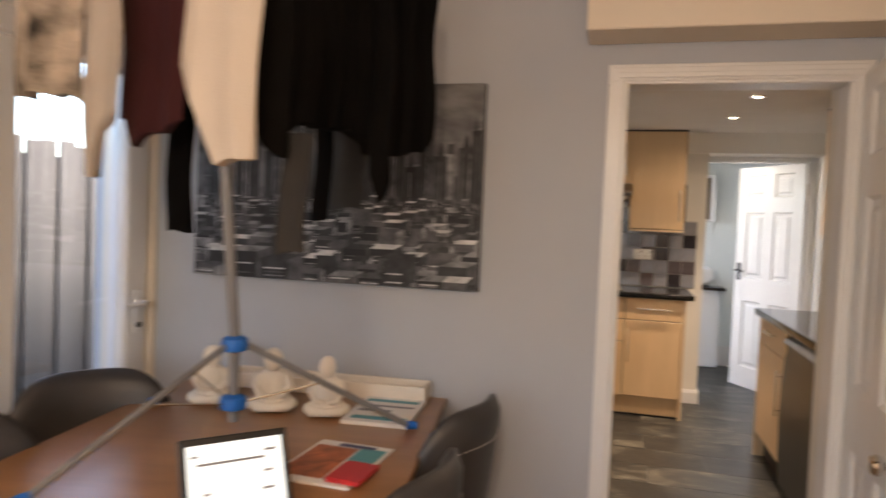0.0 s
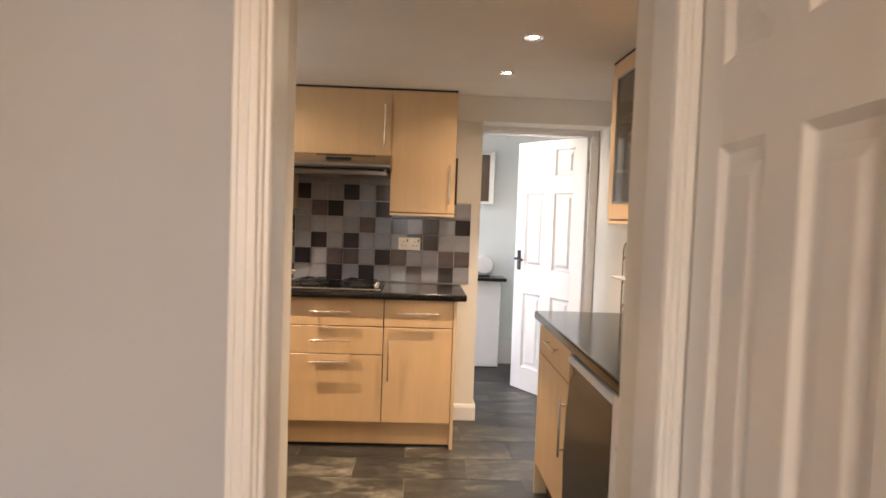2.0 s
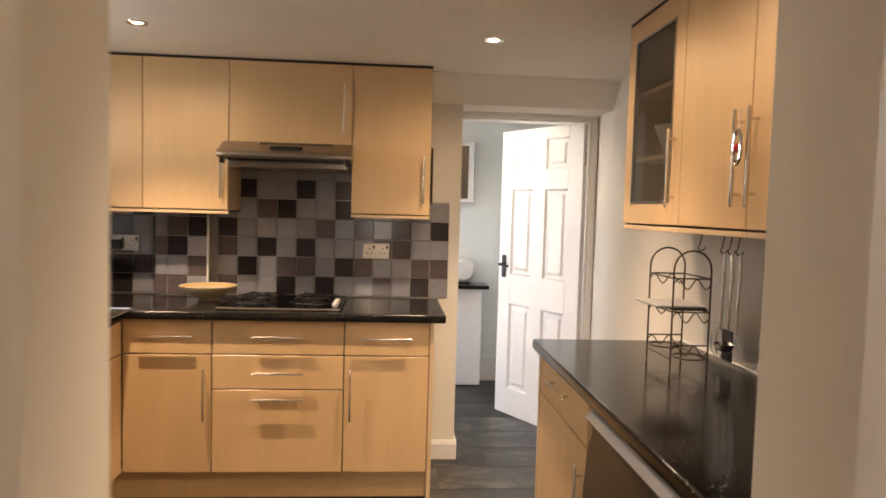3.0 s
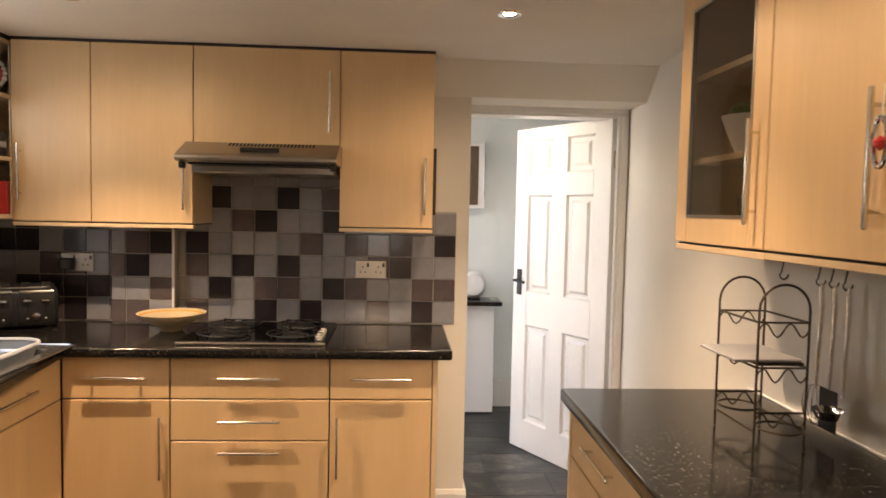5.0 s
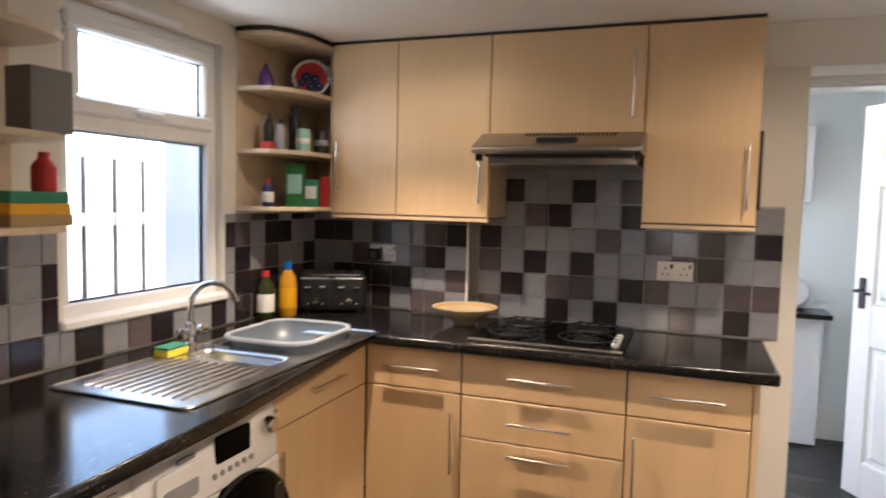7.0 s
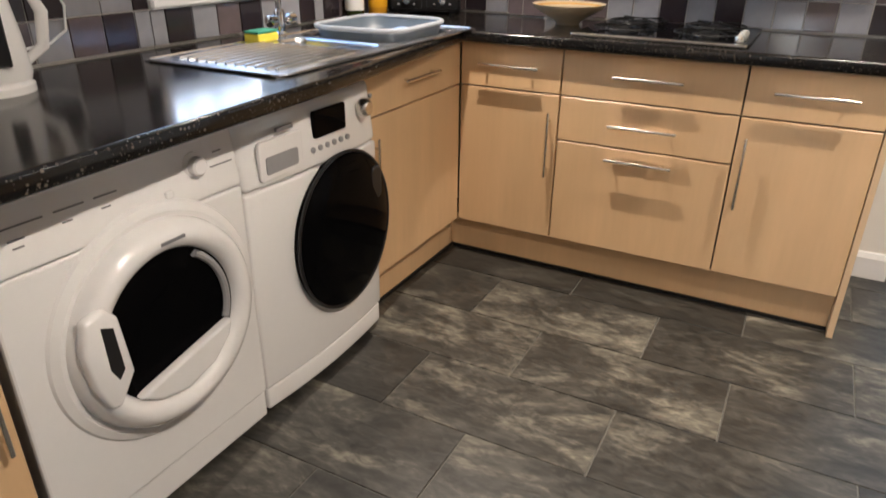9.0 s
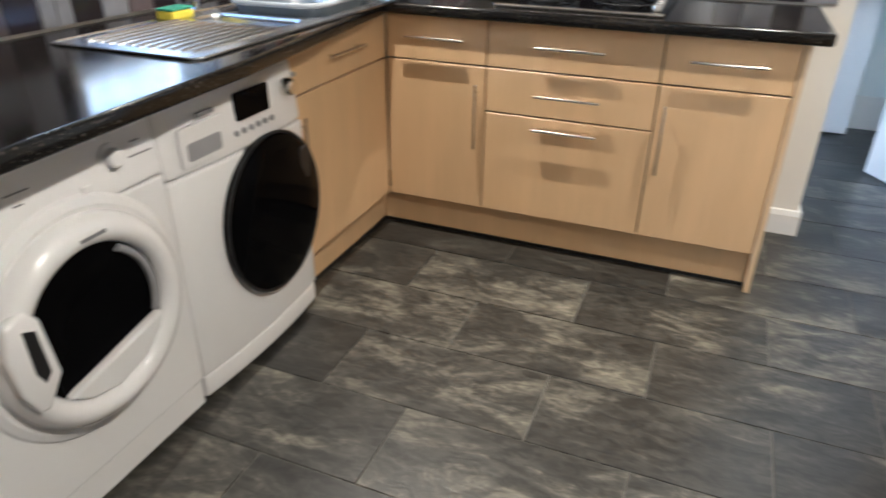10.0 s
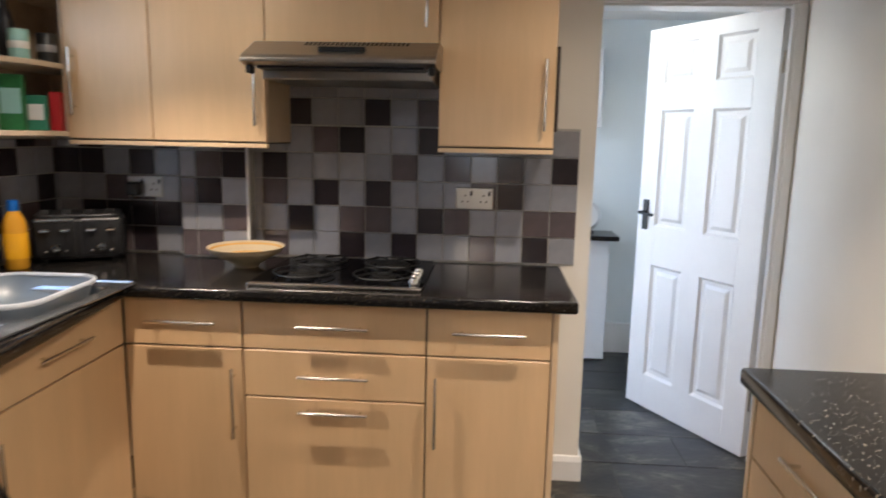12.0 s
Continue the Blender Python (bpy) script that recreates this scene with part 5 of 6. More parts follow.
for s_ in (-1, 1):
    part("front_panel", smooth(bm_prism(rounded(0.076 * s_ - 0.066, 0.076 * s_ + 0.066, 0.03, 0.178, 0.012), -0.096, -0.088, 0.003, axis="y"), 40), "blackplastic", ts)
    part("front_strip", smooth(bm_tube([(0.076 * s_ - 0.062, -0.094, 0.180), (0.076 * s_ + 0.062, -0.094, 0.180)], 0.0085, 10)), "chrome", ts, "chrome rounded top edge")
    part("dial", smooth(bm_lathe([(0.017, 0.0), (0.017, -0.012), (0.013, -0.016), (0.001, -0.016)], 20, (0.076 * s_, -0.096, 0.065), "y")), "chrome", ts)
    for k in (-1, 1):
        x = 0.076 * s_ + 0.033 * k
        part("lever_slot", bm_box(x - 0.003, x + 0.003, -0.0975, -0.0955, 0.075, 0.160), "iron", ts)
        part("lever", bm_box(x - 0.017, x + 0.017, -0.116, -0.0965, 0.132, 0.146, 0.004), "chrome", ts)
        part("button", smooth(bm_lathe([(0.006, 0.0), (0.006, -0.005), (0.001, -0.006)], 12, (x, -0.096, 0.05), "y")), "chrome", ts)
for k in range(4):
    x = -0.109 + 0.0727 * k
    part("slot", bm_box(x - 0.015, x + 0.015, -0.07, 0.07, 0.2015, 0.205, 0.001), "iron", ts)
    part("bread_guide", bm_box(x - 0.018, x + 0.018, -0.076, -0.071, 0.196, 0.222, 0.002), "blackplastic", ts)
for x in (-0.12, 0.12):
    for y in (-0.06, 0.06):
        part("foot", bm_box(x - 0.012, x + 0.012, y - 0.012, y + 0.012, 0, 0.013), "iron", ts)


def bottle(x, y, z, r, h, body, cap, label, cap_h=0.025, label_mat=None, name="bottle", category="bottle"):
    t = thing(name, (x, y, z), label, category)
    part("body", smooth(bm_lathe([(r * 0.9, 0), (r, 0.006), (r, h * 0.62), (r * 0.85, h * 0.72), (r * 0.42, h * 0.86), (r * 0.38, h - cap_h)], 22), 50), body, t)
    part("cap", smooth(bm_lathe([(r * 0.46, h - cap_h), (r * 0.46, h), (0.001, h)], 18)), cap, t)
    if label_mat:
        part("label_band", smooth(bm_lathe([(r + 0.0008, h * 0.16), (r + 0.0012, h * 0.17), (r + 0.0012, h * 0.52), (r + 0.0008, h * 0.53)], 22)), label_mat, t)
    return t


bottle(-1.528, 5.165, 0.91, 0.038, 0.210, "olive", "red", "green washing-up liquid bottle with a red cap", label_mat="paper")
bottle(-1.488, 5.275, 0.91, 0.040, 0.245, "amber", "blue", "yellow cleaner bottle with a blue cap", 0.045, "yellow")

# boxed pipe on the hob wall, and pipes of white trim
structure("pipe_boxing", bm_box(-1.030, -0.762, 5.615, YH - 0.001, 0.911, CB - 0.006), "grout", "tiled boxing over pipes on the hob wall", "boxing")
structure("boxing_trim", bm_box(-0.764, -0.754, 5.602, 5.614, 0.912, CB - 0.006, 0.002), "upvc", "white tile trim on the boxing corner", "trim")


def socket(m, material, label, plug=False):
    """A double socket plate, local x along, front facing -y."""
    s = thing("wall_socket", m, label, "socket")
    part("plate", bm_box(-0.073, 0.073, -0.009, 0, -0.043, 0.043, 0.003, 2), material, s)
    for x in (-0.036, 0.036):
        for dx, dz in ((0, 0.012), (-0.011, -0.012), (0.011, -0.012)):
            part("pin_hole", bm_box(x + dx - 0.003, x + dx + 0.003, -0.0098, -0.0088, dz - 0.004, dz + 0.004), "iron", s)
        part("switch", bm_box(x + 0.018, x + 0.028, -0.013, -0.009, 0.012, 0.030, 0.002), "upvc" if material == "upvc" else "blackplastic", s)
    if plug:
        part("plug", bm_box(-0.062, -0.012, -0.05, -0.010, -0.035, 0.018, 0.008, 2), "blackplastic", s, "black plug")
        part("cord", bm_tube([(-0.036, -0.045, -0.03), (-0.045, -0.05, -0.09), (-0.07, -0.04, -0.16), (-0.09, -0.03, -0.235)], 0.0035, 6), "blackplastic", s)
    return s


socket(pose(0.128, 5.6705, 1.168), "hood_steel", "brushed steel double wall socket on the tiles")
socket(pose(-1.205, 5.6705, 1.182), "hood_steel", "brushed steel double wall socket with a black plug", True)
ks = socket(pose(-1.5765, 3.83, 1.155, 0, 0, 90), "steel", "brushed steel double wall socket above the kettle")
part("plug", bm_box(0.014, 0.062, -0.05, -0.010, -0.035, 0.018, 0.008, 2), "seal", ks, "grey plug")
part("cord", smooth(bm_tube([(0.05, -0.04, -0.03), (0.085, -0.03, -0.10), (0.075, -0.03, -0.16), (0.02, -0.04, -0.185), (-0.06, -0.05, -0.19)], 0.0035, 6)), "upvc", ks)

kt = thing("kettle", pose(-1.385, 3.60, 0.91, 0, 0, 60), "cream plastic jug kettle with a water window", "kettle")
part("base", smooth(bm_lathe([(0.085, 0), (0.085, 0.016), (0.075, 0.024), (0.001, 0.024)], 30)), "enamel", kt)
part("jug", smooth(bm_lathe([(0.074, 0.025), (0.078, 0.04), (0.072, 0.12), (0.062, 0.20), (0.058, 0.215), (0.001, 0.215)], 30, (0, 0, 0), "z", 1.1, 0.95), 50), "enamel", kt)
part("lid", smooth(bm_lathe([(0.054, 0.214), (0.05, 0.226), (0.02, 0.232), (0.001, 0.232)], 26)), "enamel", kt)
part("kettle_handle", smooth(bm_tube([(0.06, 0, 0.205), (0.11, 0, 0.20), (0.125, 0, 0.16), (0.115, 0, 0.09), (0.078, 0, 0.06)], [0.013, 0.014, 0.014, 0.013, 0.010], 10)), "enamel", kt)
part("water_window", bm_box(0.02, 0.05, -0.0775, -0.066, 0.06, 0.17, 0.003), "blackplastic", kt)

# ---- shelf goods ----
Z0, Z1, Z2 = SZ[0] + 0.0182, SZ[1] + 0.0182, SZ[2] + 0.0182


def carton(x, y, z, w, d, h, material, label, rz=0, band=None, name="carton", category="box"):
    t = thing(name, pose(x, y, z, 0, 0, rz), label, category)
    part("box", bm_box(-w / 2, w / 2, -d / 2, d / 2, 0, h, 0.002), material, t)
    if band:
        part("label_patch", bm_box(-w * 0.4, w * 0.4, -d / 2 - 0.0012, -d / 2 + 0.001, h * 0.3, h * 0.75), band, t)
    return t


bottle(-1.485, 5.12, Z0, 0.024, 0.115, "navy", "red", "small blue spice jar with a red lid", 0.02, "paper", "jar", "jar")
carton(-1.43, 5.24, Z0, 0.075, 0.045, 0.185, "green", "tall green tea carton with pale print", 25, "mint")
carton(-1.385, 5.30, Z0, 0.06, 0.04, 0.12, "scour", "dark green packet with a white label", 20, "paper")
carton(-1.362, 5.375, Z0, 0.035, 0.05, 0.135, "red", "narrow red packet on the corner shelf", 15)
bottle(-1.49, 5.13, Z1, 0.022, 0.15, "blackplastic", "blackplastic", "dark plastic spice bottle on a shelf", 0.02)
bottle(-1.445, 5.15, Z1, 0.02, 0.13, "seal", "iron", "grey spice bottle with a dark lid", 0.02)
bottle(-1.455, 5.27, Z1, 0.026, 0.20, "darkhole", "iron", "tall dark glass bottle on the shelf", 0.03)
carton(-1.46, 5.08, Z1, 0.05, 0.04, 0.03, "red", "low pink and red tin", 0, None, "tin", "tin")
for x, y, m_, l_ in ((-1.405, 5.26, "mint", "mint green tin with a banded label"), (-1.375, 5.36, "blackplastic", "black tin with a silver lid")):
    t = thing("tin", (x, y, Z1), l_, "tin")
    part("can", smooth(bm_lathe([(0.032, 0), (0.032, 0.095), (0.030, 0.098), (0.001, 0.098)], 22)), m_, t)
    part("band", smooth(bm_lathe([(0.0325, 0.035), (0.0332, 0.036), (0.0332, 0.058), (0.0325, 0.059)], 22)), "paper" if m_ == "mint" else "seal", t)
pl = thing("decorative_plate", pose(-1.43, 5.36, Z2 + 0.003, -12, 0, 28), "red, white and blue painted plate standing on edge", "plate")
pl.scale = (0.88, 0.88, 0.88)
part("plate", smooth(bm_lathe([(0.093, 0.0), (0.095, 0.004), (0.06, 0.012), (0.001, 0.012)], 36, (0, 0, 0.097), "y")), "paper", pl)
part("red_field", smooth(bm_lathe([(0.082, 0.0005), (0.080, -0.0015), (0.001, -0.002)], 36, (0, 0, 0.099), "y")), "red", pl)
for k in range(14):
    a = radians(-15 + k * 16)
    part("scalloped_edge", smooth(bm_lathe([(0.012, 0.002), (0.009, -0.003), (0.001, -0.004)], 12, (0.088 * math.cos(a), 0, 0.097 + 0.088 * math.sin(a)), "y")), "paper", pl)
for dx, dz, r_ in ((-0.025, 0.0, 0.030), (0.018, -0.010, 0.028), (0.038, -0.045, 0.026), (0.0, -0.050, 0.026), (-0.045, -0.03, 0.022)):
    part("blue_flower", smooth(bm_lathe([(r_, 0.0), (r_ * 0.8, -0.004), (0.001, -0.006)], 16, (dx, 0, 0.097 + dz), "y")), "navy", pl)
    part("flower_eye", smooth(bm_lathe([(r_ * 0.3, -0.003), (0.001, -0.0075)], 10, (dx, 0, 0.1 + dz), "y")), "paper", pl)
part("green_leaf", smooth(bm_lathe([(0.024, 0.0), (0.001, -0.005)], 14, (-0.06, 0, 0.03), "y")), "green", pl)
pv = thing("purple_ornament", (-1.50, 5.12, Z2), "purple leaf-shaped glazed ornament", "ornament")
part("leaf", smooth(bm_prism([(-0.035, 0), (0.045, 0.0), (0.03, 0.05), (0.0, 0.105), (-0.025, 0.06)], -0.01, 0.01, 0.006, axis="y")), "purple", pv)
# end shelves by the window
carton(-1.38, 3.99, LSZ[1] + 0.0182, 0.09, 0.12, 0.16, "print_grey", "slate grey storage box", 0, None, "storage_box", "box")
bottle(-1.37, 3.99, LSZ[0] + 0.105, 0.03, 0.10, "red", "red", "red ornament on a stack of books", 0.02, None, "ornament", "ornament")
for k, (m_, h) in enumerate((("gold", 0.024), ("yellow", 0.02), ("scour", 0.028))):
    solo("book", bm_box(-1.47, -1.335, 3.87, 4.045 - 0.006 * k, LSZ[0] + 0.0182 + 0.029 * k, LSZ[0] + 0.0182 + 0.029 * k + 0.0288, 0.002), m_, ("orange", "yellow", "green")[k] + " book lying in a stack", "book", base=(-1.4, 3.95, LSZ[0] + 0.0182 + 0.029 * k))

# ---- wire rack and utensils on the right worktop ----
rk = thing("wire_rack", (1.145, 4.075, 0.91), "bronze wire two-tier rack with arched ends and scrolls", "rack")
RA, RB, RY = 1.085, 1.205, (4.17, 3.98)


def arch(y, top):
    c = (RA + RB) / 2
    r = (RB - RA) / 2
    return [(RA, y, 0.912), (RA, y, top - r)] + [(c - r * math.cos(a), y, top - r + r * math.sin(a)) for a in [k * math.pi / 12 for k in range(1, 12)]] + [(RB, y, top - r), (RB, y, 0.912)]


for y in RY:
    part("arched_end", smooth(bm_tube(arch(y, 1.297), 0.003, 8)), "wire", rk, local=False)
    for z in (1.0, 1.105, 1.21):
        b = bm_tube([(RA, y, z), (RB, y, z)], 0.0026, 6)
        join(b, bm_tube([(RA + (RB - RA) * k / 16, y, z - 0.018 + 0.016 * math.sin(k * math.pi / 4)) for k in range(17)], 0.002, 6))
        part("scroll_bar", smooth(b), "wire", rk, local=False)
for z in (0.955, 1.105, 1.21):
    for x in (RA, RB):
        part("side_bar", smooth(bm_tube([(x, RY[0], z), (x, RY[1], z)], 0.003, 6)), "wire", rk, local=False)
for y in RY:
    part("ring", smooth(bm_tube([(1.145 + 0.05 * math.cos(a), y + 0.0 + 0.05 * math.sin(a), 0.965) for a in [k * math.pi / 12 for k in range(24)]], 0.003, 6, True)), "wire", rk, local=False)
solo("serving_board", bm_box(1.035, 1.195, 3.985, 4.165, 1.1165, 1.124, 0.002), "seal", "grey board resting on the wire rack", "board", base=(1.12, 4.07, 1.1165))
solo("rack_tray", bm_box(RA + 0.004, RB - 0.004, 3.985, 4.165, 1.1085, 1.116, 0.002), "dark_trim_shade", "dark tray lying on the wire rack", "tray", base=(1.14, 4.07, 1.1085))

rail = thing("utensil_rail", (1.30, 3.95, 1.345), "steel hooks under the cabinet with hanging utensils", "utensil rail")
part("rail", smooth(bm_tube([(1.30, 3.65, 1.345), (1.30, 4.35, 1.345)], 0.004, 8)), "steel", rail, local=False)
for y in (3.80, 3.99, 4.04, 4.09, 4.25):
    pts = [(1.30, y, 1.349), (1.296, y, 1.33), (1.29, y, 1.30)] + [(1.298 - 0.012 * math.cos(a), y, 1.298 - 0.014 * math.sin(a)) for a in [k * math.pi / 6 for k in range(7)]]
    part("hook", smooth(bm_tube(pts, 0.0022, 6)), "wire", rail, local=False)
for y, kind in ((3.99, "ladle"), (4.04, "spatula"), (4.09, "whisk")):
    u = thing("kitchen_utensil", (1.30, y, 1.29), "steel " + kind + " hanging from a hook", "utensil", "hanging utensils")
    part("handle_bar", smooth(bm_tube([(0, 0, 0.0), (0.004, 0, -0.06), (0.002, 0.004, -0.26)], [0.006, 0.007, 0.004], 8)), "steel", u)
    if kind == "ladle":
        part("bowl", smooth(bm_lathe([(0.001, -0.03), (0.025, -0.022), (0.038, 0.0), (0.036, 0.0), (0.024, -0.018), (0.001, -0.026)], 20, (-0.03, 0.004, -0.285))), "chrome", u)
    elif kind == "spatula":
        part("blade", bm_box(-0.002, 0.003, -0.03, 0.034, -0.35, -0.25, 0.001), "blackplastic", u)
    else:
        b = bmesh.new()
        for k in range(4):
            a0 = k * math.pi / 4
            join(b, bm_tube([(0.028 * math.sin(t) * math.cos(a0), 0.004 + 0.028 * math.sin(t) * math.sin(a0), -0.30 + 0.05 * math.cos(t)) for t in [j * math.pi / 8 for j in range(17)]], 0.0012, 5))
        part("wires", b, "chrome", u)
sw = solo("wall_switch", bm_box(XR - 0.012, XR - 0.001, 3.10, 3.25, 1.10, 1.19, 0.003), "upvc", "white double wall switch on the kitchen wall", "socket", base=(XR, 3.17, 1.1))
# glassware in the glazed cabinet
for x, y, m_, l_, h in ((1.25, 4.40, "navy", "blue tumbler with a green lid in the glass cabinet", 0.16),):
    t = thing("lidded_tumbler", (x, y, 1.6165), l_, "tumbler")
    part("cup", smooth(bm_lathe([(0.034, 0), (0.042, h * 0.8), (0.001, h * 0.8)], 22)), m_, t)
    part("lid", smooth(bm_lathe([(0.043, h * 0.8), (0.038, h * 0.92), (0.012, h), (0.001, h)], 22)), "green", t)
t = thing("glass_dish", (1.19, 4.25, 1.6165), "pale scalloped dish in the glass cabinet", "dish")
part("dish", smooth(bm_lathe([(0.035, 0), (0.04, 0.01), (0.06, 0.06), (0.075, 0.10), (0.071, 0.10), (0.055, 0.06), (0.03, 0.014), (0.001, 0.012)], 28)), "paper", t)
for k in range(4):
    solo("drinking_glass", smooth(bm_lathe([(0.026, 0), (0.032, 0.11), (0.030, 0.11), (0.024, 0.006), (0.001, 0.006)], 20, (1.2 + 0.07 * (k % 2), 4.18 + 0.075 * (k // 2), CB + 0.0175))), "glass", "clear drinking glass in the glass cabinet", "glass", group="glasses in the cabinet", base=(1.2 + 0.07 * (k % 2), 4.18 + 0.075 * (k // 2), CB + 0.0175))

# ---- utility room ----
# fitting made for the added utility light, hidden behind the header
ul = thing("utility_ceiling_lamp", (0.76, 6.32, 2.14), "flat round white lamp added unseen to brighten the utility room", "ceiling light")
part("base_ring", smooth(bm_lathe([(0.13, 0.0), (0.13, -0.018), (0.12, -0.024), (0.12, 0.0)], 28, caps=False)), "upvc", ul)
part("diffuser", smooth(bm_lathe([(0.119, -0.020), (0.08, -0.030), (0.001, -0.033)], 28, caps=False)), "paper", ul)
uc = thing("utility_cabinet", (0.7, 7.33, 0), "narrow white cabinet with a dark worktop", "cabinet")
part("body", bm_box(0.30, 0.945, 7.235, 7.424, 0.012, 0.79, 0.002), "enamel", uc, local=False)
part("foot_strip", bm_box(0.31, 0.935, 7.245, 7.42, 0.0, 0.012), "iron", uc, local=False)
part("top", bm_box(0.28, 0.985, 7.15, 7.424, 0.791, 0.82, 0.004), "granite", uc, "dark worktop", local=False)
dish = thing("white_dish", pose(0.80, 7.33, 0.821, 0, 0, 0), "round white dish standing on its edge", "dish")
part("dish", smooth(bm_lathe([(0.001, 0.0), (0.075, 0.004), (0.098, 0.03), (0.094, 0.034), (0.07, 0.010), (0.001, 0.008)], 32, (0, 0, 0.099), "y")), "enamel", dish)
part("stand", bm_box(-0.05, 0.05, -0.03, 0.055, 0, 0.008, 0.002), "iron", dish)
ub = thing("wall_box", (0.80, 7.40, 1.47), "small white wall cabinet with an open dark front", "wall cabinet")
part("box", bm_box(0.60, 0.862, 7.33, 7.4395, 1.475, 1.945, 0.003), "enamel", ub, local=False)
part("dark_front", bm_box(0.61, 0.815, 7.3255, 7.3298, 1.50, 1.92, 0.001), "walnut", ub, "dark brown front", local=False)
part("side_slot", bm_box(0.8622, 0.868, 7.36, 7.40, 1.55, 1.88, 0.002), "seal", ub, local=False)

# ---- dining room ----
pic = thing("canvas_picture", (-1.109, YD - 0.02, 1.118), "large black-and-white city skyline canvas on the wall", "picture")
part("canvas_body", bm_box(-1.676, -0.542, YD - 0.028, YD - 0.001, 1.118, 1.845, 0.002), "canvas_edge", pic, local=False)
part("print", bm_box(-1.6745, -0.5435, YD - 0.0305, YD - 0.0283, 1.1195, 1.8435), "print_sky", pic, local=False)


def skyline(parent, x0, z0, w, h, y):
    """The printed town: towers behind, then rows of blocks with lit roofs, nearer and larger towards the foot."""
    rnd = random.Random(19)
    tones = {k: bmesh.new() for k in ("print_black", "print_dark", "print_mid", "print_pale", "print_white")}
    step = [0]

    def quad(tone, pts):
        step[0] += 1
        yy = y - 0.000004 * step[0]
        pts = [(min(max(u, 0.0), w), min(max(v, 0.0), h)) for u, v in pts]
        if max(p[0] for p in pts) - min(p[0] for p in pts) < 0.0008 or max(p[1] for p in pts) - min(p[1] for p in pts) < 0.0008:
            return
        b = tones[tone]
        b.faces.new([b.verts.new((x0 + u, yy, z0 + v)) for u, v in pts])

    def block(u, v, bw, bh, lean, front, side, roof, roof_h):
        quad(side, [(u + bw, v), (u + bw * (1 + lean), v + roof_h * 0.5), (u + bw * (1 + lean), v + bh + roof_h), (u + bw, v + bh)])
        quad(roof, [(u, v + bh), (u + bw, v + bh), (u + bw * (1 + lean), v + bh + roof_h), (u + bw * lean, v + bh + roof_h)])
        quad(front, [(u, v), (u + bw, v), (u + bw, v + bh), (u, v + bh)])

    def pick(*names):
        return "print_" + rnd.choice(names)

    for k in range(46):                     # hazy far towers
        u = rnd.random() * w
        block(u, 0.30, 0.016 + 0.03 * rnd.random(), 0.06 + 0.18 * rnd.random(), 0.4, pick("mid", "dark", "mid"), pick("mid", "pale"), pick("pale", "mid"), 0.006)
    for u, bw, top in ((0.905, 0.035, 0.62), (0.955, 0.05, 0.47), (1.045, 0.055, 0.50), (1.09, 0.03, 0.56), (0.66, 0.05, 0.60), (0.53, 0.06, 0.55), (0.42, 0.05, 0.63), (0.17, 0.07, 0.60), (0.06, 0.05, 0.52), (0.29, 0.05, 0.48), (0.79, 0.04, 0.49), (0.85, 0.04, 0.43)):
        block(u, 0.18, bw, top - 0.18, 0.45, pick("black", "dark"), pick("mid", "pale", "dark"), "print_pale", 0.008)
        quad("print_dark", [(u + bw * 0.25, top), (u + bw * 0.75, top), (u + bw * 0.58, top + 0.045), (u + bw * 0.42, top + 0.045)])
        quad("print_mid", [(u + bw * 0.46, top + 0.04), (u + bw * 0.54, top + 0.04), (u + bw * 0.51, top + 0.10), (u + bw * 0.49, top + 0.10)])
        for j in range(3):
            quad(pick("mid", "pale", "dark"), [(u + bw * (0.18 + 0.26 * j), 0.19), (u + bw * (0.28 + 0.26 * j), 0.19), (u + bw * (0.28 + 0.26 * j), top - 0.02), (u + bw * (0.18 + 0.26 * j), top - 0.02)])
    for r in range(13):
        f = r / 12
        v, size = 0.30 * (1 - f) ** 1.15 - 0.01, 0.024 + 0.066 * f
        u = -0.03 * rnd.random()
        while u < w:
            bw = size * (0.6 + 0.9 * rnd.random())
            bh = size * (0.35 + 0.9 * rnd.random() ** 2)
            block(u, v, bw, bh, 0.25 + 0.3 * rnd.random(), pick("black", "dark", "dark", "mid"), pick("dark", "mid", "pale"), pick("white", "pale", "mid", "mid", "dark"), size * 0.25)
            for j in range(int(2 + 3 * f)):
                if rnd.random() < 0.55:
                    z = v + bh * (j + 0.35) / (3 + 3 * f)
                    quad(pick("pale", "mid", "white"), [(u + bw * 0.12, z), (u + bw * 0.86, z), (u + bw * 0.86, z + size * 0.05), (u + bw * 0.12, z + size * 0.05)])
            u += bw * (1.05 + 0.5 * rnd.random())
    for name, b in tones.items():
        tagged(part("printed_town", b, name, parent, local=False), kind="stuff")


skyline(pic, -1.6735, 1.1205, 1.129, 0.722, YD - 0.0306)

TM = pose(-1.02, 1.445, 0, 0, 0, 7.4)
tbl = thing("dining_table", TM, "rectangular orange-brown wooden dining table", "table")
part("tabletop", smooth(bm_box(-0.497, 0.497, -0.78, 0.838, 0.705, 0.735, 0.006, 2)), "tabletop", tbl)
b = bm_box(-0.44, 0.44, -0.72, -0.70, 0.62, 0.705)
bm_box(-0.44, 0.44, 0.70, 0.72, 0.62, 0.705, bm=b)
bm_box(-0.44, -0.42, -0.70, 0.70, 0.62, 0.705, bm=b)
bm_box(0.42, 0.44, -0.70, 0.70, 0.62, 0.705, bm=b)
part("apron", b, "tabletop", tbl)
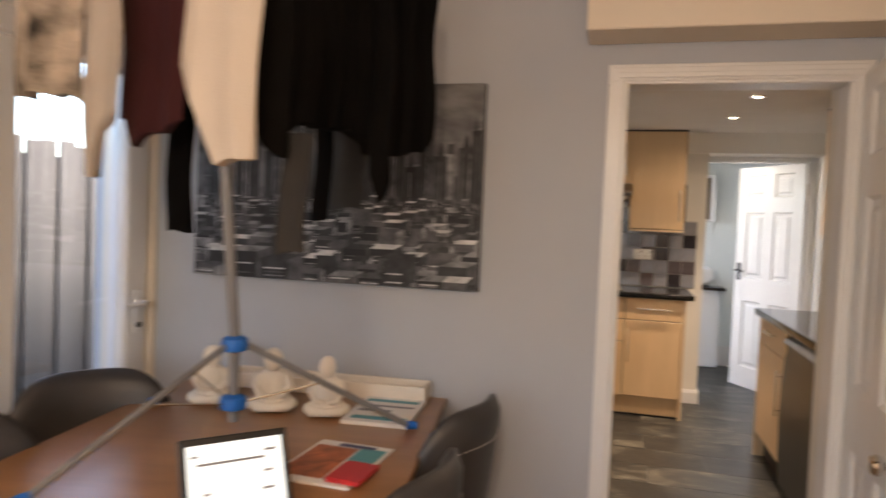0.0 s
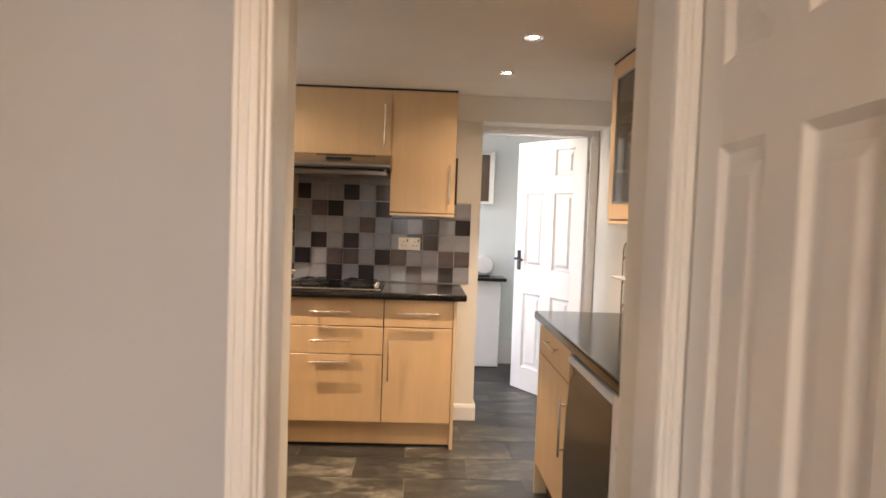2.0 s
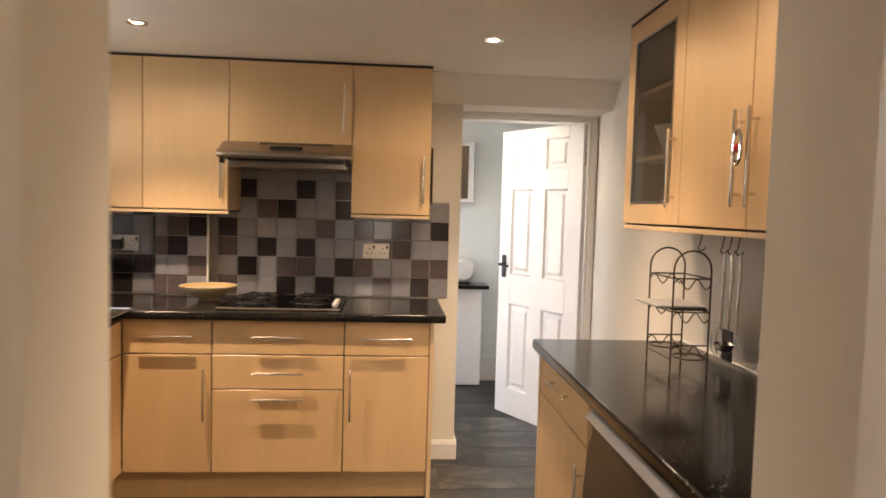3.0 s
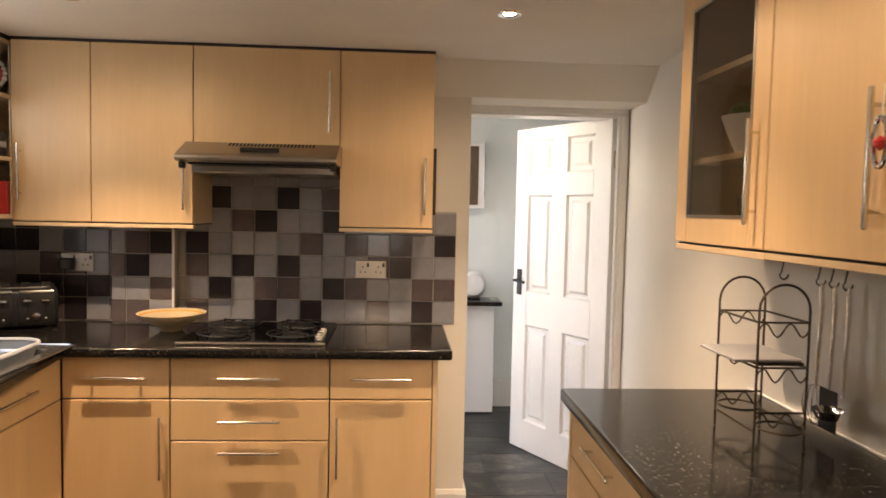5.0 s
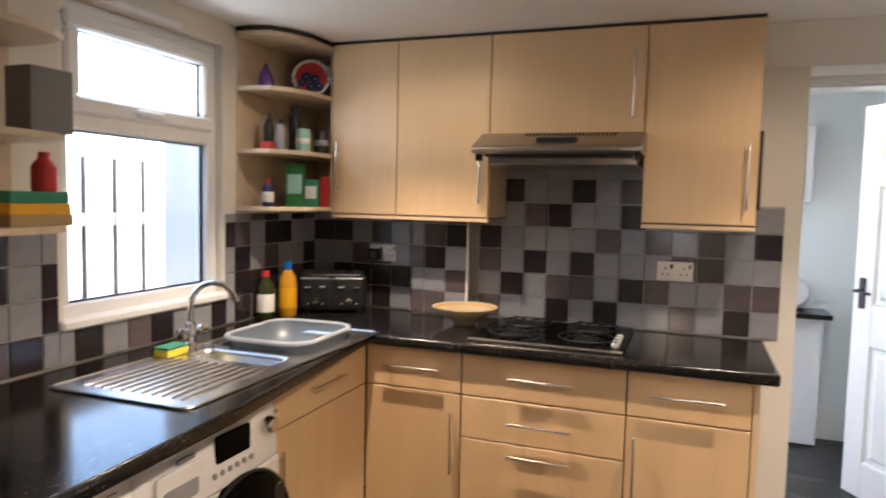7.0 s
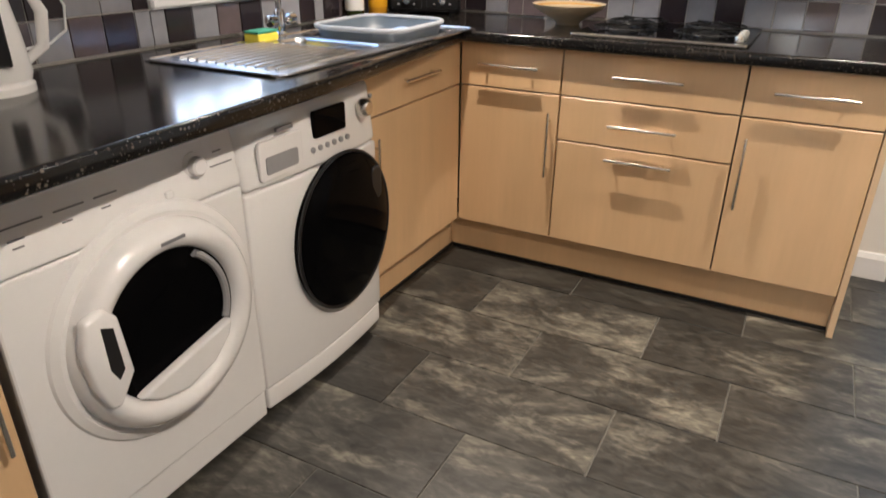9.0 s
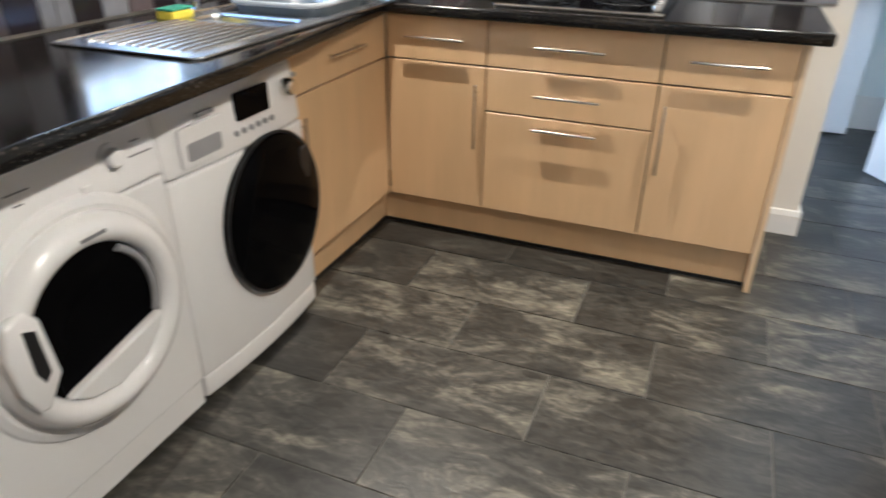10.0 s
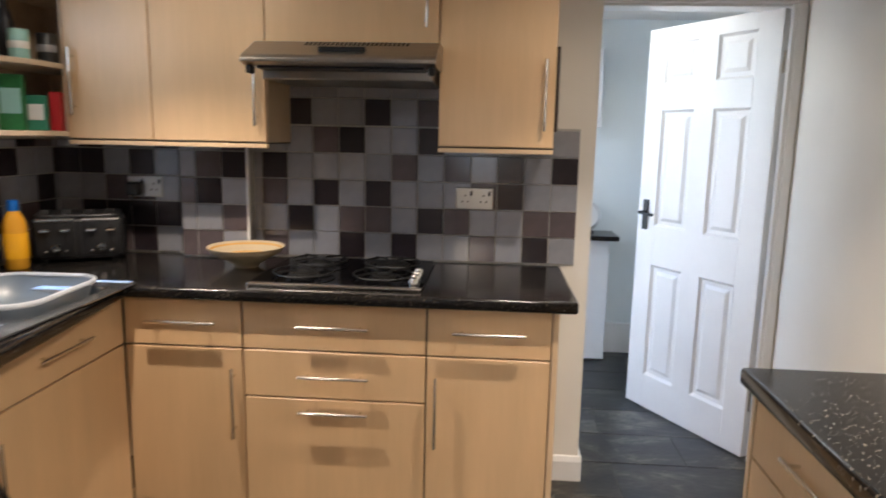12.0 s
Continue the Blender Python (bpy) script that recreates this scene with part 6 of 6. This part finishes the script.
for x in (-0.42, 0.42):
    for y in (-0.70, 0.70):
        part("leg", bm_box(x - 0.035, x + 0.035, y - 0.035, y + 0.035, 0, 0.705, 0.004), "tabletop", tbl)


def dining_chair(m, label):
    """Upholstered chair with a bowed back: local +y is its front."""
    c = thing("dining_chair", m, label, "chair", "chairs round the table")
    part("seat", smooth(bm_prism(rounded(-0.225, 0.225, -0.21, 0.22, 0.06), 0.40, 0.48, 0.02, seg=3), 50), "leather", c)
    b = bmesh.new()
    nu, nv = 16, 10
    front, back = [], []
    for j in range(nv + 1):
        v = j / nv
        fr_, bk_ = [], []
        for i in range(nu + 1):
            u = 2 * i / nu - 1
            wide = 0.245 - 0.02 * v
            top = 0.845 - 0.10 * abs(u) ** 5
            z = 0.47 + (top - 0.47) * v
            bow = 0.085 * u * u
            puff = 0.026 * (1 - abs(u) ** 6) * (1 - (2 * v - 1) ** 8) + 0.008
            y = -0.235 - 0.05 * v + bow
            fr_.append(b.verts.new((wide * u, y + puff, z)))
            bk_.append(b.verts.new((wide * u, y - puff, z)))
        front.append(fr_)
        back.append(bk_)
    for g_, flip in ((front, 1), (back, -1)):
        for j in range(nv):
            for i in range(nu):
                f4 = (g_[j][i], g_[j][i + 1], g_[j + 1][i + 1], g_[j + 1][i])
                b.faces.new(f4 if flip > 0 else f4[::-1])
    for j in range(nv):
        b.faces.new((front[j][0], front[j + 1][0], back[j + 1][0], back[j][0]))
        b.faces.new((front[j][nu], back[j][nu], back[j + 1][nu], front[j + 1][nu]))
    for i in range(nu):
        b.faces.new((front[nv][i], front[nv][i + 1], back[nv][i + 1], back[nv][i]))
        b.faces.new((front[0][i], back[0][i], back[0][i + 1], front[0][i + 1]))
    bmesh.ops.recalc_face_normals(b, faces=b.faces[:])
    bk = part("backrest", smooth(b, 80), "leather", c)
    st = []
    for i in range(41):
        u = (2 * i / 40 - 1) * 0.9
        st.append((0.235 * u, -0.235 - 0.036 + 0.085 * u * u - 0.035, 0.735 - 0.05 * abs(u) ** 5))
    sb = bmesh.new()
    for i in range(0, 40, 2):
        join(sb, bm_tube([st[i], st[i + 1]], 0.0016, 5))
    part("stitching", sb, "thread", bk, "white stitched seam")
    for x in (-0.19, 0.19):
        for y in (-0.19, 0.19):
            part("leg", smooth(bm_tube([(x, y, 0.41), (x * 1.08, y * 1.08, 0.0)], [0.02, 0.013], 10)), "dark_trim_shade", c)
    return c


ch = dining_chair(pose(-0.70, 1.99, 0, 0, 0, 78), "dark grey leather dining chair with white stitching at the table")
copy_thing(ch, pose(-0.69, 1.44, 0, 0, 0, 82))
copy_thing(ch, pose(-1.45, 1.64, 0, 0, 0, -126))
copy_thing(ch, pose(-1.36, 1.20, 0, 0, 0, -100))

# the airer stands on the table
PX, PY = -1.055, 1.637
ar = thing("clothes_airer", (PX, PY, 0.735), "grey upright clothes airer with blue joints standing on the table", "clothes airer")
TX, TY = PX + 0.02, PY - 0.19      # the pole leans
part("pole", smooth(bm_tube([(PX, PY, 0.80), (PX, PY, 1.01), (TX, TY, 2.10)], 0.014, 12)), "pole", ar, local=False)
for z in (1.01, 0.852):
    hb = part("hub", smooth(bm_lathe([(0.020, -0.022), (0.034, -0.016), (0.036, 0.0), (0.034, 0.014), (0.018, 0.022)], 20, (PX, PY, z))), "blue", ar, "blue plastic joint", local=False)
for dx, dy in ((0.42, 0.31), (-0.44, 0.24), (-0.19, -0.50)):
    lg = part("leg", smooth(bm_tube([(PX + dx * 0.05, PY + dy * 0.05, 1.008), (PX + dx * 0.97, PY + dy * 0.97, 0.748)], 0.009, 8)), "pole", ar, local=False)
    part("strut", smooth(bm_tube([(PX + dx * 0.06, PY + dy * 0.06, 0.852), (PX + dx * 0.45, PY + dy * 0.45, 0.892)], 0.003, 6)), "steel", lg, local=False)
    part("foot", smooth(bm_tube([(PX + dx * 0.95, PY + dy * 0.95, 0.752), (PX + dx * 1.01, PY + dy * 1.01, 0.748)], 0.0125, 10)), "blue", lg, "blue plastic foot", local=False)
for k, (dx, dy) in enumerate(((0.55, 0.12), (-0.35, -0.42), (0.12, -0.55), (-0.55, 0.12), (0.3, 0.35))):
    part("arm", smooth(bm_tube([(TX, TY, 2.05), (TX + dx, TY + dy, 2.03)], 0.007, 8)), "pole", ar, local=False)


def garment(name, cols, y, material, label, top=2.03, wave=0.018, thick=0.03, seed=1):
    """Hanging cloth: cols of (x, bottom z) or (x, bottom z, y) along its rail; folds run down it."""
    random.seed(seed)
    n, rows = 56, 14
    pts = [(k[0], k[2] if len(k) > 2 else y, k[1]) for k in cols]
    run = [0.0]
    for p, q in zip(pts, pts[1:]):
        run.append(run[-1] + math.hypot(q[0] - p[0], q[1] - p[1]))

    def along(d):
        for i in range(len(pts) - 1):
            if d <= run[i + 1] + 1e-6:
                f = (d - run[i]) / max(1e-6, run[i + 1] - run[i])
                p, q = pts[i], pts[i + 1]
                w = run[i + 1] - run[i]
                return [p[k] + (q[k] - p[k]) * f for k in range(3)] + [-(q[1] - p[1]) / w, (q[0] - p[0]) / w]

    ph = [random.random() * 6.28 for _ in range(4)]
    b = bmesh.new()
    g1, g2 = [], []
    for j in range(rows + 1):
        a1, a2 = [], []
        for i in range(n + 1):
            d = run[-1] * i / n
            x, yy, zb, nx, ny = along(d)
            zb += 0.004 * math.sin(d * 70 + ph[3])
            z = top + (zb - top) * j / rows
            edge = min(1.0, 5 * i / n, 5 * (n - i) / n)
            f = wave * (0.3 + 0.7 * j / rows) * (math.sin(d * 38 + ph[0] + 0.6 * z) + 0.5 * math.sin(d * 83 + ph[1] + 2 * z))
            x += nx * f + 0.006 * math.sin(z * 17 + ph[2])
            yy += ny * f
            h = thick * 0.5 * edge + 0.002
            a1.append(b.verts.new((x - nx * h, yy - ny * h, z)))
            a2.append(b.verts.new((x + nx * h, yy + ny * h, z)))
        g1.append(a1)
        g2.append(a2)
    for j in range(rows):
        for i in range(n):
            b.faces.new((g1[j][i], g1[j][i + 1], g1[j + 1][i + 1], g1[j + 1][i]))
            b.faces.new((g2[j][i], g2[j + 1][i], g2[j + 1][i + 1], g2[j][i + 1]))
        b.faces.new((g1[j][0], g1[j + 1][0], g2[j + 1][0], g2[j][0]))
        b.faces.new((g1[j][n], g2[j][n], g2[j + 1][n], g1[j + 1][n]))
    for i in range(n):
        b.faces.new((g1[0][i], g2[0][i], g2[0][i + 1], g1[0][i + 1]))
        b.faces.new((g1[rows][i], g1[rows][i + 1], g2[rows][i + 1], g2[rows][i]))
    bmesh.ops.recalc_face_normals(b, faces=b.faces[:])
    mid = ((pts[0][0] + pts[-1][0]) / 2, (pts[0][1] + pts[-1][1]) / 2, min(p[2] for p in pts))
    return solo(name, smooth(b, 70), material, label, "clothing", group="washing on the airer", base=mid)


garment("printed_top", [(-1.66, 1.645), (-1.48, 1.652), (-1.44, 1.62)], 1.5, "cloth_print", "cream cotton top with a dark print on the airer", seed=2)
garment("cream_sleeve_shirt", [(-1.405, 1.445), (-1.355, 1.432), (-1.335, 1.55), (-1.30, 1.60)], 1.47, "cloth_cream", "cream long-sleeved shirt on the airer", wave=0.010, seed=3)
garment("maroon_top", [(-1.40, 1.60), (-1.365, 1.60), (-1.345, 1.53), (-1.30, 1.56), (-1.20, 1.60)], 1.60, "cloth_maroon", "dark maroon top on the airer", wave=0.012, seed=4)
garment("black_legging", [(-1.398, 1.300), (-1.317, 1.298)], 1.80, "cloth_black", "black leggings hanging from the airer", wave=0.006, seed=5)
garment("cream_jumper", [(-0.800, 1.60), (-0.765, 1.53), (-0.736, 1.437), (-0.662, 1.452), (-0.655, 1.57)], 1.04, "cloth_cream", "cream jumper sleeve hanging from the airer", wave=0.006, thick=0.03, seed=6)
garment("black_jacket", [(-0.715, 1.54, 1.10), (-0.696, 1.482, 1.12), (-0.673, 1.465, 1.15), (-0.701, 1.544, 1.25), (-0.727, 1.558, 1.45), (-0.715, 1.570, 1.58), (-0.700, 1.525, 1.64), (-0.676, 1.53, 1.75), (-0.647, 1.556, 1.92), (-0.628, 1.601, 1.99)], 1.5, "cloth_black", "black jacket hanging from the airer", wave=0.010, thick=0.03, seed=7)
garment("black_sleeve", [(-0.872, 1.352), (-0.822, 1.346)], 1.70, "cloth_black", "black sleeve hanging behind the jacket", wave=0.004, thick=0.03, seed=8)
garment("black_strap", [(-0.655, 1.46), (-0.636, 1.395), (-0.620, 1.42), (-0.605, 1.46)], 1.56, "cloth_black", "black strap hanging below the jacket hem", wave=0.003, thick=0.012, seed=10)
garment("charcoal_trousers", [(-0.690, 1.285), (-0.635, 1.29)], 1.19, "cloth_grey", "charcoal trousers hanging behind the jumper", top=1.51, wave=0.008, thick=0.02, seed=9)
garment("slate_scarf", [(-0.935, 1.385), (-0.83, 1.39)], 1.95, "cloth_slate", "slate grey scarf hanging near the wall", wave=0.008, thick=0.02, seed=11)


def statue(x, y, rz, s, label):
    """Small seated figure as one plain shape."""
    b = bm_lathe([(0.001, 0), (0.062, 0.004), (0.070, 0.020), (0.058, 0.040), (0.036, 0.052), (0.001, 0.055)], 24, (0, 0, 0), "z", 1.0, 0.72)
    join(b, bm_lathe([(0.030, 0.03), (0.040, 0.06), (0.043, 0.09), (0.036, 0.115), (0.016, 0.128), (0.001, 0.13)], 20, (0, 0.006, 0), "z", 1.0, 0.75))
    join(b, bm_lathe([(0.001, 0.118), (0.016, 0.122), (0.027, 0.140), (0.029, 0.158), (0.024, 0.178), (0.012, 0.190), (0.001, 0.193)], 20, (0, 0, 0)))
    for sx in (-1, 1):
        join(b, bm_tube([(sx * 0.038, 0.004, 0.11), (sx * 0.052, -0.010, 0.075), (sx * 0.030, -0.040, 0.052), (sx * 0.008, -0.046, 0.05)], [0.013, 0.013, 0.011, 0.008], 10))
        join(b, bm_tube([(sx * 0.06, -0.005, 0.022), (sx * 0.045, -0.04, 0.02), (-sx * 0.01, -0.052, 0.018)], [0.018, 0.018, 0.012], 10))
    bmesh.ops.scale(b, vec=(s, s, s), verts=b.verts[:])
    me = bpy.data.meshes.new("seated_statue")
    smooth(b, 60).to_mesh(me)
    b.free()
    me.materials.append(M["plaster"])
    ob = new("seated_statue", me)
    ob.matrix_world = pose(x, y, 0.735, 0, 0, rz)
    return tagged(ob, label, "statue", "statues on the table")


statue(-1.125, 1.980, 25, 1.04, "cream plaster seated statue on the table")
statue(-0.942, 1.995, 20, 0.97, "cream plaster seated statue beside the papers")
statue(-1.352, 1.985, 30, 0.98, "cream plaster seated statue behind the airer pole")

ty = thing("long_tray", pose(-1.06, 2.262, 0.735, 0, 0, 4), "long narrow cream wooden tray with upright sides", "tray")
b = bm_box(-0.37, 0.37, -0.055, 0.055, 0, 0.012, 0.003)
part("base", b, "bowl_out", ty)
for x0, x1, y0, y1 in ((-0.37, 0.37, -0.058, -0.044), (-0.37, 0.37, 0.044, 0.058), (-0.37, -0.356, -0.0438, 0.0438), (0.356, 0.37, -0.0438, 0.0438)):
    part("side_board", bm_box(x0, x1, y0, y1, 0.0, 0.055, 0.003), "plaster", ty)


def sheet(name, x, y, z, w, d, rz, material, label, category, h=0.003, bars=()):
    t = thing(name, pose(x, y, z, 0, 0, rz), label, category)
    part("page_block", bm_box(-w / 2, w / 2, -d / 2, d / 2, 0, h, 0.0006), material, t)
    for x0, x1, y0, y1, m_ in bars:
        part("printed_block", bm_box(w * x0, w * x1, d * y0, d * y1, h - 0.0005, h + 0.0006), m_, t)
    return t


sheet("newspaper", -0.772, 2.075, 0.7352, 0.21, 0.29, 5, "paper", "folded newspaper with blue print on the table", "newspaper", 0.012,
      [(-0.42, 0.42, 0.30, 0.40, "teal"), (-0.40, 0.40, 0.10, 0.16, "print_grey"), (-0.40, 0.1, -0.1, -0.02, "print_grey"), (-0.40, 0.42, -0.40, -0.28, "teal")])
sheet("magazine", -0.742, 1.605, 0.7352, 0.21, 0.29, -2, "paper", "magazine with an orange and blue cover", "magazine", 0.006,
      [(-0.46, 0.10, -0.40, 0.36, "orange"), (0.12, 0.46, 0.05, 0.40, "teal"), (-0.2, 0.3, 0.38, 0.46, "navy"), (0.12, 0.46, -0.40, 0.0, "print_grey")])
sheet("red_notebook", -0.662, 1.530, 0.7422, 0.085, 0.12, -4, "red", "small red notebook lying on the magazine", "notebook", 0.012)

tb = thing("tablet", pose(-0.785, 1.238, 0.7355, -24, 0, 47), "lit tablet in a black case propped on the table", "tablet")
part("case", bm_box(-0.112, 0.112, -0.004, 0.010, 0.0, 0.175, 0.003, 2), "blackplastic", tb)
part("screen", bm_box(-0.098, 0.098, -0.0052, -0.0038, 0.014, 0.160), "screen", tb, "glowing white screen")
for x0, x1, z0 in ((-0.09, -0.075, 0.135), (0.06, 0.085, 0.132), (-0.08, 0.06, 0.118), (-0.07, -0.055, 0.06), (0.05, 0.075, 0.055), (0.055, 0.075, 0.09)):
    part("text_bar", bm_box(x0, x1, -0.0060, -0.0050, z0, z0 + 0.005), "print_grey", tb)
part("kickstand", bm_box(-0.06, 0.06, 0.010, 0.075, 0.0, 0.006), "blackplastic", tb)

# unseen ceiling lamp of the dining room, assumed: rose and cord only
pd = thing("ceiling_lamp", (-0.15, -0.6, 2.32), "plain white ceiling lamp, unseen, assumed for the warm light", "ceiling light")
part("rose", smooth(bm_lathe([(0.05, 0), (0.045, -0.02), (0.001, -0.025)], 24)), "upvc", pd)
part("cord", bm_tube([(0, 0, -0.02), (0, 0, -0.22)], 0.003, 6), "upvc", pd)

# ---- tiles of the splashbacks ----
TP, TS = 0.1044, 0.1014


def tile_mesh(name, w, h, material):
    me = bpy.data.meshes.new(name)
    b = bmesh.new()
    bmesh.ops.create_cube(b, size=1)
    for v in b.verts:
        top = v.co.y < 0
        k = 0.0014 if top else 0.0
        v.co = Vector(((w / 2 - k) * (1 if v.co.x > 0 else -1), -0.006 if top else 0.0, (h / 2 - k) * (1 if v.co.z > 0 else -1)))
    b.to_mesh(me)
    b.free()
    me.materials.append(M[material])
    return me


TMESH = {(k, TS, TS): tile_mesh("tile", TS, TS, "tile_" + k) for k in ("light", "dark", "mid")}


def tile_at(parent, m, tone, w=TS, h=TS):
    key = (tone, round(w, 4), round(h, 4))
    if key not in TMESH:
        TMESH[key] = tile_mesh("tile", w, h, "tile_" + tone)
    o = new("tile", TMESH[key])
    o.parent = parent
    o.matrix_parent_inverse = parent.matrix_basis.inverted()
    o.matrix_basis = m
    return o


def splashback(name, origin, rz, length, rows, label, tones, bed, first=TS, z0=0.917):
    """Rows of tiles along a wall from origin; local x along the wall, faces -y. bed: heights of the grout bed."""
    s = thing(name, pose(origin[0], origin[1], 0, 0, 0, rz), label, "splashback", kind="structure")
    part("grout_bed", bm_box(0, length, -0.0035, 0.0, bed[0], bed[1]), "grout", s)
    base = s.matrix_basis.copy()
    for r in range(rows):
        x, c = 0.0, 0
        while x < length - 0.012:
            w = (first if c == 0 else TS)
            w = min(w, length - x)
            z = z0 + r * TP + TS / 2
            h = min(TS, bed[1] - (z0 + r * TP))
            if h > 0.01:
                zc = z0 + r * TP + h / 2
                tile_at(s, base @ pose(x + w / 2, -0.0025, zc), tones(r, c), w, h)
            x += w + TP - TS
            c += 1
    return s


# columns counted from the right-hand end of the hob wall
DARK = {(0, 8), (0, 6), (0, 1), (1, 10), (1, 5), (2, 9), (2, 7), (2, 2), (3, 11), (3, 2), (3, 0), (4, 8), (4, 5), (5, 10), (5, 7)}
MIDS = {(0, 3), (0, 11), (1, 8), (1, 7), (1, 4), (1, 1), (1, 0), (2, 11), (2, 3), (3, 6), (3, 4), (4, 9), (5, 5)}
NC = 12


def hob_tone(r, c):
    k = NC - c
    return "dark" if (r, k) in DARK else ("mid" if (r, k) in MIDS else "light")


def grid(rows, from_right=0):
    """Tones by letter, bottom row first; from_right counts the columns from the far end."""
    names = {"d": "dark", "m": "mid", "l": "light"}

    def tone(r, c):
        k = from_right - 1 - c if from_right else c
        row = rows[min(r, len(rows) - 1)]
        return names[row[k % len(row)]]

    return tone


HX = -0.758
splashback("splashback_hob", (HX, YH - 0.0005), 0, 0.527 - HX, 5, "grey and plum ceramic tile splashback behind the hob", hob_tone, (0.9105, 1.4443), first=0.527 - HX - NC * TP)
splashback("splashback_hood", (0.527 - 11 * TP, YH - 0.0012), 0, TP * 6 - 0.003, 2, "tiles rising behind the extractor hood", lambda r, c: hob_tone(r + 5, c + 2), (1.4445, 1.62), z0=0.917 + 5 * TP + 0.003)
splashback("splashback_boxing", (-1.030, 5.6145), 0, 0.268, 5, "tiles on the pipe boxing", grid(("mmld", "llmd", "mdlm", "lmdd", "llm")), (0.9105, CB - 0.007), first=0.06)
splashback("splashback_corner", (XL, YH - 0.0006), 0, -1.031 - XL, 5, "tiles in the corner behind the toaster", grid(("dlmdlm", "lddddd", "llmdlm", "ddldld", "ldlldm")), (0.9105, CB - 0.007))
splashback("splashback_window_far", (XL + 0.0006, 4.968), 90, YH - 4.968 - 0.004, 5, "tiles between the window and the corner", grid(("ldmldml", "ldddlmd", "ldlmlld", "dmlddll", "llmdldm")), (0.9105, CB - 0.007), first=0.052)
splashback("splashback_sill", (XL + 0.0006, WX0 - 0.022), 90, 4.966 - WX0 + 0.022, 2, "row of tiles below the window sill", grid(("ldlmdlld", "lmdlmldl")), (0.9105, WZ0 - 0.0225), first=0.052)
splashback("splashback_kettle", (XL + 0.0006, YN + 0.002), 90, WX0 - 0.0235 - YN - 0.002, 4, "tiles above the worktop beside the window", grid(("ldmlmdllmldlmdl", "dllddmlldlmlldm", "dldlmdldllmdlld", "lldldllmdlldmll"), 15), (0.9105, 1.325), first=WX0 - 0.0235 - YN - 0.002 - 13 * TP - 0.055)

# ---- floor tiles ----
FP, FL, FG = 0.2955, 0.606, 0.003
fl = structure("floor_kitchen", bm_box(XL, XF, YD - 0.002, 6.0, -0.08, -0.0030), "joint", "slate-effect kitchen floor tiles", "floor")
structure("floor_utility", bm_box(-0.6, 1.62, 6.0, 7.44, -0.08, -0.0032), "joint", "utility room floor below the tiles", "floor")
FM = {}


def floor_tile(x0, x1, y0, y1):
    key = (round(x1 - x0, 3), round(y1 - y0, 3))
    if key not in FM:
        me = bpy.data.meshes.new("floor_tile")
        b = bmesh.new()
        bmesh.ops.create_cube(b, size=1)
        for v in b.verts:
            k = 0.0012 if v.co.z > 0 else 0.0
            v.co = Vector(((key[0] / 2 - k) * (1 if v.co.x > 0 else -1), (key[1] / 2 - k) * (1 if v.co.y > 0 else -1), 0.0 if v.co.z > 0 else -0.003))
        b.to_mesh(me)
        b.free()
        me.materials.append(M["slate"])
        FM[key] = me
    o = new("floor_tile", FM[key])
    o.location = ((x0 + x1) / 2, (y0 + y1) / 2, 0)
    o.parent = fl


for r in range(-7, 11):
    y0, y1 = 4.372 + r * FP, 4.372 + (r + 1) * FP - FG
    y0, y1 = max(y0, YD), min(y1, 7.425)
    if y1 - y0 < 0.02:
        continue
    xa, xb = (-1.15, (XR if y1 < 4.56 else XF) - 0.001) if y0 < 5.9 else (-0.39, 1.615)
    if y1 <= YN:
        xa, xb = OX0 + 0.012, OX1 - 0.04
    off = -0.455 if r % 2 == 0 else -0.122
    k0 = math.floor((xa - off) / FL)
    for k in range(k0, k0 + 8):
        a, c = max(xa, off + k * FL), min(xb, off + (k + 1) * FL - FG)
        if c - a > 0.015:
            floor_tile(a, c, y0, y1)
